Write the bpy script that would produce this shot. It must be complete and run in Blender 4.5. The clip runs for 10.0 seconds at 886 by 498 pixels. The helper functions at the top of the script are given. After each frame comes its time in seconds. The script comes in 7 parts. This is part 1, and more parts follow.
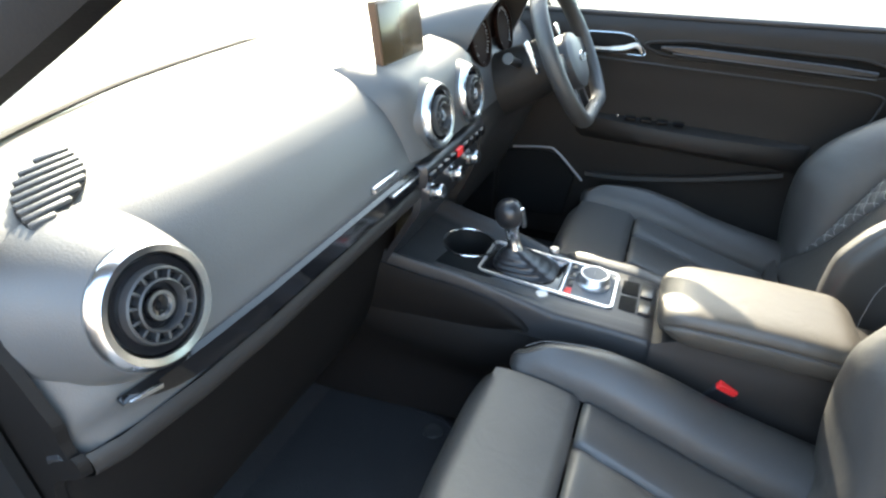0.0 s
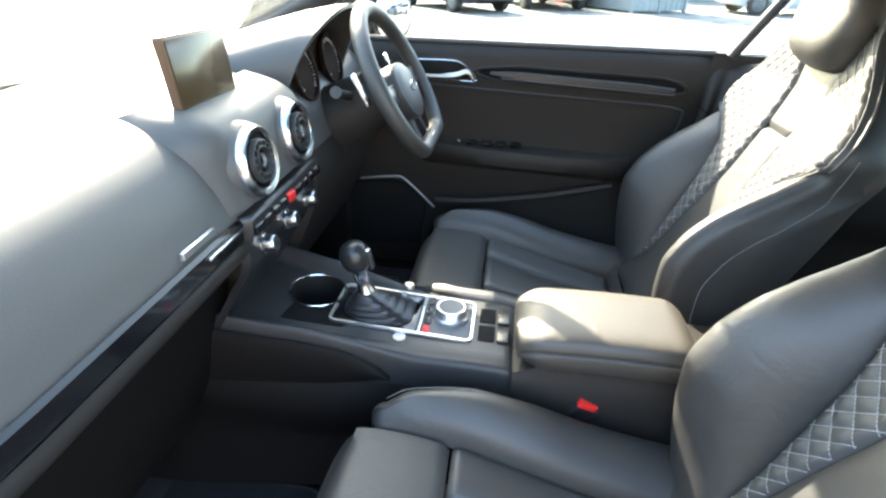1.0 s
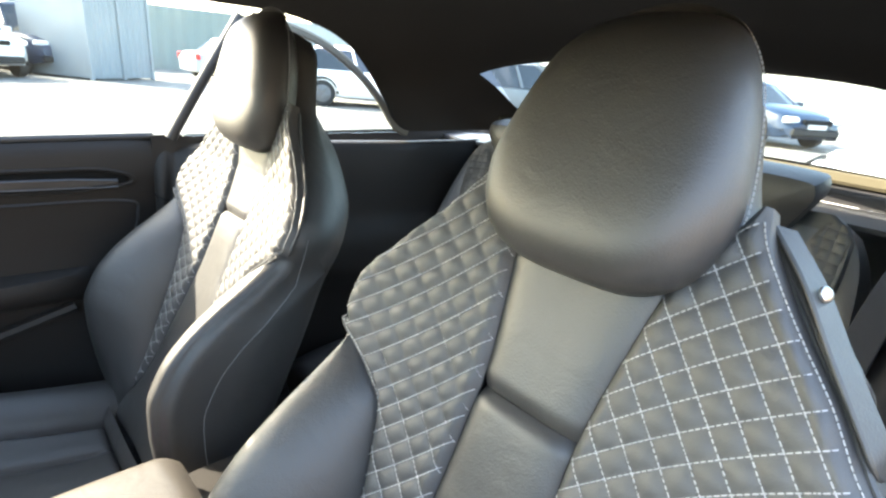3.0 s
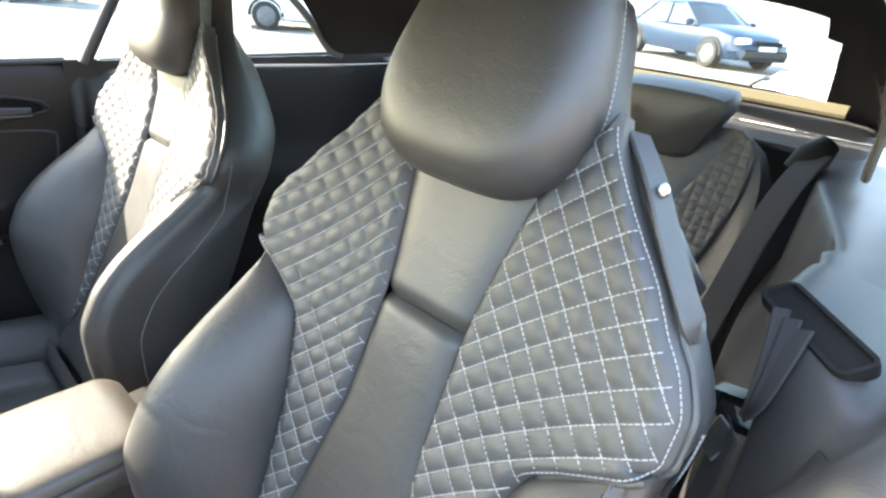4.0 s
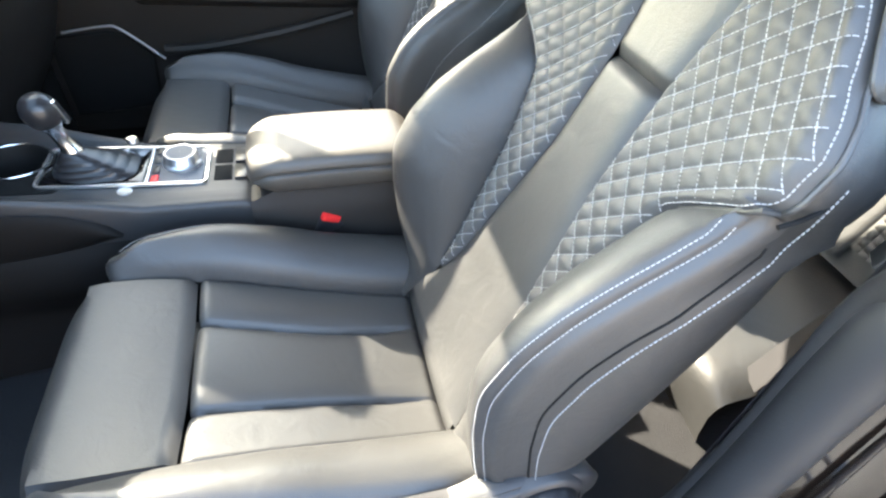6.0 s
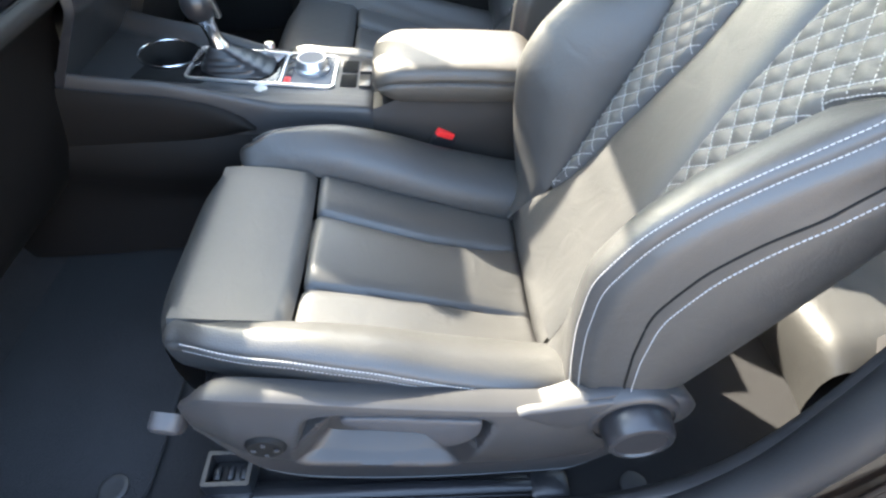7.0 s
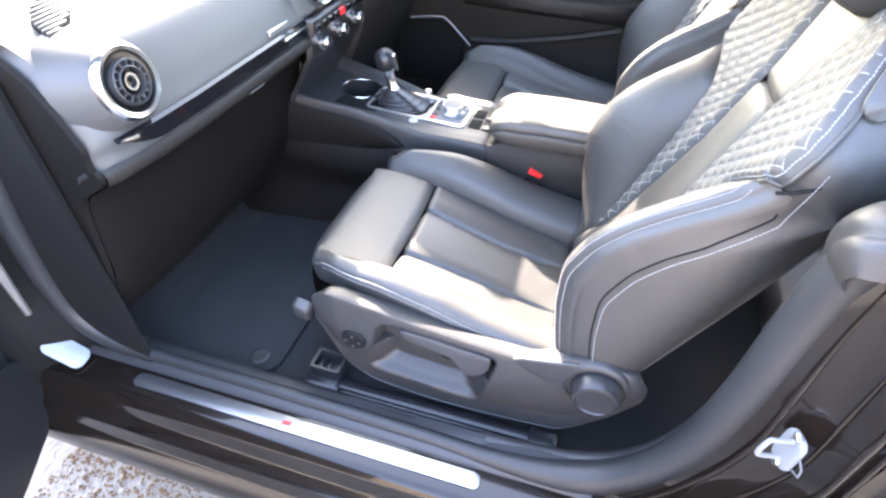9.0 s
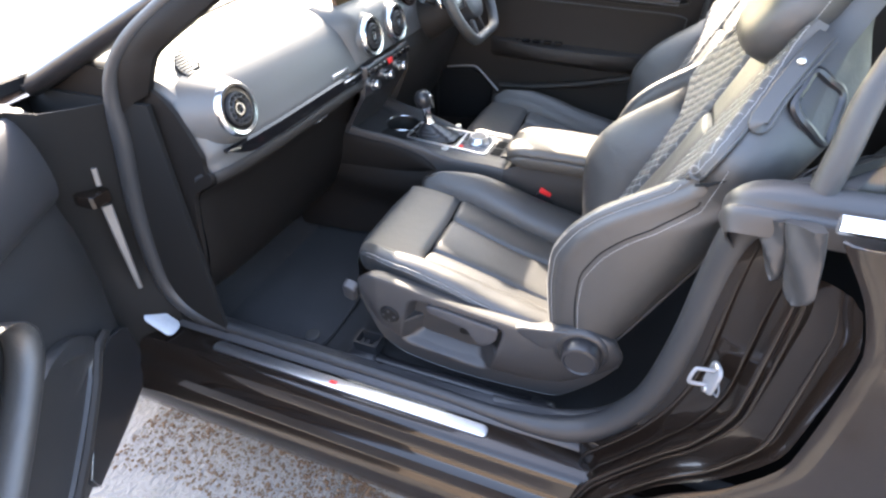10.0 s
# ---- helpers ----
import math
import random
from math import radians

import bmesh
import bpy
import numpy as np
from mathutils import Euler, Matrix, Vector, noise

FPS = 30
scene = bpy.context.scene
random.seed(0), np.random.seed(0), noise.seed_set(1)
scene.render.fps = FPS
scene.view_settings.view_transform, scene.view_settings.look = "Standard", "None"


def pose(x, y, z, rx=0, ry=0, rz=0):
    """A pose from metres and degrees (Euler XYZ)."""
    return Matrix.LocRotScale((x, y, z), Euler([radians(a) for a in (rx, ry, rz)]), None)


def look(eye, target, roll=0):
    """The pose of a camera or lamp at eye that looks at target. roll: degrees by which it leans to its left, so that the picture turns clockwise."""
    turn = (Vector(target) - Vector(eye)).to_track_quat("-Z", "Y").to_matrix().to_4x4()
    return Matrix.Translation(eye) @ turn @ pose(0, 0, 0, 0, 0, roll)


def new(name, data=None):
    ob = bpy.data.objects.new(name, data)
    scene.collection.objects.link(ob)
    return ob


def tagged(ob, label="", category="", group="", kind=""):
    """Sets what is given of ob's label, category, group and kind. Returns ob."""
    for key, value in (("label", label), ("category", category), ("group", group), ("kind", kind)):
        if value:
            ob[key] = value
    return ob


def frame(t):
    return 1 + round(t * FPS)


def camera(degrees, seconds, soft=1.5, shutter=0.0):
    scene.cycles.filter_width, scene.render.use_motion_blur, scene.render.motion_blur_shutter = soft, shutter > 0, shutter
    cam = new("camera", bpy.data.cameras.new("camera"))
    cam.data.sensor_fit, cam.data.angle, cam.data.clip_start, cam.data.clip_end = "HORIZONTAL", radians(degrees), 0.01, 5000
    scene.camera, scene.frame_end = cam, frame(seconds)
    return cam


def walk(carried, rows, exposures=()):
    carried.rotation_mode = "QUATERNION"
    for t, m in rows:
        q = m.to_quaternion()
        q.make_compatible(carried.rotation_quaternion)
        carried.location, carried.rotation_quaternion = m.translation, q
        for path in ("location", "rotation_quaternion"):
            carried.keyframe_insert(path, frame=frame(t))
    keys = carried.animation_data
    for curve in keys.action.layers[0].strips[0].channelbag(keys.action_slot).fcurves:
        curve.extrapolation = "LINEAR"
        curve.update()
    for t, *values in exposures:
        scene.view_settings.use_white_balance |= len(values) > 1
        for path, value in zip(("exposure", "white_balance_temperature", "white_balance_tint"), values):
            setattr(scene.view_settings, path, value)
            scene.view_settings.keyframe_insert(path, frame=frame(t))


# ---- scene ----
cam = camera(80.0, 10.0, 2.4)
PATH = [
    (0, (-0.852, 0.399, 1.236), (0.731, 1.045, 0.199), 1.0),
    (0.5, (-0.823, 0.384, 1.246), (0.871, 0.815, 0.275), 1.1),
    (1, (-0.77, 0.373, 1.239), (0.975, 0.574, 0.283), 1.8),
    (1.5, (-0.692, 0.335, 1.246), (1.095, 0.257, 0.352), 3.3),
    (2, (-0.626, 0.28, 1.26), (1.167, -0.111, 0.466), 3.8),
    (2.5, (-0.602, 0.242, 1.244), (1.048, -0.627, 0.519), 3.8),
    (3, (-0.605, 0.207, 1.26), (0.752, -1.104, 0.596), 4.8),
    (3.2, (-0.611, 0.196, 1.271), (0.663, -1.196, 0.608), 4.2),
    (4.3, (-0.705, 0.19, 1.248), (0.467, -1.095, 0.262), 5.2),
    (4.5, (-0.727, 0.19, 1.239), (0.494, -1.0, 0.193), 6.0),
    (5, (-0.769, 0.201, 1.228), (0.544, -0.72, 0.034), 5.3),
    (5.5, (-0.814, 0.197, 1.225), (0.554, -0.456, -0.079), 4.0),
    (6, (-0.855, 0.222, 1.202), (0.565, -0.216, -0.136), 4.4),
    (6.2, (-0.869, 0.231, 1.191), (0.567, -0.087, -0.165), 3.0),
    (7.3, (-0.936, 0.27, 1.121), (0.46, 0.18, -0.309), 2.4),
    (7.5, (-0.955, 0.272, 1.113), (0.458, 0.179, -0.301), 2.1),
    (8, (-0.999, 0.252, 1.175), (0.395, 0.178, -0.256), 4.0),
    (8.5, (-1.087, 0.17, 1.229), (0.349, 0.295, -0.158), 4.2),
    (9, (-1.18, 0.108, 1.296), (0.257, 0.535, -0.028), 0.8),
    (9.5, (-1.292, 0.075, 1.345), (0.191, 0.632, 0.124), -1.0),
    (10, (-1.41, 0.0, 1.369), (0.083, 0.588, 0.175), -0.7),
]
walk(cam, [(t, look(eye, target, roll)) for t, eye, target, roll in PATH], [(0.0, 4.10, 7450, 5), (1.5, 4.14, 7400, 5), (2.1, 4.32, 7350, 5), (3.0, 4.03, 7600, 8), (4.5, 4.24, 7350, 8), (6.0, 4.42, 7300, 7), (7.5, 4.38, 7150, 8), (8.5, 4.84, 7150, 12), (9.1, 4.96, 7350, 17), (10.0, 4.24, 7600, 15)])

# ==== world and light ====
SUN_ELEV, SUN_AZ = 34.5, 58.0      # azimuth from the nose towards the right side, degrees
world = bpy.data.worlds.new("sky")
scene.world = world
world.use_nodes = True
sky = world.node_tree.nodes.new("ShaderNodeTexSky")
sky.sky_type, sky.sun_disc = "NISHITA", False
sky.sun_elevation, sky.sun_rotation = radians(SUN_ELEV), radians(SUN_AZ)
sky.dust_density, sky.air_density = 2.0, 1.0
back = world.node_tree.nodes["Background"]
world.node_tree.links.new(sky.outputs[0], back.inputs[0])
back.inputs[1].default_value = 0.15
sun = new("sun", bpy.data.lights.new("sun", "SUN"))
sun.data.energy, sun.data.angle, sun.data.color = 2.1, radians(0.6), (1.0, 0.95, 0.86)
to_sun = Vector((math.sin(radians(SUN_AZ)) * math.cos(radians(SUN_ELEV)), math.cos(radians(SUN_AZ)) * math.cos(radians(SUN_ELEV)), math.sin(radians(SUN_ELEV))))
sun.matrix_world = look(to_sun * 30, (0, 0, 0))

# ==== materials ====


def ramp_color(c, f):
    return (min(1, c[0] * f), min(1, c[1] * f), min(1, c[2] * f), 1)


def material(name, color, rough=0.5, metal=0.0, grain=200.0, bump=0.15, vary=0.12, blotch=6.0, spec=0.5, coat=0.0, dist=0.001, stretch=(1, 1, 1), rough_vary=0.08, sheen=0.0):
    """A surface with variation at two scales, fine relief, and uneven gloss."""
    m = bpy.data.materials.new(name)
    m.use_nodes = True
    t = m.node_tree
    n, l = t.nodes, t.links
    bsdf = n["Principled BSDF"]
    geo = n.new("ShaderNodeNewGeometry")
    mp = n.new("ShaderNodeMapping")
    mp.inputs["Scale"].default_value = stretch
    l.new(geo.outputs["Position"], mp.inputs["Vector"])
    big = n.new("ShaderNodeTexNoise")
    big.inputs["Scale"].default_value, big.inputs["Detail"].default_value = blotch, 5
    fine = n.new("ShaderNodeTexNoise")
    fine.inputs["Scale"].default_value, fine.inputs["Detail"].default_value = grain, 3
    l.new(mp.outputs[0], big.inputs["Vector"]), l.new(mp.outputs[0], fine.inputs["Vector"])
    mix = n.new("ShaderNodeMixRGB")
    mix.inputs[1].default_value, mix.inputs[2].default_value = ramp_color(color, 1 - vary), ramp_color(color, 1 + vary)
    add = n.new("ShaderNodeMath")
    add.operation, add.use_clamp = "MULTIPLY_ADD", True
    add.inputs[1].default_value, add.inputs[2].default_value = 0.35, 0.0
    half = n.new("ShaderNodeMath")
    half.operation = "MULTIPLY_ADD"
    half.inputs[1].default_value = 0.65
    l.new(fine.outputs[0], add.inputs[0])
    l.new(big.outputs[0], half.inputs[0]), l.new(add.outputs[0], half.inputs[2])
    l.new(half.outputs[0], mix.inputs[0])
    l.new(mix.outputs[0], bsdf.inputs["Base Color"])
    rg = n.new("ShaderNodeMapRange")
    rg.inputs["To Min"].default_value, rg.inputs["To Max"].default_value = max(0.02, rough - rough_vary), min(1, rough + rough_vary)
    l.new(half.outputs[0], rg.inputs["Value"]), l.new(rg.outputs[0], bsdf.inputs["Roughness"])
    bsdf.inputs["Metallic"].default_value = metal
    bsdf.inputs["Specular IOR Level"].default_value = spec
    bsdf.inputs["Coat Weight"].default_value, bsdf.inputs["Coat Roughness"].default_value = coat, 0.04
    bsdf.inputs["Sheen Weight"].default_value = sheen
    if bump:
        b = n.new("ShaderNodeBump")
        b.inputs["Strength"].default_value, b.inputs["Distance"].default_value = bump, dist
        l.new(fine.outputs[0], b.inputs["Height"]), l.new(b.outputs[0], bsdf.inputs["Normal"])
    return m


def leather(name, color, rough=0.42, spec=0.85):
    """Hide with pebbled grain from cells and long soft creases."""
    m = material(name, color, rough, 0, 320, 0.0, 0.16, 7, spec, rough_vary=0.07)
    t = m.node_tree
    n, l = t.nodes, t.links
    geo = n.new("ShaderNodeNewGeometry")
    cells = n.new("ShaderNodeTexVoronoi")
    cells.inputs["Scale"].default_value = 620
    soft = n.new("ShaderNodeTexNoise")
    soft.inputs["Scale"].default_value, soft.inputs["Detail"].default_value, soft.inputs["Distortion"].default_value = 22, 4, 1.5
    l.new(geo.outputs["Position"], cells.inputs["Vector"]), l.new(geo.outputs["Position"], soft.inputs["Vector"])
    b1, b2 = n.new("ShaderNodeBump"), n.new("ShaderNodeBump")
    b1.inputs["Strength"].default_value, b1.inputs["Distance"].default_value = 0.28, 0.0006
    b2.inputs["Strength"].default_value, b2.inputs["Distance"].default_value = 0.16, 0.006
    l.new(soft.outputs[0], b2.inputs["Height"])
    l.new(cells.outputs["Distance"], b1.inputs["Height"]), l.new(b2.outputs[0], b1.inputs["Normal"])
    l.new(b1.outputs[0], n["Principled BSDF"].inputs["Normal"])
    return m


def glass(name, tint=(1, 1, 1), rough=0.0):
    m = bpy.data.materials.new(name)
    m.use_nodes = True
    n, l = m.node_tree.nodes, m.node_tree.links
    n.remove(n["Principled BSDF"])
    clear, gloss, mix, lw = n.new("ShaderNodeBsdfTransparent"), n.new("ShaderNodeBsdfGlossy"), n.new("ShaderNodeMixShader"), n.new("ShaderNodeLayerWeight")
    steep, share = n.new("ShaderNodeMath"), n.new("ShaderNodeMath")
    clear.inputs[0].default_value = (*tint, 1)
    gloss.inputs["Roughness"].default_value = rough
    lw.inputs[0].default_value = 0.5
    steep.operation, steep.inputs[1].default_value = "POWER", 5.0
    share.operation, share.inputs[1].default_value, share.inputs[2].default_value = "MULTIPLY_ADD", 0.96, 0.04
    l.new(lw.outputs["Facing"], steep.inputs[0]), l.new(steep.outputs[0], share.inputs[0]), l.new(share.outputs[0], mix.inputs[0])
    l.new(clear.outputs[0], mix.inputs[1]), l.new(gloss.outputs[0], mix.inputs[2])
    l.new(mix.outputs[0], n["Material Output"].inputs[0])
    return m


LEATHER = leather("black_leather", (0.028, 0.0278, 0.0275), 0.50, 0.8)
ARMLEATHER = leather("brown_black_leather", (0.050, 0.0435, 0.036), 0.50, 0.75)
QUILT = leather("quilted_black_leather", (0.050, 0.0497, 0.0494), 0.58, 0.6)
STITCH = material("silver_thread", (0.31, 0.31, 0.31), 0.6, 0, 900, 0.3, 0.1)
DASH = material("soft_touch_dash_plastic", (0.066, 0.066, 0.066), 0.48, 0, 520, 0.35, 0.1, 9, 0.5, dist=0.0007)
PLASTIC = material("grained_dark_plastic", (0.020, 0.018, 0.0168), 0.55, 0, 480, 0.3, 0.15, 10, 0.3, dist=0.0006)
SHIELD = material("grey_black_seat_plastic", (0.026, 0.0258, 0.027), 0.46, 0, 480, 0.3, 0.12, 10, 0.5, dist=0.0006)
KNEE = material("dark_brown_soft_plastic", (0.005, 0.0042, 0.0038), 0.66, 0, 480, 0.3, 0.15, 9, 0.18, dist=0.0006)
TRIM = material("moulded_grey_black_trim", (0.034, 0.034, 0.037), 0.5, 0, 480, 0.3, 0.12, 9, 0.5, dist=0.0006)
SATIN = material("smooth_black_plastic", (0.018, 0.018, 0.020), 0.32, 0, 400, 0.05, 0.15, 12)
PIANO = material("gloss_black_trim", (0.006, 0.006, 0.007), 0.10, 0, 300, 0.02, 0.3, 14, 0.4, coat=0.25, rough_vary=0.05)
PAINT = material("black_metallic_paint", (0.010, 0.0068, 0.0052), 0.18, 0.0, 1500, 0.03, 0.4, 9, 0.25, coat=0.45, rough_vary=0.06)
CHROME = material("satin_chrome", (0.72, 0.73, 0.74), 0.22, 1.0, 300, 0.03, 0.06, 20)
ALU = material("brushed_aluminium", (0.70, 0.71, 0.73), 0.34, 1.0, 260, 0.12, 0.08, 15, stretch=(6, 0.4, 6))
DIALCAP = material("grey_dial_plastic", (0.10, 0.105, 0.115), 0.5, 0, 400, 0.1, 0.12, 12)
ZINC = material("zinc_plated_steel", (0.24, 0.25, 0.27), 0.5, 0.35, 160, 0.1, 0.15, 30)
STEEL = material("bare_steel", (0.55, 0.55, 0.54), 0.34, 1.0, 160, 0.1, 0.2, 30)
CARPET = material("dark_carpet", (0.027, 0.0265, 0.028), 0.97, 0, 700, 1.0, 0.35, 14, 0.1, dist=0.004, sheen=0.05)
MAT = material("ribbed_carpet_mat", (0.027, 0.027, 0.029), 0.95, 0, 560, 1.0, 0.35, 12, 0.1, dist=0.003, sheen=0.06)
RUBBER = material("door_seal_rubber", (0.020, 0.021, 0.023), 0.5, 0, 300, 0.1, 0.2, 18)
CLOTH = material("soft_top_lining", (0.028, 0.027, 0.026), 0.95, 0, 700, 0.5, 0.15, 5, 0.1, dist=0.001)
WEBBING = material("belt_webbing", (0.024, 0.023, 0.025), 0.75, 0, 900, 0.6, 0.2, 25, 0.3, stretch=(1, 1, 4))
RED = material("red_release_plastic", (0.80, 0.03, 0.03), 0.35, 0, 300, 0.04, 0.1)
WHITEMARK = material("light_grey_print", (0.62, 0.62, 0.62), 0.5, 0, 300, 0.0, 0.1)
SCREEN = material("dark_screen_glass", (0.055, 0.038, 0.020), 0.16, 0, 300, 0.0, 0.2, 6, 0.35, rough_vary=0.05)
BROWNBEZEL = material("bronze_screen_bezel", (0.12, 0.07, 0.045), 0.3, 0.3, 300, 0.02, 0.12)
GLASS = glass("clear_glass", (0.80, 0.84, 0.83))
MIRROR = material("mirror_glass", (0.9, 0.9, 0.9), 0.02, 1.0, 50, 0.0, 0.02, rough_vary=0.01)
DECK = material("smooth_grey_deck_trim", (0.045, 0.048, 0.052), 0.30, 0, 480, 0.1, 0.12, 9, 0.8, dist=0.0006)
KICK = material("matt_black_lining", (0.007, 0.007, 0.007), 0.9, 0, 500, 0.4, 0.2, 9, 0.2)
EDGE = material("grey_edge_fabric", (0.13, 0.12, 0.10), 0.9, 0, 500, 0.3, 0.12, 9, 0.2)
TAN = material("olive_tan_frame_fabric", (0.080, 0.070, 0.046), 0.9, 0, 500, 0.3, 0.12, 9, 0.2)
DIALFACE = material("dark_brown_dial_plastic", (0.016, 0.008, 0.006), 0.85, 0, 300, 0.05, 0.2, 12, 0.1)
BLACK = material("deep_black_rubber", (0.007, 0.007, 0.007), 0.7, 0, 300, 0.1, 0.2, spec=0.2)

# ==== building helpers ====
WORLD = {}


def thing(name, at, label, category, group="", kind=""):
    """An Empty at the base of a thing."""
    ob = new(name)
    ob.empty_display_size = 0.05
    ob.location = at
    WORLD[ob.name] = Matrix.Translation(at)
    return tagged(ob, label, category, group, kind)


def part(name, bm, mat, parent=None, label="", smooth=True, kind=""):
    """Links a bmesh, given in world places, as one mesh object under a thing or a part."""
    me = bpy.data.meshes.new(name)
    bmesh.ops.recalc_face_normals(bm, faces=bm.faces)
    bm.to_mesh(me)
    bm.free()
    if smooth:
        me.shade_smooth()
        me.set_sharp_from_angle(angle=radians(42))
    me.materials.append(mat)
    ob = new(name, me)
    if parent is not None:
        ob.parent = parent
        if parent.name in WORLD:
            ob.matrix_parent_inverse = WORLD[parent.name].inverted()
    return tagged(ob, label, "", "", kind)


def whole(name, bm, mat, label, category, group="", kind="", smooth=True):
    return tagged(part(name, bm, mat, None, label, smooth, kind), label, category, group, kind)


def curve(xs, ys):
    """A smooth function through (xs, ys), level past its ends."""
    xs, ys = np.array(xs, float), np.array(ys, float)
    h = np.diff(xs)
    d = np.diff(ys) / h
    m = np.r_[d[0], [0 if a * b <= 0 else 2 * a * b / (a + b) for a, b in zip(d[:-1], d[1:])], d[-1]]

    def f(x):
        x = min(max(x, xs[0]), xs[-1])
        i = min(max(int(np.searchsorted(xs, x)) - 1, 0), len(h) - 1)
        t = (x - xs[i]) / h[i]
        return float((1 + 2 * t) * (1 - t) ** 2 * ys[i] + t * (1 - t) ** 2 * h[i] * m[i] + t * t * (3 - 2 * t) * ys[i + 1] + t * t * (t - 1) * h[i] * m[i + 1])
    return f


def spline(points, n, closed=False):
    """n points along a rounded line through the given ones."""
    p = [Vector(q) for q in points]
    k = len(p)
    segs = k if closed else k - 1
    out = []
    for j in range(n):
        s = j * segs / (n if closed else n - 1)
        i = min(int(s), segs - 1)
        t = s - i
        g = (lambda q: p[q % k]) if closed else (lambda q: p[min(max(q, 0), k - 1)])
        a, b, c, d = g(i - 1), g(i), g(i + 1), g(i + 2)
        out.append(0.5 * (2 * b + (c - a) * t + (2 * a - 5 * b + 4 * c - d) * t * t + (3 * b - a - 3 * c + d) * t ** 3))
    return out


def spline_2d(points, n):
    """A closed rounded outline through plane points."""
    return [(p.x, p.y) for p in spline([(a, b, 0) for a, b in points], n, True)]


def sheet(bm, rows, loop=False, cap=False):
    """Faces between rows of points; loop closes each row, cap fills the ends."""
    grid = [[bm.verts.new(p) for p in row] for row in rows]
    for a, b in zip(grid[:-1], grid[1:]):
        k = len(a)
        for i in range(k if loop else k - 1):
            j = (i + 1) % k
            bm.faces.new((a[i], a[j], b[j], b[i]))
    if cap and loop:
        bm.faces.new(grid[0][::-1]), bm.faces.new(grid[-1])
    return grid


def solid(bm, rows, thick):
    """A sheet with a back and edges, thick metres behind it along its own normals."""
    rows = [[Vector(p) for p in r] for r in rows]
    back = []
    for i, r in enumerate(rows):
        line = []
        for j, p in enumerate(r):
            du = r[min(j + 1, len(r) - 1)] - r[max(j - 1, 0)]
            dv = rows[min(i + 1, len(rows) - 1)][j] - rows[max(i - 1, 0)][j]
            c = du.cross(dv)
            line.append(p - (c.normalized() if c.length > 1e-9 else Vector((0, 0, 1))) * thick)
        back.append(line)
    a, b = sheet(bm, rows), sheet(bm, back)
    n, m = len(a), len(a[0])
    ring = [(0, j) for j in range(m)] + [(i, m - 1) for i in range(1, n)] + [(n - 1, j) for j in range(m - 2, -1, -1)] + [(i, 0) for i in range(n - 2, 0, -1)]
    for (i, j), (k, l) in zip(ring, ring[1:] + ring[:1]):
        bm.faces.new((a[i][j], a[k][l], b[k][l], b[i][j]))


def frames_along(path, up=(0, 0, 1)):
    out = []
    up = Vector(up)
    for i, p in enumerate(path):
        t = (path[min(i + 1, len(path) - 1)] - path[max(i - 1, 0)]).normalized()
        side = t.cross(up)
        side = side.normalized() if side.length > 1e-4 else Vector((1, 0, 0))
        out.append((p, side, side.cross(t).normalized()))
    return out


def tube(bm, path, r, n=8, up=(0, 0, 1), flat=1.0, closed=False):
    """A round or flattened bar along a line; r may be a list."""
    path = [Vector(p) for p in path]
    if closed:
        path = path + [path[0]]
    rows = []
    for i, (p, s, u) in enumerate(frames_along(path, up)):
        q = r[i] if isinstance(r, (list, tuple)) else r
        rows.append([p + s * (q * math.cos(2 * math.pi * k / n)) + u * (q * flat * math.sin(2 * math.pi * k / n)) for k in range(n)])
    if closed:
        rows[-1] = rows[0]
    sheet(bm, rows, True, not closed)
    if closed:
        bmesh.ops.remove_doubles(bm, verts=bm.verts, dist=1e-6)


def ribbon(bm, path, width, thick, up=(0, 0, 1)):
    """A flat bar of a given width along a line, lying square to up."""
    path = [Vector(p) for p in path]
    rows = []
    for i, (p, s, u) in enumerate(frames_along(path, up)):
        w = (width[i] if isinstance(width, (list, tuple)) else width) / 2
        c, h = thick * 0.35, thick / 2
        rows.append([p + s * a + u * b for a, b in ((-w, -h + c), (-w + c, -h), (w - c, -h), (w, -h + c), (w, h - c), (w - c, h), (-w + c, h), (-w, h - c))])
    sheet(bm, rows, True, True)


def lathe(bm, profile, m, n=32):
    """profile: (radius, height) pairs, turned round z of the pose m."""
    rows = [[m @ Vector((r * math.cos(2 * math.pi * k / n), r * math.sin(2 * math.pi * k / n), h)) for k in range(n)] for r, h in profile]
    sheet(bm, rows, True, True)


def rounded(w, h, r, n=5):
    """A rounded rectangle's outline round the origin."""
    pts = []
    for cx, cy, a in ((w / 2 - r, h / 2 - r, 0), (-w / 2 + r, h / 2 - r, 90), (-w / 2 + r, -h / 2 + r, 180), (w / 2 - r, -h / 2 + r, 270)):
        pts += [(cx + r * math.cos(radians(a + 90 * k / n)), cy + r * math.sin(radians(a + 90 * k / n))) for k in range(n + 1)]
    return pts


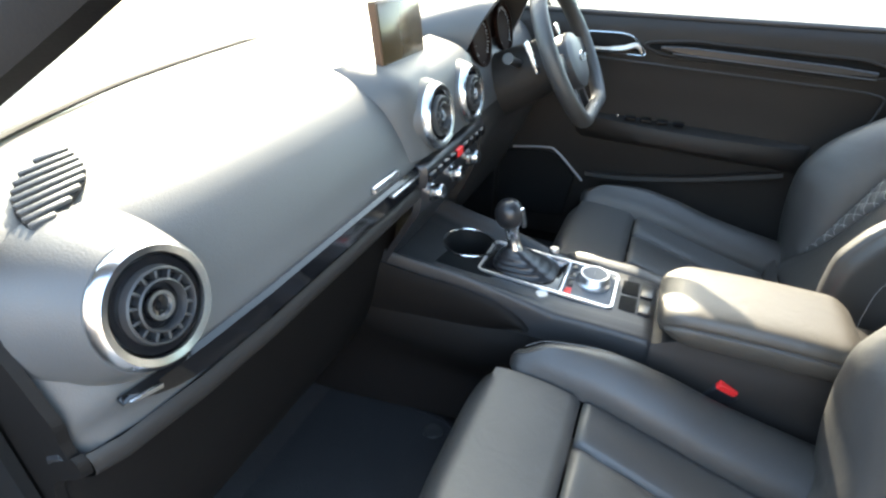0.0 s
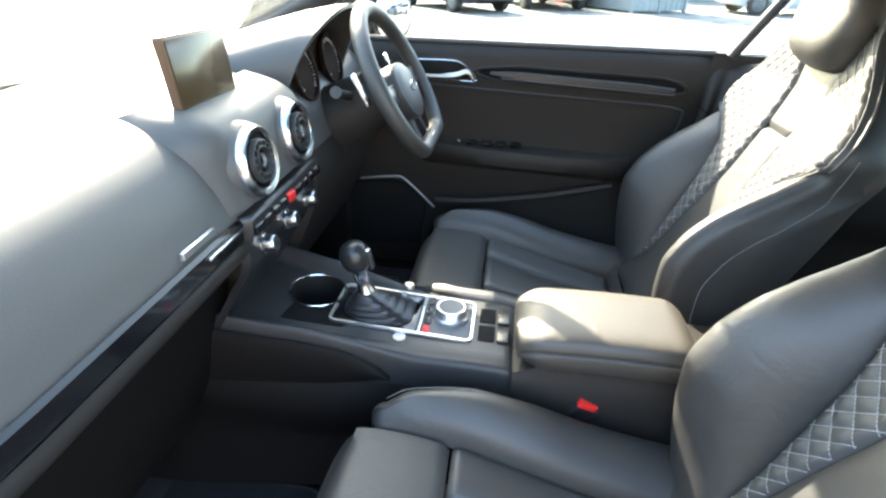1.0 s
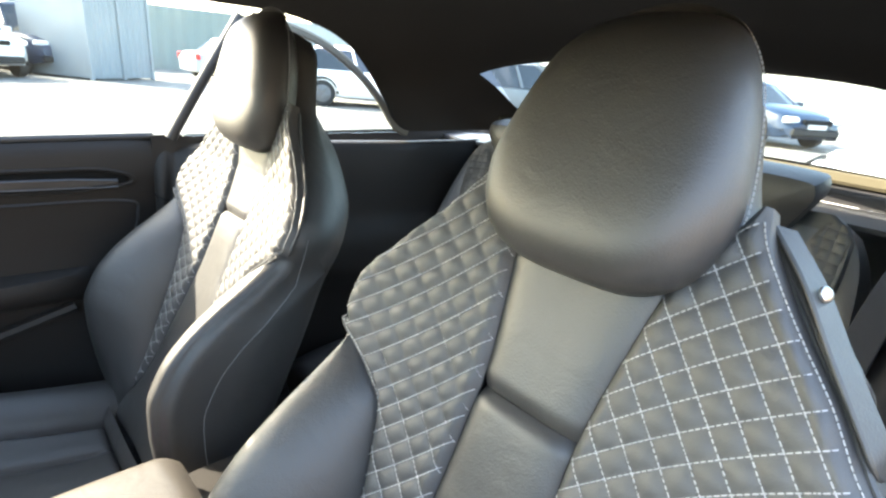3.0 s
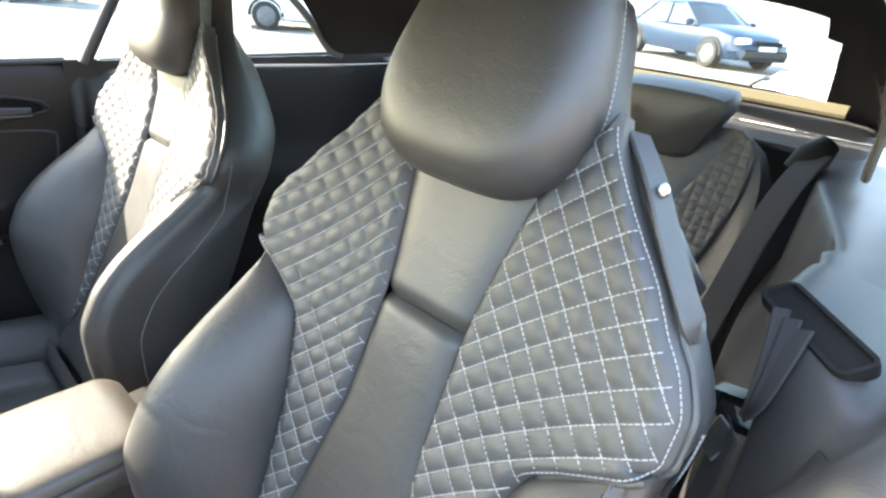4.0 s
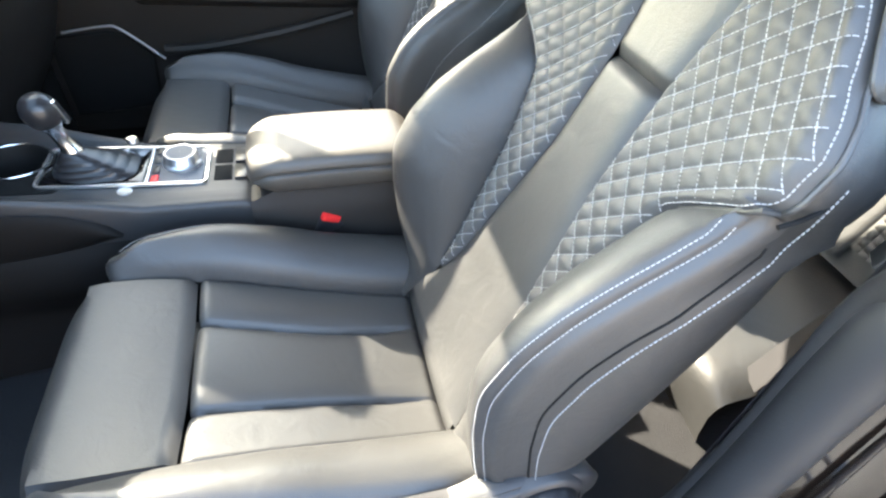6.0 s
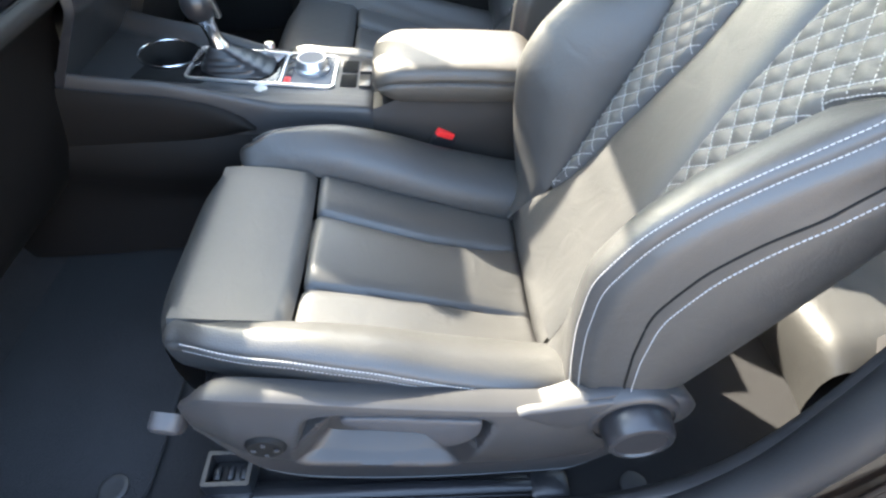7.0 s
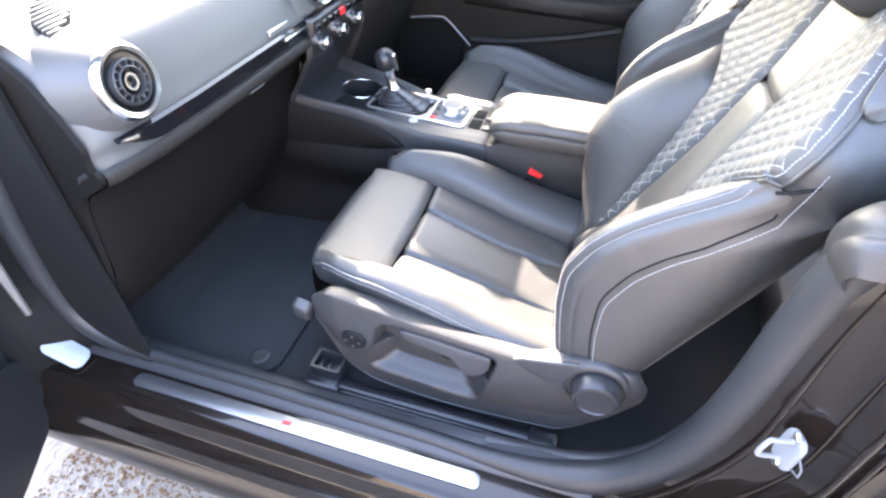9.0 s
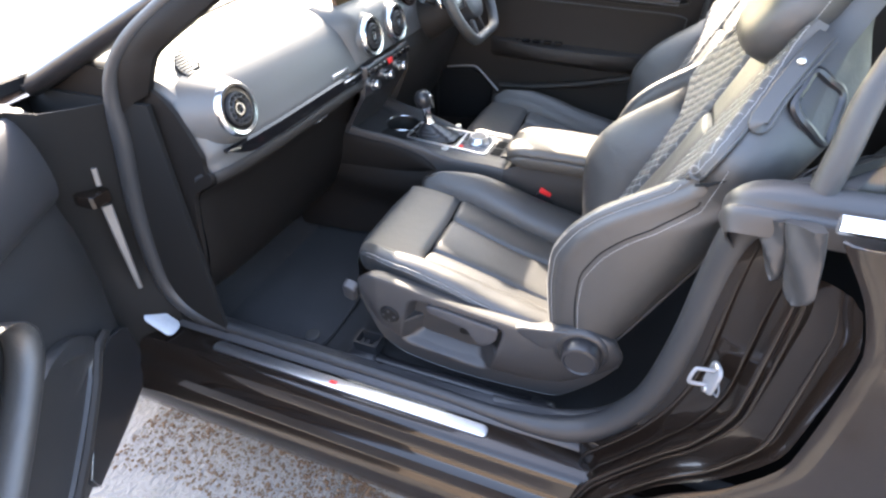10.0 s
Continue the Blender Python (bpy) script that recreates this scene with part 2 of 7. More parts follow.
def slab(bm, outline, m, depth, edge=0.002, dome=0.0):
    """An outline in the pose's xy plane made a body of that depth, its upper edge rounded."""
    n = len(outline)
    cx, cy = sum(p[0] for p in outline) / n, sum(p[1] for p in outline) / n

    def ring(inset, z):
        out = []
        for x, y in outline:
            d = math.hypot(x - cx, y - cy) or 1
            f = max(0.0, 1 - inset / d)
            out.append(m @ Vector((cx + (x - cx) * f, cy + (y - cy) * f, z)))
        return out
    rows = [ring(0, 0), ring(0, depth - edge), ring(edge * 0.3, depth - edge * 0.3), ring(edge, depth)]
    if dome:
        far = max(math.hypot(x - cx, y - cy) for x, y in outline)
        rows += [[m @ Vector((cx + (x - cx) * f, cy + (y - cy) * f, depth + dome * (1 - f * f))) for x, y in outline] for f in (0.8, 0.6, 0.4, 0.2, 0.05)]
    sheet(bm, rows, True, True)


def brick(bm, centre, size, m=None, edge=0.003):
    """A box with softened edges."""
    m = m or Matrix.Identity(4)
    sx, sy, sz = (s / 2 for s in size)
    e = min(edge, sx * 0.45, sy * 0.45, sz * 0.45)
    c = Vector(centre)
    rows = []
    for z, i in ((-sz, e), (-sz + e, 0), (sz - e, 0), (sz, e)):
        x, y = sx - i, sy - i
        rows.append([m @ (c + Vector(p)) for p in ((-x + e, -y, z), (x - e, -y, z), (x, -y + e, z), (x, y - e, z), (x - e, y, z), (-x + e, y, z), (-x, y - e, z), (-x, -y + e, z))])
    sheet(bm, rows, True, True)


def stitches(bm, line, normals, pitch=0.0046, length=0.0036, wide=0.0009, high=0.0006):
    """Short raised thread lengths along a line on a surface."""
    line = [Vector(p) for p in line]
    cum = [0.0]
    for a, b in zip(line[:-1], line[1:]):
        cum.append(cum[-1] + (b - a).length)
    if cum[-1] < pitch:
        return

    def at(s):
        i = min(max(int(np.searchsorted(cum, s)) - 1, 0), len(line) - 2)
        t = (s - cum[i]) / max(1e-9, cum[i + 1] - cum[i])
        return line[i].lerp(line[i + 1], t), normals[i]
    s = 0.0
    while s + length < cum[-1]:
        a, nn = at(s)
        b, _ = at(s + length)
        t = b - a
        if t.length > 1e-6:
            t.normalize()
            w = t.cross(nn).normalized() * wide / 2
            up = nn * high
            q = [bm.verts.new(p) for p in (a - w - up, a + w - up, b + w - up, b - w - up, a - w + up + t * 4e-4, a + w + up + t * 4e-4, b + w + up - t * 4e-4, b - w + up - t * 4e-4)]
            for f in ((4, 5, 6, 7), (0, 1, 5, 4), (1, 2, 6, 5), (2, 3, 7, 6), (3, 0, 4, 7)):
                bm.faces.new([q[k] for k in f])
        s += pitch

# ==== front seats ====
# Backrest: u across, v up the back, d forwards of its plane (metres). Half widths by height:
WING = curve([-0.04, 0.10, 0.30, 0.38, 0.43, 0.47, 0.50, 0.53, 0.56, 0.61, 0.65, 0.69, 0.74, 0.80], [0.236, 0.250, 0.251, 0.249, 0.246, 0.252, 0.254, 0.242, 0.222, 0.182, 0.148, 0.124, 0.106, 0.080])
SHOULDER = curve([-0.04, 0.10, 0.30, 0.38, 0.43, 0.47, 0.50, 0.53, 0.56, 0.60, 0.63, 0.66, 0.70, 0.74, 0.78, 0.80, 0.815], [0.236, 0.250, 0.251, 0.249, 0.246, 0.252, 0.254, 0.242, 0.222, 0.188, 0.160, 0.130, 0.098, 0.084, 0.072, 0.058, 0.035])
SHELL = curve([-0.04, 0.1, 0.5, 0.6, 0.65, 0.7, 0.76, 0.815], [0.080, 0.100, 0.108, 0.128, 0.126, 0.092, 0.056, 0.036])
QUILT_OUT = curve([0.06, 0.13, 0.20, 0.30, 0.35, 0.40, 0.42, 0.44, 0.455, 0.475, 0.50, 0.53, 0.55, 0.58, 0.61, 0.64, 0.67, 0.71], [0.112, 0.116, 0.123, 0.133, 0.144, 0.160, 0.182, 0.213, 0.236, 0.249, 0.249, 0.237, 0.221, 0.200, 0.174, 0.150, 0.130, 0.116])
INSERT_LOW = curve([-0.03, 0.04, 0.075, 0.12, 0.20, 0.30, 0.36, 0.47], [0.140, 0.122, 0.103, 0.089, 0.078, 0.062, 0.054, 0.0523])
INSERT_TOP = curve([0.44, 0.50, 0.58, 0.66], [0.050, 0.055, 0.067, 0.082])
CREST = curve([-0.04, 0.0, 0.07, 0.10, 0.15, 0.21, 0.25, 0.30, 0.35, 0.40, 0.44, 0.47], [-0.020, 0.005, 0.052, 0.070, 0.097, 0.117, 0.115, 0.101, 0.075, 0.043, 0.020, 0.008])


def crest_u(v):
    """Where the bolster's front seam runs."""
    return min(0.222, WING(v) - 0.020)


def back_depth(u, v):
    """The front of the backrest under its padding."""
    low = curve([-0.05, 0.05, 0.15, 0.5], [0.014, 0.007, 0.0, -0.006])(v)
    return low - 0.006 + 0.58 * u * u


# The quilting: two families of lines over half width w and height v, one set for each panel (1: tunnel side, -1: door side).
# Each gives the height of its line number k at w, and the line number that passes through (w, v).
QUILT_LINES = {
    -1: ((lambda k, w: 0.293 + 0.0265 * k + 1.14 * w - 1.1 * w * w, lambda w, v: (v - 1.14 * w + 1.1 * w * w - 0.293) / 0.0265),
         (lambda k, w: (0.619 + 0.0352 * k) * (1 - 0.97 * w) - 0.45 * w, lambda w, v: ((v + 0.45 * w) / (1 - 0.97 * w) - 0.619) / 0.0352)),
    1: ((lambda k, w: 0.663 + 0.0266 * k - 1.27 * w + w * w, lambda w, v: (v + 1.27 * w - w * w - 0.663) / 0.0266),
        (lambda k, w: 0.418 + 0.0337 * k + 1.08 * w - 0.7 * w * w, lambda w, v: (v - 1.08 * w + 0.7 * w * w - 0.418) / 0.0337)),
}


def quilt_pad(side, w, v):
    """Height of the padding between the quilting lines, 0 on them and 1 between."""
    a, b = (math.sin(math.pi * number(w, v)) for _, number in QUILT_LINES[side])
    return (abs(a) * abs(b)) ** 0.45


def squares(u, v):
    """Height of the rear padding between its crossing seams."""
    a, b = u / 0.0195, (v + 0.15 * u) / 0.0195
    return (abs(math.sin(math.pi * a)) * abs(math.sin(math.pi * b))) ** 0.42


def make_seat(xc, dy, dz, s, label, outer_shield, lean=22.97, grow=1.0, nod=0.0):
    """A sports seat; s = 1 when the tunnel is on its +x side."""
    seat = thing("front_seat", (xc, 0.3 + dy, 0.36), label, "car seat", "front seats")
    sl, cl = math.sin(radians(lean)), math.cos(radians(lean))

    def back(u, v, d):
        d, u, v = d + nod * max(0, v - 0.56), u * grow, v * grow
        return Vector((xc + s * u, 0.07 + dy - sl * v + cl * d, 0.55 + dz + cl * v + sl * d))

    def cush(u, y, z):
        return Vector((xc + s * (u + 0.016), y + 0.4 * dy, z + 0.4 * dz))
    n_back = Vector((0, cl, sl))

    # shell: sides and rear
    def section(v):
        """Half of the shell's outline at one height, from the bolster's crest round to the rear."""
        w = SHOULDER(v)
        hb = SHELL(v)
        if v < 0.455:
            c, uc = CREST(v), crest_u(v)
            head = [(uc + 0.004, c - 0.010, 0), (uc + 0.016, c - 0.026, 0), (w - 0.006, min(c - 0.060, c * 0.3), 0), (w, min(c - 0.085, -0.012), 0)]
        else:
            front = back_depth(w, v) - 0.004
            head = [(w - 0.022, front - 0.012, 0), (w - 0.008, front - 0.022, 0), (w - 0.001, front - 0.04, 0), (w, min(front - 0.06, -0.012), 0)]
        return spline(head + [(w - 0.006, -hb * 0.62, 0), (w - 0.032, -hb * 0.95, 0), (w * 0.55, -hb - 0.004, 0), (0, -hb - 0.008, 0)], 22)

    bm = bmesh.new()
    rows = []
    for k in range(46):
        v = -0.04 + 0.855 * k / 45
        half = section(v)
        loop = [back(p.x, v, p.y) for p in half] + [back(-p.x, v, p.y) for p in half[-2::-1]]
        rows.append(loop)
    sheet(bm, rows)
    backrest = part("backrest", bm, LEATHER, seat)
    # side seams with thread
    bm = bmesh.new()
    for side in (1, -1):
        if s * side > 0:
            continue
        for du, dd, a, b in ((0.002, 0.002, -0.03, 0.44), (0.009, 0.012, -0.03, 0.44), (None, 0.074, 0.0, 0.50))[0 if outer_shield else 2:]:
            line, nor = [], []
            for k in range(70):
                v = a + (b - a) * k / 69
                u = crest_u(v) + du if du else WING(v) - 0.0005
                deep = dd if du else dd + 0.035 * max(0, 1 - (v - a) / 0.10) ** 2 - 0.02 * max(0, (v - 0.35) / 0.10)
                line.append(back(side * (u + 0.0015), v, max(CREST(v), 0.030) - deep + 0.0012))
                nor.append(Vector((s * side * 0.8, 0.5, 0.2)) if du else Vector((s * side, 0.1, 0)))
            stitches(bm, line, nor, wide=0.0007)
    part("side_stitching", bm, STITCH, backrest, "pale double-stitched seam", kind="stuff")
    if outer_shield:
        # sunk seam beside the thread, and the piped rear edge of the side panel
        bm = bmesh.new()
        groove = []
        for k in range(56):
            v = 0.43 * k / 55
            d = max(CREST(v), 0.030) - 0.0655 - 0.035 * max(0, 1 - v / 0.10) ** 2 + 0.02 * max(0, (v - 0.35) / 0.10)
            half = section(v)
            for p, q in zip(half[:-1], half[1:]):
                if p.y >= d > q.y:
                    groove.append(back(-p.lerp(q, (p.y - d) / (p.y - q.y)).x, v, d))
                    break
        tube(bm, groove, 0.0014, 6)
        part("seam_groove", bm, KICK, backrest)
        bm = bmesh.new()
        tube(bm, [back(-(SHOULDER(v) - 0.029), v, -0.955 * SHELL(v)) for v in [0.03 + 0.42 * k / 40 for k in range(41)]], 0.0024, 8)
        part("shell_piping", bm, TRIM, backrest, "grey piped rear edge")
    # centre insert, lower and upper pads
    for name, f, v0, v1, n in (("lower_insert", INSERT_LOW, -0.002, 0.4695, 120), ("upper_insert", INSERT_TOP, 0.4695, 0.66, 60)):
        bm = bmesh.new()
        rows = []
        for k in range(n):
            v = v0 + (v1 - v0) * k / (n - 1)
            w = f(v)
            row = []
            for j in range(25):
                q = -1 + 2 * j / 24
                puff = 0.008 * (1 - abs(q) ** 5) - 0.003
                if name == "lower_insert":
                    end = (v1 - v) / 0.03
                    puff += 0.0025 * math.exp(-((v - 0.44) / 0.05) ** 2) * (1 - q ** 4)
                    puff -= 0.009 * max(0, 1 - end / 0.5) ** 2
                else:
                    puff -= 0.009 * max(0, 1 - (v - v0) / 0.018) ** 2
                row.append(back(q * w, v, back_depth(q * w, v) + puff))
            rows.append(row)
        sheet(bm, rows)
        part(name, bm, LEATHER, backrest)
    # quilted panels and their thread
    for side in (1, -1):
        def edges(v):
            inner = INSERT_LOW(v) if v < 0.4695 else INSERT_TOP(v)
            if v > 0.62:
                inner = max(inner, 0.078 + (v - 0.62) * 0.5)
            outer = QUILT_OUT(v)
            return inner + 0.0008, max(outer, inner + 0.004)

        def panel(u, v, lift=0.0):
            inner, outer = edges(v)
            q = min(1, max(0, (u - inner) / (outer - inner)))
            rim = min(q * (outer - inner) / 0.010, (1 - q) * (outer - inner) / 0.016, 1)
            rim = min(rim, (v - 0.075) / 0.012)
            h = 0.0040 * quilt_pad(side, u, v) * rim - 0.007 * (1 - max(rim, 0)) ** 2 + 0.004
            roll = 0.016 * max(0, (q - 0.86) / 0.14) ** 2 if v > 0.46 else 0
            return back(side * u, v, back_depth(u, v) + h - roll + lift)
        bm = bmesh.new()
        rows = []
        nv = 210
        for k in range(nv):
            v = 0.075 + 0.615 * k / (nv - 1)
            inner, outer = edges(v)
            rows.append([panel(inner + (outer - inner) * j / 66, v) for j in range(67)])
        sheet(bm, rows)
        part("quilted_panel", bm, QUILT, backrest, "diamond-quilted black leather")
        bm = bmesh.new()
        for height, number in QUILT_LINES[side]:
            sunk = side > 0 and number is QUILT_LINES[1][1][1]      # these seams draw the thread in between the upper pads
            for k in range(-26, 26):
                line = []
                for j in range(181):
                    w = 0.035 + 0.225 * j / 180
                    v = height(k, w)
                    inner, outer = edges(v) if 0.078 < v < 0.684 else (1, 0)
                    if inner + 0.001 < w < outer - (0.0065 if v > 0.40 else 0.001):
                        line.append(panel(w, v, (0.0022 if side > 0 and not sunk else 0.0013) - (0.0014 * min(1, max(0, (v - 0.34) / 0.10)) if sunk else 0)))
                    elif line:
                        stitches(bm, line, [n_back] * len(line), 0.0048, 0.0041, 0.0009)
                        line = []
                if len(line) > 1:
                    stitches(bm, line, [n_back] * len(line), 0.0048, 0.0041, 0.0009)
        rim = [panel(edges(v)[1] - 0.006, v, 0.001) for v in [0.40 + 0.28 * k / 80 for k in range(81)]]
        stitches(bm, rim, [n_back] * len(rim))
        part("stitching", bm, STITCH, backrest, "pale diamond stitching", kind="stuff")
        bm = bmesh.new()
        tube(bm, [panel(edges(v)[1] + 0.0005, v, 0.0005) for v in [0.41 + 0.27 * k / 70 for k in range(71)]], 0.0028, 8)
        part("piping", bm, LEATHER, backrest, "smooth piped edge of the quilting")
        # side bolster
        bm = bmesh.new()
        rows = []
        for k in range(48):
            v = -0.035 + 0.49 * k / 47
            b, w, c = (QUILT_OUT(v) if v > 0.06 else INSERT_LOW(v)), WING(v), CREST(v)
            b = min(b, w - 0.012)
            d0 = back_depth(b, v) - 0.004
            c = max(c, d0 + 0.002)
            uc = crest_u(v)
            m = max(uc - b, 0.004)
            h = c - d0
            prof = spline([(b, d0, 0), (b + 0.10 * m, d0 + 0.26 * h + 0.002, 0), (b + 0.36 * m, d0 + 0.66 * h, 0), (b + 0.72 * m, d0 + 0.95 * h, 0), (uc - 0.002, c, 0), (uc + 0.006, c - 0.0065, 0), (uc + 0.0085, c - 0.013, 0), (uc + 0.017, c - 0.022, 0), (uc + 0.020, c - 0.034, 0)], 24)
            rows.append([back(side * p.x, v, p.y) for p in prof])
        sheet(bm, rows)
        part("back_bolster", bm, LEATHER, backrest)
    # head restraint
    bm = bmesh.new()
    half = [(0.0, 0.594), (0.05, 0.597), (0.084, 0.614), (0.102, 0.644), (0.107, 0.682), (0.097, 0.735), (0.080, 0.786), (0.056, 0.820), (0.026, 0.835), (0, 0.838)]
    ring = spline([(x, y, 0) for x, y in half] + [(-x, y, 0) for x, y in half[-2:0:-1]], 64, True)
    c = Vector((0, 0.706, 0))
    rows = []
    for r in (0.03, 0.2, 0.4, 0.55, 0.68, 0.78, 0.86, 0.92, 0.96, 0.985, 1.0):
        row = []
        for p in ring:
            q = c + (p - c) * r
            bulge = 0.044 * (1 - r ** 7) ** 0.6 + 0.015
            row.append(back(q.x, q.y, bulge * (1.0 - 0.25 * (q.y - 0.6) / 0.24) - 0.02 * max(0, (q.y - 0.76) / 0.06) ** 2))
        rows.append(row)
    for r, d in ((1.0, 0.0), (0.96, -0.014), (0.88, -0.030), (0.75, -0.042), (0.45, -0.050), (0.05, -0.050)):
        rows.append([back((c + (p - c) * r).x, (c + (p - c) * r).y, d) for p in ring])
    sheet(bm, rows, True, True)
    part("head_restraint", bm, LEATHER, backrest, "smooth integrated headrest")
    bm = bmesh.new()
    line = [back((c + (p - c) * 1.004).x, (c + (p - c) * 1.004).y, -0.006) for p in ring]
    stitches(bm, line[8:56], [(q - back(0, 0.706, 0)).normalized() for q in line[8:56]])
    part("seam_thread", bm, STITCH, backrest, "pale thread", kind="stuff")

    # cushion
    pad_w = curve([0.05, 0.12, 0.30, 0.415, 0.50, 0.60], [0.136, 0.138, 0.147, 0.156, 0.160, 0.154])
    pad_z = curve([0.04, 0.10, 0.20, 0.30, 0.415, 0.50, 0.55, 0.60], [0.490, 0.500, 0.524, 0.554, 0.588, 0.606, 0.611, 0.602])
    dish = curve([0.04, 0.20, 0.415, 0.50, 0.60], [0.018, 0.022, 0.016, 0.010, 0.004])
    bm = bmesh.new()
    rows = []
    for k in range(52):
        y = 0.083 + (0.413 - 0.083) * k / 51
        w = pad_w(y)
        row = []
        for j in range(121):
            q = -1 + 2 * j / 120
            crease = curve([0.05, 0.15, 0.25, 0.41], [0.54, 0.48, 0.45, 0.48])(y)
            groove = (math.exp(-((abs(q) - crease) / 0.030) ** 2) * 0.6 + 0.4 * math.exp(-((abs(q) - crease) / 0.11) ** 2)) * min(1, (y - 0.06) / 0.1)
            edge = max(0, (abs(q) - 0.93) / 0.07) ** 2
            lip = max(0, 1 - (0.413 - y) / 0.012) ** 2 + 1.2 * max(0, 1 - (y - 0.083) / 0.012) ** 2
            row.append(cush(q * w, y, pad_z(y) + dish(y) * q * q + 0.005 * math.exp(-(q / 0.32) ** 2) - 0.014 * groove - 0.010 * edge - 0.010 * lip))
        rows.append(row)
    sheet(bm, rows)
    cushion = part("seat_cushion", bm, LEATHER, seat, "creased three-channel leather pad")
    bm = bmesh.new()
    rows = []
    prof = [(0.417, -0.012), (0.420, -0.004), (0.428, 0.001), (0.45, 0.0), (0.49, 0.0), (0.53, 0.0), (0.56, 0.002)]
    for k in range(15):
        y = 0.417 + 0.143 * k / 14
        rows.append([(y, -0.010 * max(0, 1 - (y - 0.417) / 0.012) ** 2, q) for q in [-1 + 2 * j / 40 for j in range(41)]])
    body = [[cush(q * pad_w(y), y, pad_z(y) + dish(y) * q * q + off - 0.012 * max(0, (abs(q) - 0.94) / 0.06) ** 2) for y, off, q in row] for row in rows]
    for y, z in ((0.575, 0.603), (0.588, 0.588), (0.595, 0.560), (0.597, 0.520), (0.592, 0.475), (0.578, 0.43)):
        body.append([cush(q * 0.154, y - 0.016 * q ** 4, z + 0.004 * q * q - 0.010 * max(0, (abs(q) - 0.94) / 0.06) ** 2) for q in [-1 + 2 * j / 40 for j in range(41)]])
    sheet(bm, body)
    part("thigh_support", bm, LEATHER, cushion, "smooth front thigh section")
    bm = bmesh.new()
    rows = []
    for k in range(13):
        t = k / 12
        rows.append([cush(q * 0.137, 0.083 - 0.012 * t + 0.007 * math.sin(t * math.pi), 0.484 + 0.066 * t + 0.010 * q * q) for q in [-1 + 2 * j / 20 for j in range(21)]])
    sheet(bm, rows)
    part("rear_roll", bm, LEATHER, cushion)
    crest = curve([0.02, 0.10, 0.21, 0.31, 0.41, 0.48, 0.52, 0.55, 0.60], [0.562, 0.578, 0.604, 0.636, 0.654, 0.654, 0.642, 0.620, 0.580])
    rim_w = curve([0.02, 0.34, 0.42, 0.48, 0.52, 0.55], [0.240, 0.234, 0.227, 0.214, 0.196, 0.176])
    for side in (1, -1):
        low = 0.0 if side > 0 else 0.002
        bm = bmesh.new()
        rows = []
        for k in range(54):
            y = 0.02 + 0.502 * k / 53
            w, zc = pad_w(y) - 0.003, crest(y) + low
            z0 = pad_z(y) + dish(y) - 0.012
            o = rim_w(y)
            zc = max(zc, z0 + 0.004)
            prof = spline([(w, z0, 0), (w + 0.012, z0 + 0.55 * (zc - z0), 0), (w + 0.5 * (o - w), zc - 0.005, 0), (o - 0.022, zc, 0), (o - 0.007, zc - 0.005, 0), (o - 0.001, zc - 0.012, 0), (o - 0.004, zc - 0.0165, 0), (o + 0.001, zc - 0.022, 0), (o + 0.001, zc - 0.036, 0), (o - 0.002, zc - 0.064, 0), (o - 0.016, zc - 0.074, 0), (o - 0.05, zc - 0.078, 0)], 40)
            rows.append([cush(side * p.x, y, p.y) for p in prof])
        last = rows[-1]
        mid = sum(last, Vector()) / len(last)
        for f, dy in ((0.95, 0.006), (0.82, 0.012), (0.6, 0.017), (0.3, 0.021), (0.02, 0.022)):
            rows.append([mid.lerp(p, f) + Vector((0, dy, 0)) for p in last])
        sheet(bm, rows)
        part("cushion_bolster", bm, LEATHER, cushion)
        bm = bmesh.new()
        for dzz in (-0.0115, -0.0235):
            ys = [0.05 + 0.468 * k / 60 for k in range(61)]
            stitches(bm, [cush(side * (rim_w(y) + 0.0012), y, crest(y) + low + dzz) for y in ys], [Vector((s * side, 0, 0))] * 61)
        part("edge_stitching", bm, STITCH, cushion, "pale twin stitching", kind="stuff")
    # frame under the cushion
    bm = bmesh.new()
    rows = []
    for z, i in ((0.468, 0.020), (0.44, 0.008), (0.41, 0.012), (0.385, 0.05)):
        rows.append([cush(a * (0.205 - i), b, z) for a, b in ((1, 0.03), (1, 0.50 - i), (0.85, 0.572 - i * 1.6), (-0.85, 0.572 - i * 1.6), (-1, 0.50 - i), (-1, 0.03))])
    sheet(bm, rows, True, True)
    part("seat_base", bm, SATIN, seat)
    if outer_shield:
        belt_guide(seat, back, -1)
        outer_trim(seat, cush, s, n_back)
    return seat


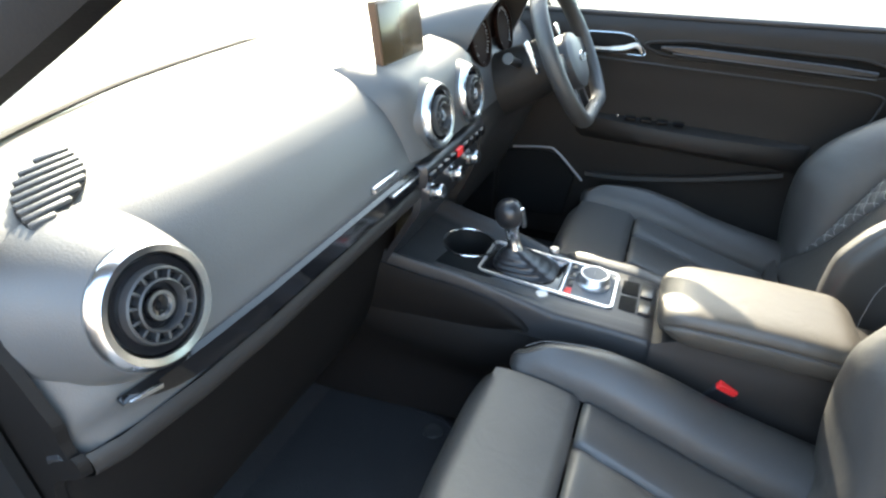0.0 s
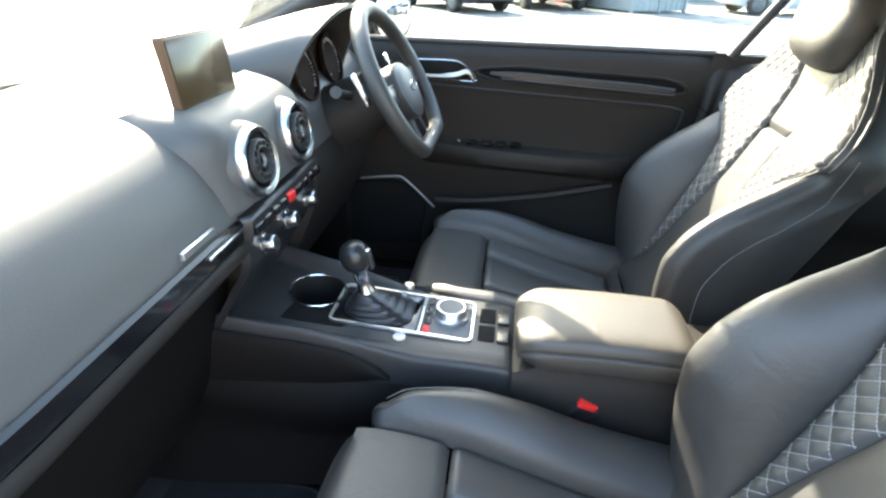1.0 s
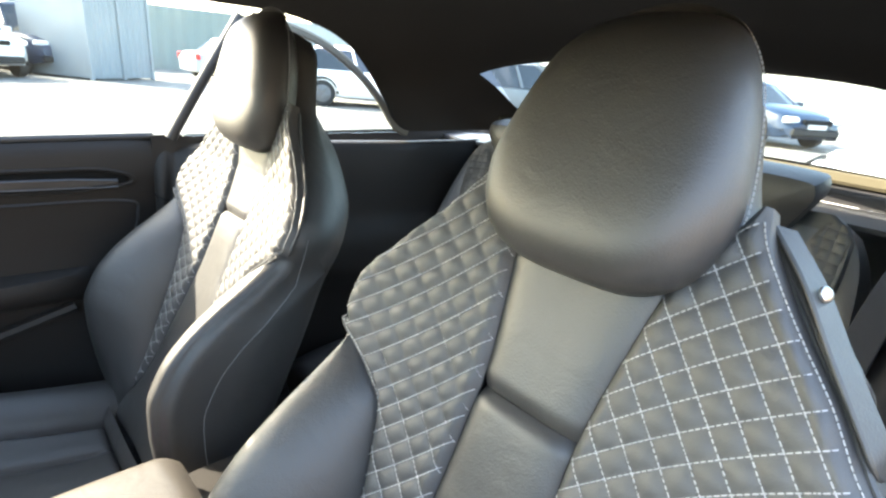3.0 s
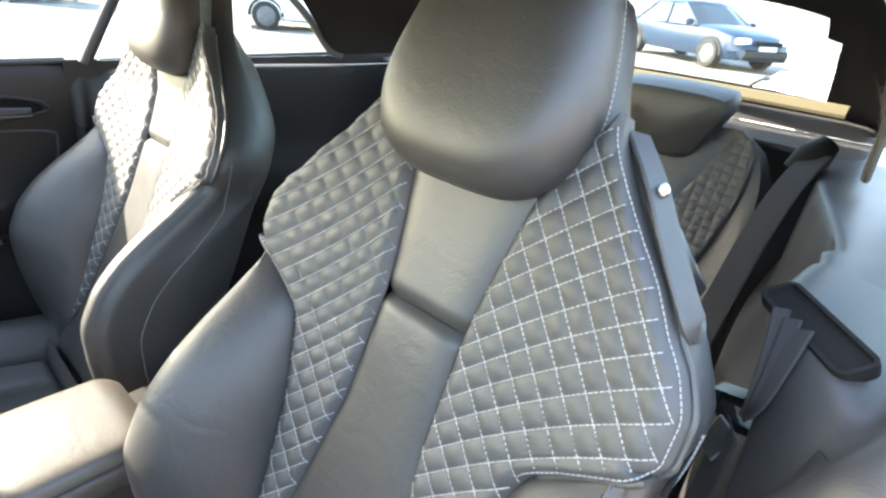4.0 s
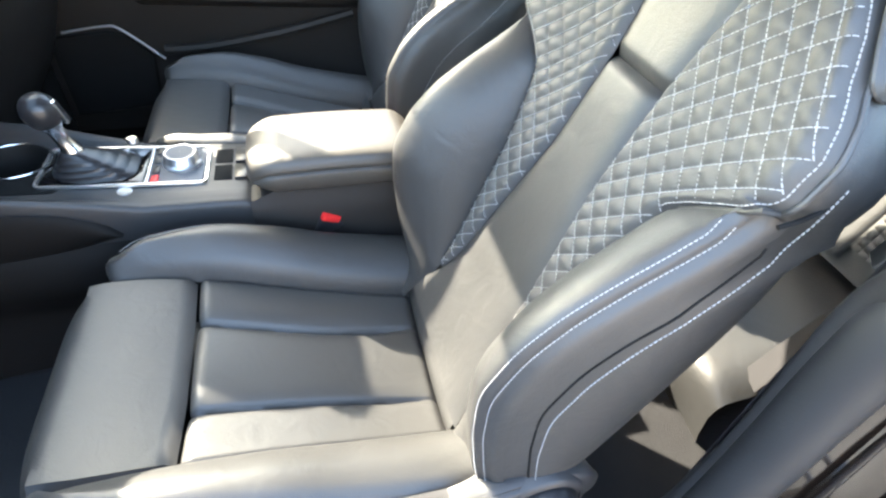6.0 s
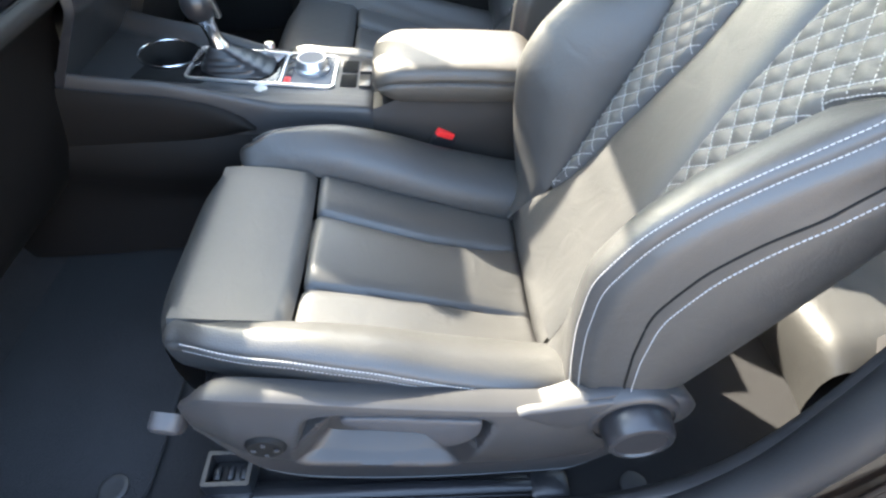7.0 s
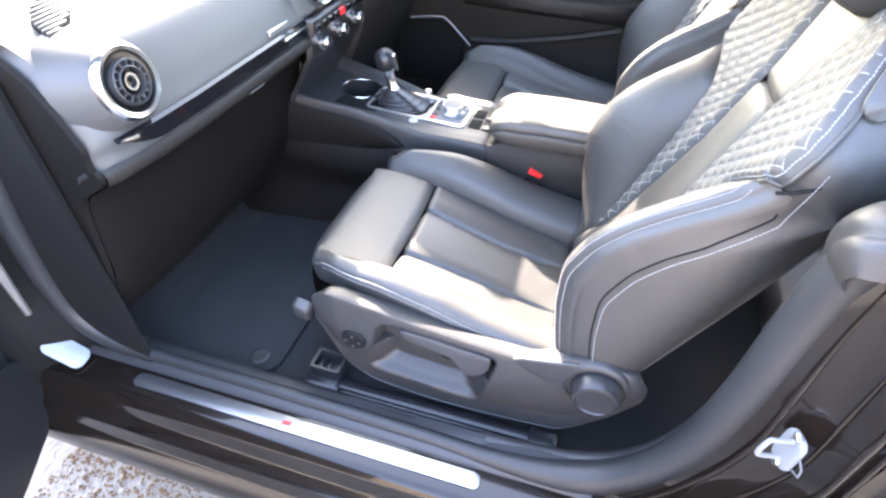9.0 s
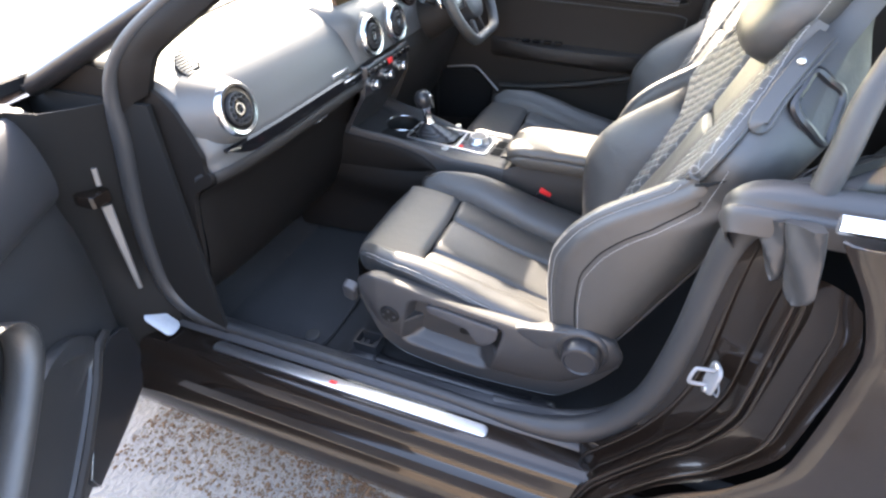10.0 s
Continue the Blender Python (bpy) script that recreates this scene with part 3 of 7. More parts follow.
def outer_trim(seat, cush, s, n_back):
    """Plastic side shield with its lift handle, support knob, recline wheel, and the runner below."""
    X = -0.256
    m = Matrix(((0, 0, -1, 0), (1, 0, 0, 0), (0, 1, 0, 0), (0, 0, 0, 1)))   # outline x, y -> world y, z; height -> -x

    def side(a, b, h):
        return cush(X - h, a, b)
    # shield: rows along the length, a section from top to bottom
    top = curve([-0.075, -0.05, 0.0, 0.06, 0.11, 0.21, 0.31, 0.41, 0.47, 0.507], [0.575, 0.606, 0.622, 0.610, 0.584, 0.592, 0.606, 0.622, 0.628, 0.604])
    bot = curve([-0.075, -0.03, 0.05, 0.25, 0.38, 0.45, 0.507], [0.54, 0.468, 0.398, 0.386, 0.398, 0.430, 0.55])
    bm = bmesh.new()
    rows = []
    for k in range(260):
        y = -0.075 + 0.582 * k / 259
        zt, zb = top(y), bot(y)
        ends = min(1, (y + 0.075) / 0.03, (0.507 - y) / 0.05)
        belly = 0.017 * math.sqrt(max(0, ends))
        row = [side(y, zt - 0.030, -0.018 * min(1, ends)), side(y, zt - 0.004, -0.016 * min(1, ends))]
        for j in range(101):
            f = j / 100
            z = zt + (zb - zt) * f
            h = belly * (math.sin(math.pi * min(1, f * 1.15 + 0.12)) ** 0.6 if 0 < f < 1 else 0.2) * (1 - 0.35 * f)
            py, pz = (y - 0.285) / 0.108, (z - 0.509 - 0.10 * (y - 0.285)) / 0.078
            edge = ((py + 0.16 * pz) ** 8 + pz ** 8) ** 0.125
            pocket = max(0, min(1, (1.04 - edge) / (0.34 if pz < 0 else 0.09))) if abs(py) < 1.5 else 0
            h -= 0.043 * pocket
            row.append(side(y, z, h))
        rows.append(row)
    solid(bm, rows, 0.004)
    shield = part("side_shield", bm, SHIELD, seat, "moulded dark plastic side shield")
    bm = bmesh.new()
    blade = spline([(0.336, 0.576, 0), (0.330, 0.586, 0), (0.28, 0.583, 0), (0.225, 0.575, 0), (0.182, 0.570, 0), (0.175, 0.560, 0), (0.178, 0.535, 0), (0.194, 0.515, 0), (0.212, 0.507, 0), (0.224, 0.518, 0), (0.236, 0.543, 0), (0.28, 0.556, 0), (0.326, 0.565, 0)], 60, True)
    slab(bm, [(p.x, p.y) for p in blade], Matrix.Translation(side(0, 0, -0.012)) @ m, 0.027, 0.0035, 0.002)
    part("height_lever", bm, TRIM, seat, "grey seat height lever")
    bm = bmesh.new()
    slab(bm, rounded(0.070, 0.017, 0.008), Matrix.Translation(side(0.238, 0.502, -0.0285)) @ m @ pose(0, 0, 0, 0, 0, -8), 0.006, 0.002)
    part("lever_slot", bm, BLACK, shield)
    bm = bmesh.new()
    lathe(bm, [(0.029, -0.004), (0.029, 0.002), (0.027, 0.004), (0.0255, 0.002), (0.0245, 0.002), (0.0235, 0.011), (0.020, 0.0145), (0.012, 0.0135), (0.002, 0.013)], Matrix.Translation(side(0.426, 0.536, 0.010)) @ m, 36)
    knob = part("support_switch", bm, BLACK, seat, "round four-way support switch")
    bm = bmesh.new()
    for a in range(4):
        brick(bm, (0, 0.013, 0.0158), (0.0045, 0.006, 0.002), Matrix.Translation(side(0.426, 0.536, 0.010)) @ m @ Matrix.Rotation(radians(90 * a), 4, "Z"), 0.001)
    part("arrow_pad", bm, TRIM, knob)
    bm = bmesh.new()
    lathe(bm, [(0.056, 0), (0.055, 0.012), (0.051, 0.017), (0.047, 0.018), (0.046, 0.014), (0.002, 0.014)], Matrix.Translation(side(0.002, 0.572, 0.004)) @ m, 44)
    tear = [(0.002 + 0.050 * math.cos(radians(a)), 0.572 + 0.050 * math.sin(radians(a))) for a in range(70, 291, 10)]
    slab(bm, tear + [(0.040, 0.530), (0.085, 0.556), (0.128, 0.580), (0.138, 0.590), (0.126, 0.597), (0.080, 0.606), (0.045, 0.614)], Matrix.Translation(side(0, 0, 0.008)) @ m, 0.011, 0.004)
    part("recline_hub", bm, SHIELD, seat)
    bm = bmesh.new()
    n = 72
    prof = ((0.040, 0.0), (0.040, 0.006), (0.0385, 0.024), (0.036, 0.029), (0.031, 0.030), (0.029, 0.0275), (0.002, 0.0265))
    mm = Matrix.Translation(side(0.000, 0.571, 0.018)) @ m
    sheet(bm, [[mm @ Vector(((r + (0.0010 * (k % 2) if 0.034 < r and h < 0.028 else 0)) * math.cos(2 * math.pi * k / n), (r + (0.0010 * (k % 2) if 0.034 < r and h < 0.028 else 0)) * math.sin(2 * math.pi * k / n), h)) for k in range(n)] for r, h in prof], True, True)
    part("recline_wheel", bm, SATIN, seat, "knurled recline hand wheel")
    bm = bmesh.new()
    slab(bm, rounded(0.034, 0.082, 0.013), Matrix.Translation(cush(-0.246, 0.533, 0.562)) @ m @ pose(0, 0, 0, 24, 0, 18), 0.020, 0.006, 0.003)
    part("tilt_lever", bm, TRIM, seat)
    # runner
    bm = bmesh.new()
    brick(bm, cush(-0.266, 0.295, 0.356), (0.020, 0.50, 0.016), None, 0.004)
    brick(bm, cush(-0.262, 0.295, 0.346), (0.034, 0.50, 0.014), None, 0.003)
    runner = part("seat_runner", bm, SATIN, seat, "steel floor runner")
    for y, l in ((0.515, 0.075), (0.06, 0.055)):
        bm = bmesh.new()
        brick(bm, cush(-0.267, y, 0.356), (0.042, l, 0.024), None, 0.005)
        part("runner_cap", bm, SATIN, runner)
    bm = bmesh.new()
    frame_ring(bm, 0.050, 0.066, 0.004, 0.007, pose(*cush(-0.242, 0.512, 0.362)), 0.034)
    brick(bm, cush(-0.242, 0.512, 0.368), (0.036, 0.052, 0.014), None, 0.003)
    for k in range(3):
        brick(bm, cush(-0.242, 0.494 + 0.018 * k, 0.378), (0.02, 0.010, 0.008), None, 0.002)
    part("runner_latch", bm, SATIN, runner)


def belt_guide(seat, back, side):
    """Leather strap for the seat belt at the shoulder, with a rivet, and the folding lever behind it."""
    bm = bmesh.new()
    line = spline([back(side * 0.128, 0.690, -0.045), back(side * 0.158, 0.658, -0.036), back(side * 0.186, 0.620, -0.030), back(side * 0.212, 0.586, -0.027), back(side * 0.222, 0.573, -0.028), back(side * 0.221, 0.572, -0.034), back(side * 0.210, 0.585, -0.035), back(side * 0.184, 0.619, -0.037), back(side * 0.128, 0.688, -0.052)], 44)
    ribbon(bm, line, 0.025, 0.004, (side * 0.9, 0.30, 0.5))
    strap = part("belt_guide", bm, LEATHER, seat, "leather seat belt guide strap")
    bm = bmesh.new()
    lathe(bm, [(0.0055, 0), (0.0055, 0.002), (0.004, 0.0035), (0.001, 0.004)], Matrix.Translation(back(side * 0.166, 0.653, -0.033)) @ Vector((side * 0.85, 0.30, 0.5)).to_track_quat("Z", "Y").to_matrix().to_4x4(), 20)
    part("rivet", bm, STEEL, strap, "bright press stud")

    def shell(v, d, off):
        return back(side * (SHOULDER(v) - 0.006 * min(1, max(0, -d) / 0.08) - 0.026 * max(0, -d - 0.08) / 0.045 + off), v, d)
    # folding lever: a four-cornered loop round a sunk well
    L, T, R, B = (0.606, -0.054), (0.652, -0.058), (0.640, -0.116), (0.578, -0.132)
    loop = []
    for (a, b), (c, d) in ((L, T), (T, R), (R, B), (B, L)):
        loop += [Vector((a + (c - a) * f, b + (d - b) * f, 0)) for f in (0.14, 0.5, 0.86)]
    loop = [shell(p.x, p.y, 0.019) for p in spline(loop, 44, True)]
    bm = bmesh.new()
    tube(bm, loop, 0.0070, 8, (side, 0, 0), 1.0, True)
    lever = part("fold_lever", bm, SATIN, seat, "black seat folding lever loop")
    bm = bmesh.new()
    grid = []
    for k in range(7):
        f = 0.06 + 0.88 * k / 6
        a, b = (L[0] + (B[0] - L[0]) * f, L[1] + (B[1] - L[1]) * f), (T[0] + (R[0] - T[0]) * f, T[1] + (R[1] - T[1]) * f)
        grid.append([shell(a[0] + (b[0] - a[0]) * g, a[1] + (b[1] - a[1]) * g, 0.013) for g in [0.06 + 0.88 * q / 6 for q in range(7)]])
    solid(bm, grid, 0.003)
    part("lever_well", bm, SHIELD, lever)
    # seam between the side bolster and the shoulder
    bm = bmesh.new()
    seam = curve([0.462, 0.475, 0.516, 0.544, 0.556], [-0.012, -0.029, -0.059, -0.086, -0.100])
    tube(bm, [shell(0.462 + 0.094 * k / 24, seam(0.462 + 0.094 * k / 24), 0.0) for k in range(25)], 0.0022, 6)
    part("side_seam", bm, BLACK, seat)


def frame_ring(bm, w, h, r, bar, m, high):
    a, b = rounded(w, h, r, 5), rounded(w - 2 * bar, h - 2 * bar, max(0.001, r - bar), 5)
    rows = [[m @ Vector((x, y, z)) for x, y in o] for o, z in ((a, 0), (a, high * 0.7), (rounded(w - 0.001, h - 0.001, r, 5), high), (rounded(w - 2 * bar + 0.001, h - 2 * bar + 0.001, max(0.001, r - bar), 5), high), (b, high * 0.7), (b, 0))]
    sheet(bm, rows, True)


make_seat(-0.382, 0.0, 0.0, 1, "black leather sports seat with diamond-quilted backrest, beside the open door", True)
make_seat(0.376, -0.038, -0.036, -1, "black leather sports seat with quilted backrest, behind the steering wheel", False, 24.0, 1.03, 0.24)

# ==== dashboard ====
CX = 0.015
DASH_Y = curve([-0.72, -0.66, -0.5, -0.2, 0.0, 0.7], [0.030, 0.010, 0.0, 0.0, 0.0, 0.0])


def dash_section(x, n=40):
    o = DASH_Y(x)
    pts = [(1.22, 1.020), (1.10, 1.048), (0.98, 1.060), (0.90, 1.054), (0.835, 1.036), (0.792, 1.004), (0.768, 0.962), (0.754, 0.925), (0.747, 0.904), (0.750, 0.884), (0.748, 0.866)]
    return [(p.x + o, p.y) for p in spline([(a, b, 0) for a, b in pts], n)]


dash = thing("dashboard", (CX, 0.95, 0.45), "dark grey soft-touch dashboard with round air vents and gloss strip", "dashboard")
XS = [-0.705, -0.70, -0.69, -0.66, -0.62, -0.56] + [-0.5 + 0.1 * k for k in range(12)] + [0.66, 0.70]
bm = bmesh.new()
rows = []
for x in XS:
    e = max(0, (-0.69 - x) / 0.015)
    rows.append([Vector((x, y + 0.012 * e, z - 0.012 * e)) for y, z in dash_section(x)])
sheet(bm, rows)
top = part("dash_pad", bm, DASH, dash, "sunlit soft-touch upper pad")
# dark demister seam along the top
bm = bmesh.new()
edge = curve([-0.70, -0.56, -0.276, 0.0, 0.3, 0.68], [0.885, 0.966, 1.066, 1.12, 1.15, 1.16])
ribbon(bm, [(x, edge(x), 1.0645 - 0.06 * max(0, abs(edge(x) - 0.98) - 0.05)) for x in [-0.70 + 1.38 * k / 60 for k in range(61)]], 0.012, 0.006)
part("demister_seam", bm, BLACK, dash)
# lower dash: lip, glovebox, knee panels
bm = bmesh.new()
low = spline([(0.7435, 0.868, 0), (0.739, 0.858, 0), (0.744, 0.842, 0), (0.775, 0.822, 0), (0.80, 0.80, 0), (0.815, 0.74, 0), (0.835, 0.62, 0), (0.88, 0.52, 0), (0.96, 0.45, 0)], 26)
rows = []
for x in [-0.705, -0.70, -0.68] + [-0.6 + 0.1 * k for k in range(6)] + [-0.075]:
    rows.append([Vector((x, p.x + DASH_Y(x), p.y)) for p in low])
sheet(bm, [r[:8] for r in rows])
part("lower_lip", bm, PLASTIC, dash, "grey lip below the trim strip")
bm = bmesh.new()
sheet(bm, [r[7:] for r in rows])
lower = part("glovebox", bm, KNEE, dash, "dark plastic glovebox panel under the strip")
bm = bmesh.new()
tube(bm, [(-0.708, 0.790, 0.862), (-0.708, 0.81, 0.85), (-0.70, 0.84, 0.80), (-0.70, 0.86, 0.70), (-0.70, 0.90, 0.5)], 0.006, 6)
part("end_joint", bm, RUBBER, dash)
# glovebox latch
bm = bmesh.new()
slab(bm, rounded(0.052, 0.006, 0.0025), pose(-0.30, 0.778, 0.818, 60, 0, 0), 0.006, 0.001)
part("glovebox_latch", bm, DIALCAP, dash)
# end cap
bm = bmesh.new()
cap = [(y + 0.004, z - 0.003) for y, z in dash_section(-0.705)[6:]] + [(p.x + DASH_Y(-0.705) + 0.004, p.y) for p in low]
sheet(bm, [[Vector((-0.7045, y, z)) for y, z in cap + [(1.15, 0.45), (1.15, 1.03)]], [Vector((-0.712, y + 0.004, z)) for y, z in cap + [(1.15, 0.45), (1.15, 1.03)]]], True, True)
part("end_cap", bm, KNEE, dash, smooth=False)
# gloss strip with a bright lower line
bm = bmesh.new()
TIP = curve([-0.672, -0.655, -0.63, -0.59, -0.1], [0.08, 0.35, 0.75, 1.0, 1.0])
solid(bm, [[(x, 0.745 + DASH_Y(x), 0.905), (x, 0.739 + DASH_Y(x), 0.901), (x, 0.7385 + DASH_Y(x), 0.903 - 0.027 * TIP(x)), (x, 0.744 + DASH_Y(x), 0.903 - 0.032 * TIP(x))] for x in [-0.672, -0.665, -0.655, -0.645, -0.63, -0.61, -0.59, -0.5, -0.3, -0.13]], 0.006)
strip = part("trim_strip", bm, PIANO, dash, "gloss black trim strip")
bm = bmesh.new()
brick(bm, (-0.175, 0.7365, 0.894), (0.10, 0.004, 0.005), None, 0.001)
part("strip_highlight", bm, CHROME, strip)
bm = bmesh.new()
ribbon(bm, [(x, 0.7368 + DASH_Y(x), 0.903 - 0.012 * TIP(x)) for x in (-0.668, -0.655, -0.64)], [0.003, 0.006, 0.006], 0.003, (0, -1, 0))
part("strip_tip", bm, CHROME, strip)
# plain pale badge above the strip
bm = bmesh.new()
brick(bm, (-0.225, 0.747, 0.918), (0.075, 0.006, 0.011), pose(0, 0, 0), 0.002)
part("badge_bar", bm, ALU, dash, "plain brushed badge plate")
# triangular side grille: recess and slats
grille = part_bm = bmesh.new()
cx, cy = -0.603, 0.856
tri = spline([(-0.046, -0.038, 0), (-0.038, -0.039, 0), (-0.008, -0.028, 0), (0.022, -0.010, 0), (0.036, 0.008, 0), (0.044, 0.034, 0), (0.040, 0.040, 0), (0.022, 0.038, 0), (-0.006, 0.028, 0), (-0.030, 0.006, 0), (-0.042, -0.018, 0)], 44, True)
tm = pose(cx, cy, 1.0440, 15, -3, 0)
slab(grille, [(p.x, p.y) for p in tri], tm, 0.0035, 0.001)
grille = part("side_grille", grille, BLACK, dash)
bm = bmesh.new()
for k in range(9):
    f = -0.0345 + 0.0087 * k
    xs = [p.x for a, b in zip(tri, tri[1:] + tri[:1]) for p in [a.lerp(b, (f - a.y) / (b.y - a.y))] if (a.y - f) * (b.y - f) < 0]
    if len(xs) >= 2:
        brick(bm, ((min(xs) + max(xs)) / 2, f, 0.0052), (max(xs) - min(xs) - 0.001, 0.0042, 0.005), tm, 0.0012)
part("grille_slats", bm, DASH, grille)


def air_vent(at, axis, r, parent):
    """Round vent: sleeve, bright ring, barrel, toothed rotor and centre knob."""
    m = Matrix.Translation(at) @ Vector(axis).to_track_quat("Z", "Y").to_matrix().to_4x4()
    bm = bmesh.new()
    lathe(bm, [(r * 1.64, -0.075), (r * 1.46, -0.045), (r * 1.28, -0.020), (r * 1.16, -0.006), (r * 1.10, 0.0), (r * 0.98, 0.0)], m, 48)
    sleeve = part("air_vent", bm, DASH, parent, "round jet-style air vent")
    bm = bmesh.new()
    n = 56
    rows = [[m @ Vector((q * math.cos(2 * math.pi * k / n), q * math.sin(2 * math.pi * k / n), h)) for k in range(n)] for q, h in ((r * 1.09, -0.002), (r * 1.06, 0.008), (r * 0.98, 0.0125), (r * 0.86, 0.011), (r * 0.80, 0.004), (r * 0.79, -0.012), (r * 1.0, -0.012))]
    sheet(bm, rows + rows[:1], True)
    bmesh.ops.remove_doubles(bm, verts=bm.verts, dist=1e-6)
    part("vent_ring", bm, CHROME, sleeve, "satin chrome ring")
    bm = bmesh.new()
    rows = [[m @ Vector((q * math.cos(2 * math.pi * k / n), q * math.sin(2 * math.pi * k / n), h)) for k in range(n)] for q, h in ((r * 0.80, 0.008), (r * 0.74, 0.006), (r * 0.72, -0.020), (r * 0.05, -0.022))]
    sheet(bm, rows, True, True)
    part("vent_barrel", bm, PIANO, sleeve)
    bm = bmesh.new()
    lathe(bm, [(r * 0.68, -0.021), (r * 0.665, 0.006), (r * 0.63, 0.0145), (r * 0.595, 0.0155), (r * 0.57, 0.0135), (r * 0.57, -0.004)], m, n)
    lathe(bm, [(r * 0.44, -0.004), (r * 0.44, 0.0155), (r * 0.41, 0.0165), (r * 0.385, 0.013), (r * 0.36, -0.003)], m, n)
    rotor = part("vent_rotor", bm, SHIELD, sleeve)
    bm = bmesh.new()
    for k in range(14):
        brick(bm, (r * 0.505, 0, 0.010), (r * 0.15, 0.0026, 0.010), m @ Matrix.Rotation(2 * math.pi * k / 14, 4, "Z"), 0.0006)
    part("rotor_ribs", bm, SHIELD, sleeve)
    bm = bmesh.new()
    lathe(bm, [(r * 0.60, 0.001), (r * 0.40, 0.001), (r * 0.36, -0.003), (r * 0.30, -0.004), (r * 0.27, 0.010), (r * 0.25, 0.012), (r * 0.17, 0.009), (r * 0.02, 0.009)], m, 36)
    part("vent_knob", bm, PIANO, sleeve)
    bm = bmesh.new()
    rows = [[m @ Vector((r * q * math.cos(2 * math.pi * k / n), r * q * math.sin(2 * math.pi * k / n), h)) for k in range(n)] for q, h in ((0.17, 0.009), (0.18, 0.013), (0.24, 0.013), (0.25, 0.009))]
    sheet(bm, rows, True)
    part("knob_ring", bm, CHROME, sleeve)


air_vent((-0.627, 0.744, 0.974), (0.02, -0.97, 0.20), 0.050, dash)
air_vent((-0.062, 0.738, 0.972), (0.0, -0.98, 0.16), 0.050, dash)
air_vent((0.095, 0.738, 0.972), (0.0, -0.98, 0.16), 0.050, dash)
# centre stack
bm = bmesh.new()
sec = spline([(0.86, 1.045, 0), (0.80, 1.030, 0), (0.770, 1.005, 0), (0.758, 0.95, 0), (0.748, 0.905, 0)], 14)
rows = []
for k in range(25):
    x = -0.16 + 0.36 * k / 24
    e = max(0, abs((x - 0.02) / 0.18) - 0.72) / 0.28
    rows.append([Vector((x, p.x + 0.03 * e * e - 0.016 * (1 - e), p.y + 0.014 * (1 - e * e))) for p in sec])
sheet(bm, rows)
part("centre_panel", bm, DASH, dash)
bm = bmesh.new()
stack = spline([(0.745, 0.908, 0), (0.728, 0.900, 0), (0.730, 0.868, 0), (0.738, 0.862, 0), (0.742, 0.82, 0), (0.765, 0.78, 0), (0.80, 0.72, 0), (0.83, 0.665, 0), (0.85, 0.60, 0)], 30)
sheet(bm, [[Vector((x, p.x + (0.012 if x in (-0.125, 0.165) else 0), p.y)) for p in stack] for x in (-0.125, -0.12, -0.05, 0.02, 0.09, 0.16, 0.165)])
stackp = part("climate_panel", bm, SATIN, dash, "black climate control panel")
for k in range(9):
    bm = bmesh.new()
    brick(bm, (-0.105 + 0.031 * k, 0.7265, 0.884), (0.027, 0.010, 0.017), None, 0.003)
    part("switch", bm, RED if k == 4 else PIANO, stackp, "red hazard switch" if k == 4 else "")
for x in (-0.072, 0.02, 0.112):
    bm = bmesh.new()
    m = Matrix.Translation((x, 0.742, 0.838)) @ Vector((0, -0.97, 0.2)).to_track_quat("Z", "Y").to_matrix().to_4x4()
    lathe(bm, [(0.017, 0), (0.017, 0.006), (0.0145, 0.008), (0.014, 0.022), (0.012, 0.025), (0.002, 0.025)], m, 28)
    part("climate_knob", bm, CHROME, stackp, "ribbed silver rotary knob")
# screen
screen = thing("display_screen", (-0.026, 0.82, 1.03), "thin pop-up display screen with bronze edge on the dash", "screen")
sm = pose(-0.026, 0.815, 1.091, 84, 0, 0)
bm = bmesh.new()
slab(bm, rounded(0.158, 0.108, 0.005), sm @ pose(0, 0, -0.012), 0.012, 0.002)
part("screen_body", bm, BROWNBEZEL, screen)
bm = bmesh.new()
slab(bm, rounded(0.148, 0.094, 0.003), sm @ pose(0, 0.002, 0), 0.0015, 0.0005)
part("screen_glass", bm, SCREEN, screen, "dark glossy screen")
bm = bmesh.new()
brick(bm, (-0.026, 0.822, 1.034), (0.14, 0.022, 0.022), None, 0.004)
part("screen_foot", bm, SATIN, screen)
# instrument hood
IX = 0.385
bm = bmesh.new()
rows = []
for k in range(14):
    y = 0.715 + 0.38 * k / 13
    f = k / 13
    top_z, w = 1.150 - 0.095 * f ** 1.5, 0.172 + 0.06 * f
    rows.append([Vector((IX + w * math.cos(a) * (1 + 0.10 * abs(math.sin(2 * a))), y + 0.085 * (1 - math.sin(a)) * (1 - f), 0.985 - 0.02 * f + (top_z - 0.985) * math.sin(a) ** 0.75)) for a in [math.pi * j / 30 for j in range(31)]])
solid(bm, rows, 0.008)
hood = part("instrument_hood", bm, DASH, dash)
bm = bmesh.new()
sheet(bm, [[Vector((IX + q * w * math.cos(a), 0.80 + 0.01 * q, 0.985 + q * 0.13 * math.sin(a) - (0.03 if math.sin(a) <= 0 else 0))) for a in [math.pi * j / 24 for j in range(25)]] for q, w in ((1.0, 0.165), (0.6, 0.165), (0.02, 0.165))])
part("instrument_face", bm, DIALFACE, dash)
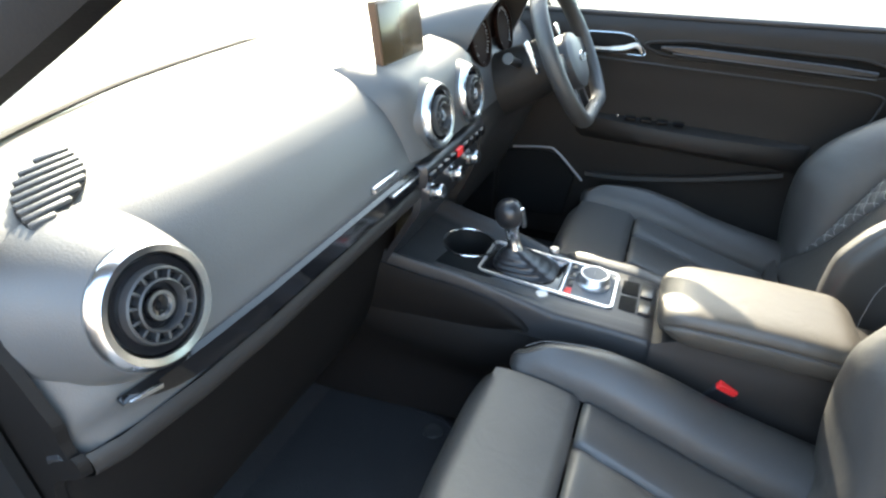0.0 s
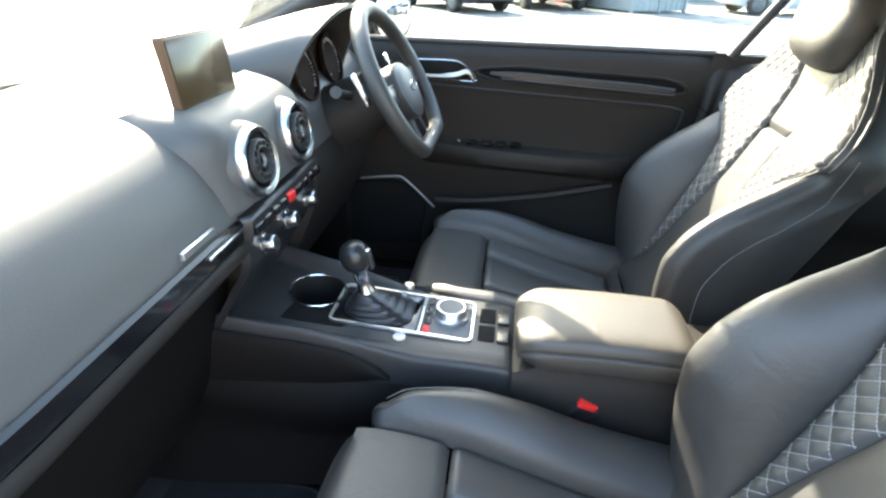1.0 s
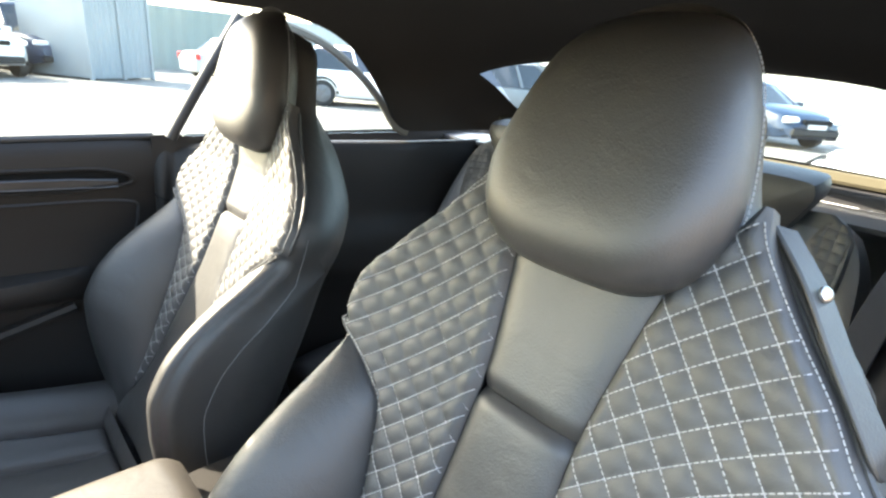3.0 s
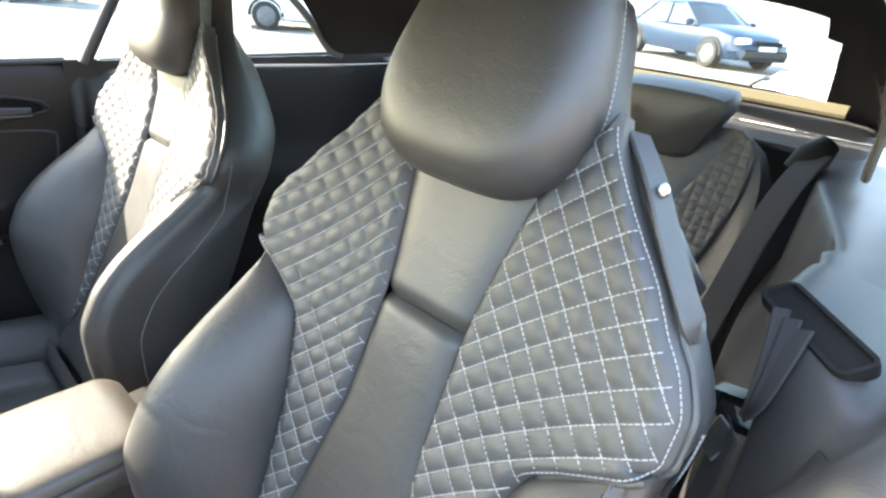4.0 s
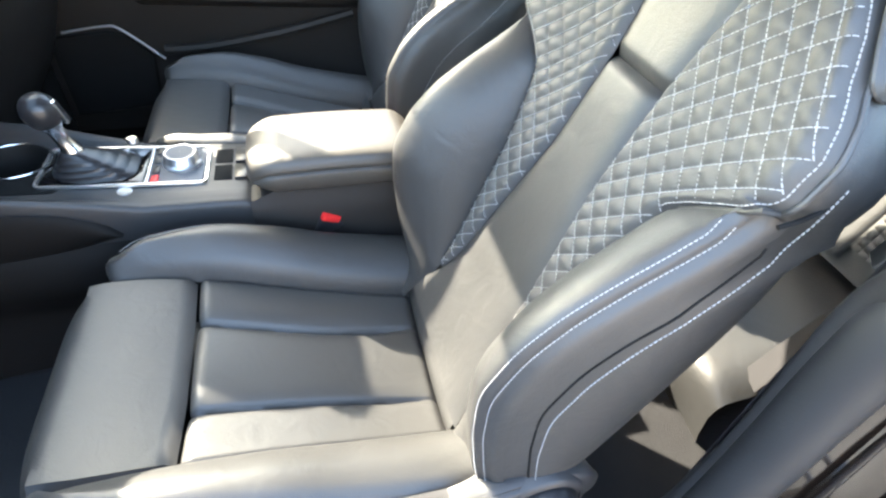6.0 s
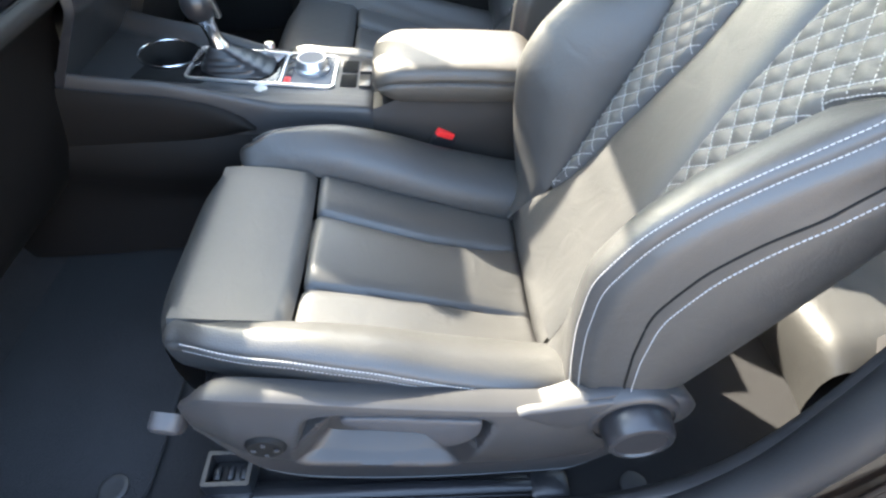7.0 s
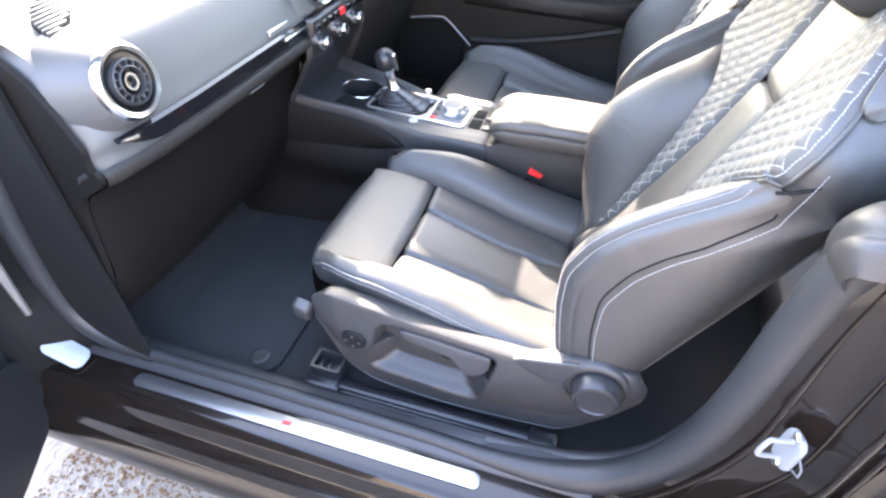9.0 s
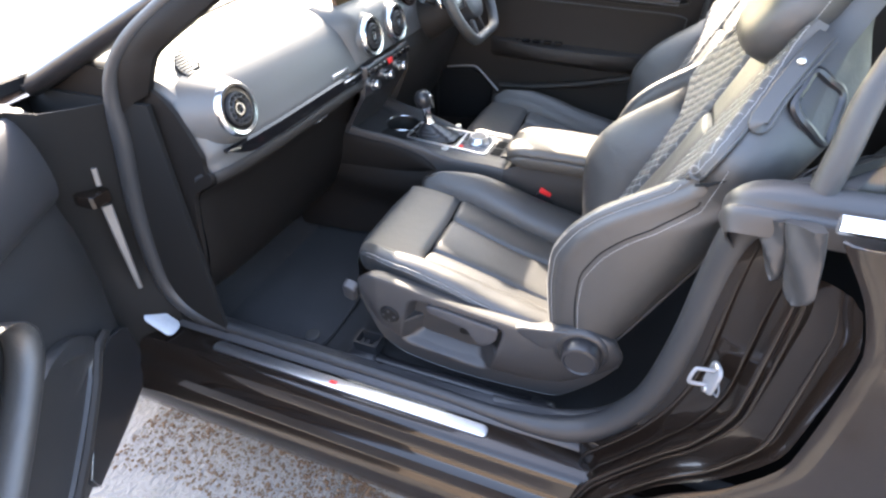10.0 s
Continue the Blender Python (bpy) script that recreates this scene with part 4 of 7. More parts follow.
for x in (IX - 0.085, IX + 0.085):
    bm = bmesh.new()
    m = Matrix.Translation((x, 0.795, 1.032)) @ Vector((0, -0.97, 0.24)).to_track_quat("Z", "Y").to_matrix().to_4x4()
    lathe(bm, [(0.058, 0), (0.058, 0.010), (0.052, 0.010), (0.050, 0.004), (0.002, 0.004)], m, 40)
    dial = part("gauge", bm, DIALFACE, dash, "round dial with pale marks")
    bm = bmesh.new()
    for k in range(28):
        a = radians(-45 + 270 * k / 27)
        brick(bm, (0, 0.0445, 0.0052), (0.0014, 0.009 if k % 3 == 0 else 0.005, 0.0012), m @ Matrix.Rotation(a - math.pi / 2, 4, "Z"), 0.0003)
    part("gauge_marks", bm, WHITEMARK, dial)
# driver's lower panel
bm = bmesh.new()
rows = []
for x in [0.16, 0.17, 0.25, 0.4, 0.55, 0.69, 0.70]:
    rows.append([Vector((x, p.x + 0.03 * (x in (0.16, 0.70)), p.y)) for p in spline([(0.76, 0.93, 0), (0.745, 0.90, 0), (0.735, 0.86, 0), (0.745, 0.80, 0), (0.79, 0.70, 0), (0.85, 0.58, 0), (0.95, 0.45, 0)], 18)])
sheet(bm, rows)
part("knee_panel", bm, PLASTIC, dash)
bm = bmesh.new()
sheet(bm, [[Vector((x, y, z)) for x in (0.15, 0.70)] for y, z in ((0.90, 1.05), (0.80, 1.0), (0.765, 0.955), (0.755, 0.92))])
part("cluster_surround", bm, KNEE, dash)

# ---- steering wheel ----
wheel = thing("steering_wheel", (0.385, 0.70, 0.95), "black leather flat-bottomed steering wheel with silver spokes", "steering wheel")
WM = Matrix.Translation((0.383, 0.605, 1.004)) @ Matrix.Rotation(radians(61.5), 4, "X")     # local xy: the wheel's plane, z towards the driver
rim = []
for k in range(72):
    a = 2 * math.pi * k / 72
    x, y = 0.168 * math.cos(a), 0.164 * math.sin(a)
    rim.append((x, max(y, -0.132) if abs(x) < 0.096 else y))
rim = [WM @ p for p in spline([(x, y, 0) for x, y in rim[::2]], 90, True)]
bm = bmesh.new()
tube(bm, rim, 0.0155, 12, WM.to_3x3() @ Vector((0, 0, 1)), 1.15, True)
part("rim", bm, LEATHER, wheel, "leather rim")
bm = bmesh.new()
pad = spline([(0, 0.072, 0), (0.050, 0.062, 0), (0.076, 0.030, 0), (0.076, -0.012, 0), (0.052, -0.056, 0), (0.0, -0.072, 0), (-0.052, -0.056, 0), (-0.076, -0.012, 0), (-0.076, 0.030, 0), (-0.050, 0.062, 0)], 40, True)
slab(bm, [(p.x * 0.86, p.y * 0.86 - 0.016) for p in pad], WM @ pose(0, 0, -0.035), 0.046, 0.008, 0.010)
hub = part("airbag_pad", bm, TRIM, wheel, "smooth black centre pad")
bm = bmesh.new()
tube(bm, [WM @ Vector((0.024 * math.cos(t), -0.012 + 0.010 * math.sin(t), 0.021)) for t in [2 * math.pi * j / 32 for j in range(32)]], 0.0014, 5, (0, -1, 0.3), 1.0, True)
part("emblem", bm, CHROME, hub, "plain chrome emblem")
for x, y, w, ang in ((0.106, -0.004, 0.10, 4), (-0.106, -0.004, 0.10, -4)):
    bm = bmesh.new()
    slab(bm, rounded(w, 0.040, 0.010), WM @ pose(x, y, -0.022, 0, 0, ang), 0.022, 0.004)
    sp = part("spoke", bm, SATIN, wheel)
    bm = bmesh.new()
    slab(bm, rounded(0.050, 0.022, 0.006), WM @ pose(x * 0.93, y + 0.002, -0.004, 0, 0, ang), 0.006, 0.002)
    part("spoke_buttons", bm, SATIN, sp, "dark spoke controls")
for x in (0.028, -0.028):
    bm = bmesh.new()
    slab(bm, rounded(0.016, 0.090, 0.007), WM @ pose(x * 1.1, -0.092, -0.022, 0, 0, -8 if x < 0 else 8), 0.014, 0.004)
    part("lower_spoke", bm, SATIN, wheel, "black lower spoke")
bm = bmesh.new()
slab(bm, rounded(0.045, 0.012, 0.004), WM @ pose(0, -0.128, 0.008), 0.006, 0.001)
part("rim_badge", bm, ALU, wheel)
bm = bmesh.new()
lathe(bm, [(0.075, -0.20), (0.070, -0.14), (0.062, -0.07), (0.055, -0.035), (0.002, -0.035)], WM, 28)
part("column_shroud", bm, PLASTIC, wheel)
for sx in (1, -1):
    bm = bmesh.new()
    tube(bm, [WM @ Vector(p) for p in ((sx * 0.05, 0.03, -0.10), (sx * 0.10, 0.045, -0.095), (sx * 0.150, 0.055, -0.085))], [0.009, 0.008, 0.012], 10)
    part("stalk", bm, SATIN, wheel)
    bm = bmesh.new()
    slab(bm, rounded(0.022, 0.07, 0.008), WM @ pose(sx * 0.135, 0.035, -0.045), 0.005, 0.001)
    part("shift_paddle", bm, CHROME, wheel, "silver shift paddle")

# ==== centre console ====
console = thing("centre_console", (CX, 0.5, 0.34), "dark centre console with selector, rotary controller and cup holder", "console")
TOPZ = curve([0.30, 0.34, 0.50, 0.70, 0.85, 0.95], [0.628, 0.646, 0.655, 0.672, 0.700, 0.735])
HALF = curve([0.30, 0.50, 0.70, 0.85, 0.95], [0.100, 0.106, 0.122, 0.140, 0.15])
bm = bmesh.new()
rows = []
RISE = curve([0.50, 0.60, 0.70, 0.90], [0.0, 0.020, 0.034, 0.036])
for k in range(94):
    y = 0.315 + 0.76 * k / 93
    z, w = TOPZ(y), HALF(y)
    r = RISE(y)
    e = max(0, (0.335 - y) / 0.02)
    half = spline([(0, z, 0), (0.02, z, 0), (0.04, z, 0), (0.06, z, 0), (w - 0.034, z, 0), (w - 0.02, z - 0.002 + r * 0.7, 0), (w - 0.006, z - 0.006 + r, 0), (w, z - 0.022 + r * 0.8, 0), (w + 0.004, z - 0.055, 0), (w + 0.004, z - 0.060, 0)], 64)
    rows.append([Vector((CX - p.x, y, p.y - 0.008 * e)) for p in half[::-1]] + [Vector((CX + p.x, y, p.y - 0.008 * e)) for p in half[1:]])
rows.insert(0, [p + Vector((0, -0.004, -0.035 if abs(p.x - CX) < 0.098 else -0.01)) for p in rows[0]])
CUP = (0.050, 0.708, 0.050)
grid = [[bm.verts.new(p) for p in row] for row in rows]
for a, b in zip(grid[:-1], grid[1:]):
    for i in range(len(a) - 1):
        c = (a[i].co + b[i + 1].co) / 2
        if math.hypot(c.x - CUP[0], c.y - CUP[1]) > CUP[2] + 0.002:
            bm.faces.new((a[i], a[i + 1], b[i + 1], b[i]))
deck = part("console_deck", bm, SHIELD, console)
for sx in (-1, 1):
    bm = bmesh.new()
    rows = []
    for k in range(26):
        y = 0.30 + 0.80 * k / 25
        z, w = TOPZ(y) - 0.060, HALF(y) + 0.002
        sw = 0.012 * math.sin(math.pi * min(1, max(0, (y - 0.3) / 0.7)))
        rows.append([Vector((CX + sx * a, y, b)) for a, b in [(p.x, p.y) for p in spline([(w, z + 0.002, 0), (w + 0.004 + sw, z - 0.03, 0), (w + 0.010 + sw, z - 0.08, 0), (w + 0.004, z - 0.13, 0), (w + 0.002, 0.45, 0), (w + 0.03, 0.36, 0)], 16)]])
    sheet(bm, rows)
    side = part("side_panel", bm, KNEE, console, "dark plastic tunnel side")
    bm = bmesh.new()
    tube(bm, [(CX + sx * (HALF(y) + 0.014), y, TOPZ(y) - 0.115 - 0.05 * ((y - 0.3) / 0.65) ** 2 + 0.03) for y in [0.31 + 0.62 * k / 20 for k in range(21)]], 0.0018, 5)
    part("panel_seam", bm, BLACK, side)
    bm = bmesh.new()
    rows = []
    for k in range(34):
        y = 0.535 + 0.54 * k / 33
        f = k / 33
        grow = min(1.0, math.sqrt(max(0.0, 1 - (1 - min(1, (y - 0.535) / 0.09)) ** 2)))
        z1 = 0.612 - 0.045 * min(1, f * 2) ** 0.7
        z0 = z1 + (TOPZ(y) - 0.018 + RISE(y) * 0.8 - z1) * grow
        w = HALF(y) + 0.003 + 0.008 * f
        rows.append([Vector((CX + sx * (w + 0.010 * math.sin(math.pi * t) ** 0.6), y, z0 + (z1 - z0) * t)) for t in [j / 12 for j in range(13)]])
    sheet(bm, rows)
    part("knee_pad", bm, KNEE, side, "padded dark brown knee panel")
# cup holder
bm = bmesh.new()
cm = pose(CUP[0], CUP[1], TOPZ(CUP[1]) - 0.002, 4, 0, 0)
n = 48
sheet(bm, [[cm @ Vector((r * math.cos(2 * math.pi * k / n), r * math.sin(2 * math.pi * k / n), h)) for k in range(n)] for r, h in ((0.058, 0.001), (0.057, 0.005), (0.053, 0.006), (0.049, 0.002), (0.047, -0.03), (0.044, -0.062), (0.030, -0.064), (0.002, -0.064))], True)
cup = part("cup_holder", bm, BLACK, console, "deep round cup holder")
bm = bmesh.new()
tube(bm, [cm @ Vector((0.054 * math.cos(2 * math.pi * k / n), 0.054 * math.sin(2 * math.pi * k / n), 0.0062)) for k in range(n)], 0.0014, 6, (0, 0, 1), 1, True)
part("cup_ring", bm, CHROME, cup, "thin chrome ring")
# selector gate
GX, GZ = 0.030, 0.6585


bm = bmesh.new()
frame_ring(bm, 0.124, 0.262, 0.014, 0.0055, pose(GX, 0.533, TOPZ(0.533) + 0.0015, 4.0, 0, 0), 0.005)
brick(bm, (GX, 0.500, TOPZ(0.50) + 0.003), (0.114, 0.005, 0.004), None, 0.001)
gate = part("gate_frame", bm, ALU, console, "brushed aluminium surround")
bm = bmesh.new()
slab(bm, rounded(0.112, 0.150, 0.010), pose(GX, 0.580, TOPZ(0.58) + 0.0015, 4.8, 0, 0), 0.002, 0.0005)
part("gate_plate", bm, PIANO, gate)
bm = bmesh.new()
slab(bm, rounded(0.112, 0.086, 0.010), pose(GX, 0.453, TOPZ(0.453) + 0.0015, 3.4, 0, 0), 0.002, 0.0005)
part("control_plate", bm, DIALCAP, gate)
bm = bmesh.new()
slab(bm, rounded(0.050, 0.125, 0.012), pose(-0.020, 0.690, TOPZ(0.69) - 0.0002, 6, 0, 4), 0.0016, 0.0004)
part("front_tray", bm, KICK, console, "dark lined tray")
selector = thing("gear_selector", (GX, 0.60, 0.66), "leather gaiter gear selector with dark ball grip and chrome collar", "gear lever")
bm = bmesh.new()
rows = []
for k in range(16):
    f = k / 15
    c = Vector((GX - 0.012 * f, 0.582 + 0.024 * f, 0.662 + 0.046 * f))
    w, d = 0.038 * (1 - f) ** 0.9 + 0.013, 0.054 * (1 - f) ** 1.0 + 0.013
    pl = 1 + 0.035 * math.sin(f * 30)
    rows.append([c + Vector((w * pl * math.copysign(abs(math.cos(a)) ** 0.6, math.cos(a)), d * pl * math.copysign(abs(math.sin(a)) ** 0.6, math.sin(a)) - 0.02 * (1 - f) * 0, 0)) for a in [2 * math.pi * j / 28 for j in range(28)]])
sheet(bm, rows, True, True)
part("gaiter", bm, SATIN, selector, "pleated leather gaiter")
bm = bmesh.new()
sm2 = Matrix.Translation((GX - 0.010, 0.606, 0.717)) @ pose(0, 0, 0, -12, -4, 0)
lathe(bm, [(0.0175, -0.016), (0.0165, -0.008), (0.0140, -0.004), (0.0125, 0.010), (0.0128, 0.032), (0.019, 0.040), (0.020, 0.044), (0.012, 0.045)], sm2, 24)
part("collar", bm, CHROME, selector, "chrome collar")
bm = bmesh.new()
lathe(bm, [(0.004 + 0.0235 * math.sin(radians(18 + 9 * k)), 0.063 - 0.029 * math.cos(radians(18 + 9 * k))) for k in range(18)] + [(0.001, 0.092)], sm2, 36)
part("ball_grip", bm, SATIN, selector, "dark glossy ball grip")
bm = bmesh.new()
brick(bm, (0.0, -0.026, 0.062), (0.014, 0.007, 0.040), sm2 @ pose(0, 0, -0.006), 0.002)
part("grip_trim", bm, CHROME, selector)
# start button, parking button
for x, y, r, mat, lab in ((-0.041, 0.530, 0.0125, STEEL, "silver start button"), (0.112, 0.540, 0.010, STEEL, "small silver volume knob")):
    bm = bmesh.new()
    lathe(bm, [(r, 0), (r, 0.005 if x < 0 else 0.014), (r * 0.85, 0.007 if x < 0 else 0.016), (0.001, 0.007 if x < 0 else 0.016)], pose(x, y, TOPZ(y) - 0.006 if x < 0 else TOPZ(y) - 0.004), 28)
    part("round_button", bm, mat, console, lab)
bm = bmesh.new()
lathe(bm, [(0.033, 0), (0.033, 0.006), (0.030, 0.009), (0.029, 0.010), (0.028, 0.022), (0.026, 0.024), (0.024, 0.0238)], pose(0.036, 0.447, TOPZ(0.447) + 0.002), 40)
dial = part("rotary_controller", bm, ALU, console, "large silver rotary controller")
bm = bmesh.new()
lathe(bm, [(0.0245, 0.0232), (0.023, 0.0245), (0.012, 0.0240), (0.001, 0.0238)], pose(0.036, 0.447, TOPZ(0.447) + 0.002), 40)
part("dial_cap", bm, DIALCAP, dial, "grey dial cap")
for k in range(4):
    bm = bmesh.new()
    brick(bm, (GX - 0.046 + 0.0305 * k, 0.487, TOPZ(0.487) + 0.004), (0.024, 0.012, 0.005), None, 0.0015)
    part("menu_key", bm, RED if k == 0 else SATIN, console)
for k in range(5):
    bm = bmesh.new()
    brick(bm, (0.080, 0.545 + 0.020 * k, TOPZ(0.56) + 0.0035), (0.008, 0.010, 0.0012), None, 0.0004)
    part("gate_mark", bm, WHITEMARK, gate)
for k in range(2):
    bm = bmesh.new()
    slab(bm, rounded(0.045, 0.030, 0.003), pose(GX - 0.028 + 0.054 * k, 0.378, TOPZ(0.378) + 0.0006), 0.0012, 0.0003)
    part("tray_slot", bm, KICK, console)
    bm = bmesh.new()
    slab(bm, rounded(0.045, 0.022, 0.003), pose(GX - 0.028 + 0.054 * k, 0.348, TOPZ(0.348) + 0.0004), 0.005, 0.002)
    part("brake_switch", bm, SATIN, console)
# armrest and its box
armrest = thing("armrest", (CX - 0.01, 0.19, 0.40), "padded black leather centre armrest on a console box", "armrest")
bm = bmesh.new()
rows = []
AX = -0.012
for k in range(40):
    y = 0.045 + 0.278 * k / 39
    e0, e1 = max(0, (y - 0.273) / 0.050), max(0, (0.075 - y) / 0.03)
    e = max(math.sqrt(max(0, 1 - min(1, 1 - e0) ** 2)) if e0 > 0 else 0, 0)
    w = 0.086 * (1 - 0.16 * e0 ** 2.5 - 0.10 * e1 ** 2)
    zt = 0.723 - 0.014 * e0 ** 2.2 - 0.012 * e1 ** 2 + 0.004 * math.sin(math.pi * k / 39)
    zb = 0.662 + 0.012 * e0 ** 2
    half = spline([(0, zt + 0.003, 0), (w * 0.6, zt + 0.001, 0), (w - 0.008, zt - 0.006, 0), (w, zt - 0.022, 0), (w - 0.0035, zt - 0.0275, 0), (w + 0.001, zt - 0.033, 0), (w, zb + 0.010, 0), (w - 0.012, zb, 0), (0, zb, 0)], 30)
    rows.append([Vector((AX - p.x, y, p.y)) for p in half] + [Vector((AX + p.x, y, p.y)) for p in half[-2:0:-1]])
rows.append([Vector((AX, 0.327, 0.69)).lerp(p, 0.72) + Vector((0, 0.006, 0)) for p in rows[-1]])
rows.append([Vector((AX, 0.331, 0.69)).lerp(p, 0.1) for p in rows[-1]])
sheet(bm, rows, True, True)
pad = part("armrest_pad", bm, ARMLEATHER, armrest, "soft leather pad")
bm = bmesh.new()
for zz in (0.6995, 0.6955):
    stitches(bm, [Vector((AX - 0.0868, y, zz)) for y in (0.06, 0.15, 0.27)], [Vector((-1, 0, 0))] * 3, 0.004, 0.003, 0.0008, 0.0005)
part("armrest_stitching", bm, DIALCAP, armrest, kind="stuff")
bm = bmesh.new()
rows = []
for y in (-0.06, 0.0, 0.1, 0.2, 0.29, 0.325, 0.33):
    w = 0.086 + 0.004 * max(0, (y - 0.1) / 0.23)
    zt = 0.664 if y < 0.30 else 0.648
    rows.append([Vector((AX + a * w + (0.01 if a > 0 else 0), y, z)) for a, z in ((-1.12, 0.36), (-1.05, 0.50), (-1.0, 0.60), (-0.97, 0.632), (-0.93, 0.640), (-0.88, zt), (0.88, zt), (0.93, 0.640), (0.97, 0.632), (1.05, 0.50), (1.12, 0.36))])
sheet(bm, rows)
part("console_box", bm, PLASTIC, armrest, "dark plastic box below")
# belt buckles beside the tunnel
for x, sx in ((-0.092, -1), (0.128, 1)):
    buckle = thing("belt_buckle", (x, 0.19, 0.40), "black seat belt buckle with red release button beside the console", "belt buckle", "belt buckles")
    m = pose(x, 0.210, 0.578, 24, 10 * sx, 6)
    bm = bmesh.new()
    slab(bm, [(p[0], p[1]) for p in rounded(0.022, 0.046, 0.005)], m @ pose(0, 0, -0.05), 0.072, 0.003)
    part("buckle_body", bm, SATIN, buckle)
    bm = bmesh.new()
    slab(bm, rounded(0.022, 0.034, 0.003), m @ pose(0, 0.004, 0.0215), 0.011, 0.002)
    part("release_button", bm, RED, buckle, "bright red button")
    bm = bmesh.new()
    tube(bm, [m @ Vector((0, 0, -0.05)), Vector((x, 0.17, 0.44)), Vector((x, 0.15, 0.38))], 0.012, 8, (0, 1, 0), 0.6)
    part("buckle_stalk", bm, SATIN, buckle)

# ==== car shell: floor, sills, pillars, roof ====
bm = bmesh.new()
rows = []
for y, z in ((-1.0, 0.50), (-0.62, 0.40), (-0.45, 0.345), (0.0, 0.335), (0.5, 0.335), (0.9, 0.335), (1.0, 0.36), (1.12, 0.50), (1.2, 0.72), (1.2, 0.95)):
    rows.append([Vector((x, y, z)) for x in (-0.70, -0.4, -0.12, 0.15, 0.4, 0.72)])
solid(bm, rows, 0.01)
whole("floor", bm, CARPET, "dark grey carpeted car floor", "floor", kind="structure")

bm = bmesh.new()
solid(bm, [[Vector((x, y, z)) for x in (-0.86, -0.4, 0.0, 0.4, 0.86)] for y, z in ((1.20, 0.28), (1.20, 0.6), (1.21, 1.01))], 0.02)
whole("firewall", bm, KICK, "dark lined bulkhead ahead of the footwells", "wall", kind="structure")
for sx in (-1, 1):
    bm = bmesh.new()
    solid(bm, [[Vector((sx * 0.715, y, z)) for y in (0.86, 0.95, 1.05, 1.2)] for z in (0.34, 0.6, 0.80, 1.0)], 0.01)
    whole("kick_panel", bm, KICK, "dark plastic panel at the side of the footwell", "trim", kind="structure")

# passenger sill, moulded along the door opening
SILL = [(-0.655, 0.336), (-0.664, 0.385), (-0.680, 0.402), (-0.700, 0.406), (-0.722, 0.403), (-0.735, 0.396), (-0.738, 0.3905), (-0.742, 0.390), (-0.790, 0.389), (-0.802, 0.384), (-0.811, 0.366), (-0.814, 0.338), (-0.826, 0.324), (-0.836, 0.318), (-0.842, 0.298), (-0.846, 0.288), (-0.862, 0.272), (-0.868, 0.235), (-0.858, 0.195), (-0.835, 0.168), (-0.80, 0.16)]
for name, a, b, mat, lab in (("sill_trim", 0, 6, TRIM, "dark moulded inner sill trim"), ("sill", 6, 21, PAINT, "gloss black painted stepped door sill")):
    bm = bmesh.new()
    solid(bm, [[Vector((x, y, z)) for x, z in SILL[a:b + 1]] for y in [1.10 - 1.50 * k / 36 for k in range(37)]], 0.003)
    whole(name, bm, mat, lab, "sill", kind="structure")
plate = thing("sill_plate", (-0.762, 0.515, 0.391), "brushed aluminium sill plate with small red mark on the door sill", "sill plate")
bm = bmesh.new()
slab(bm, rounded(0.029, 0.712, 0.012), pose(-0.762, 0.516, 0.3905), 0.005, 0.002)
part("plate", bm, ALU, plate, smooth=True)
bm = bmesh.new()
brick(bm, (-0.762, 0.532, 0.396), (0.009, 0.018, 0.001), pose(0, 0, 0), 0.0003)
part("red_mark", bm, RED, plate)
# opening seal
bm = bmesh.new()
path = spline([(-0.605, 0.48, 1.345), (-0.685, 0.76, 1.19), (-0.724, 0.912, 1.065), (-0.726, 0.960, 0.90), (-0.726, 0.998, 0.75), (-0.724, 1.018, 0.60), (-0.720, 1.012, 0.50), (-0.715, 0.960, 0.436), (-0.712, 0.86, 0.412), (-0.712, 0.60, 0.410), (-0.713, 0.30, 0.407), (-0.717, 0.13, 0.404), (-0.718, 0.015, 0.422), (-0.716, -0.068, 0.478), (-0.713, -0.124, 0.58), (-0.710, -0.148, 0.72), (-0.708, -0.157, 0.86), (-0.711, -0.164, 0.945), (-0.722, -0.180, 1.0)], 126)
tube(bm, path, [0.013 + 0.008 * min(1, max(0, (p.y - 0.85) / 0.08), max(0, (1.06 - p.z) / 0.12)) + 0.014 * min(1, max(0, (0.24 - p.y) / 0.24)) ** 1.3 for p in path], 18, (1, 0, 0))
whole("opening_seal", bm, RUBBER, "black rubber door opening seal", "seal", kind="structure")
# inner lining of the windscreen pillar, down to the end of the dashboard
bm = bmesh.new()
lead = spline([(-0.602, 0.49, 1.335), (-0.672, 0.71, 1.218), (-0.704, 0.82, 1.148), (-0.720, 0.89, 1.085), (-0.722, 0.925, 1.03), (-0.722, 0.95, 0.96)], 24)
trail = spline([(-0.602, 0.53, 1.305), (-0.668, 0.660, 1.203), (-0.698, 0.740, 1.148), (-0.708, 0.806, 1.104), (-0.7135, 0.828, 1.075), (-0.7135, 0.86, 1.02)], 24)
solid(bm, [[a, a.lerp(b, 0.3) + Vector((-0.006, 0, 0.004)), a.lerp(b, 0.7) + Vector((-0.005, 0, 0.003)), b, b + Vector((0.012, 0.006, -0.006))] for a, b in zip(lead, trail)], 0.003)
whole("pillar_lining", bm, KNEE, "dark lining of the windscreen pillar", "trim", kind="structure")
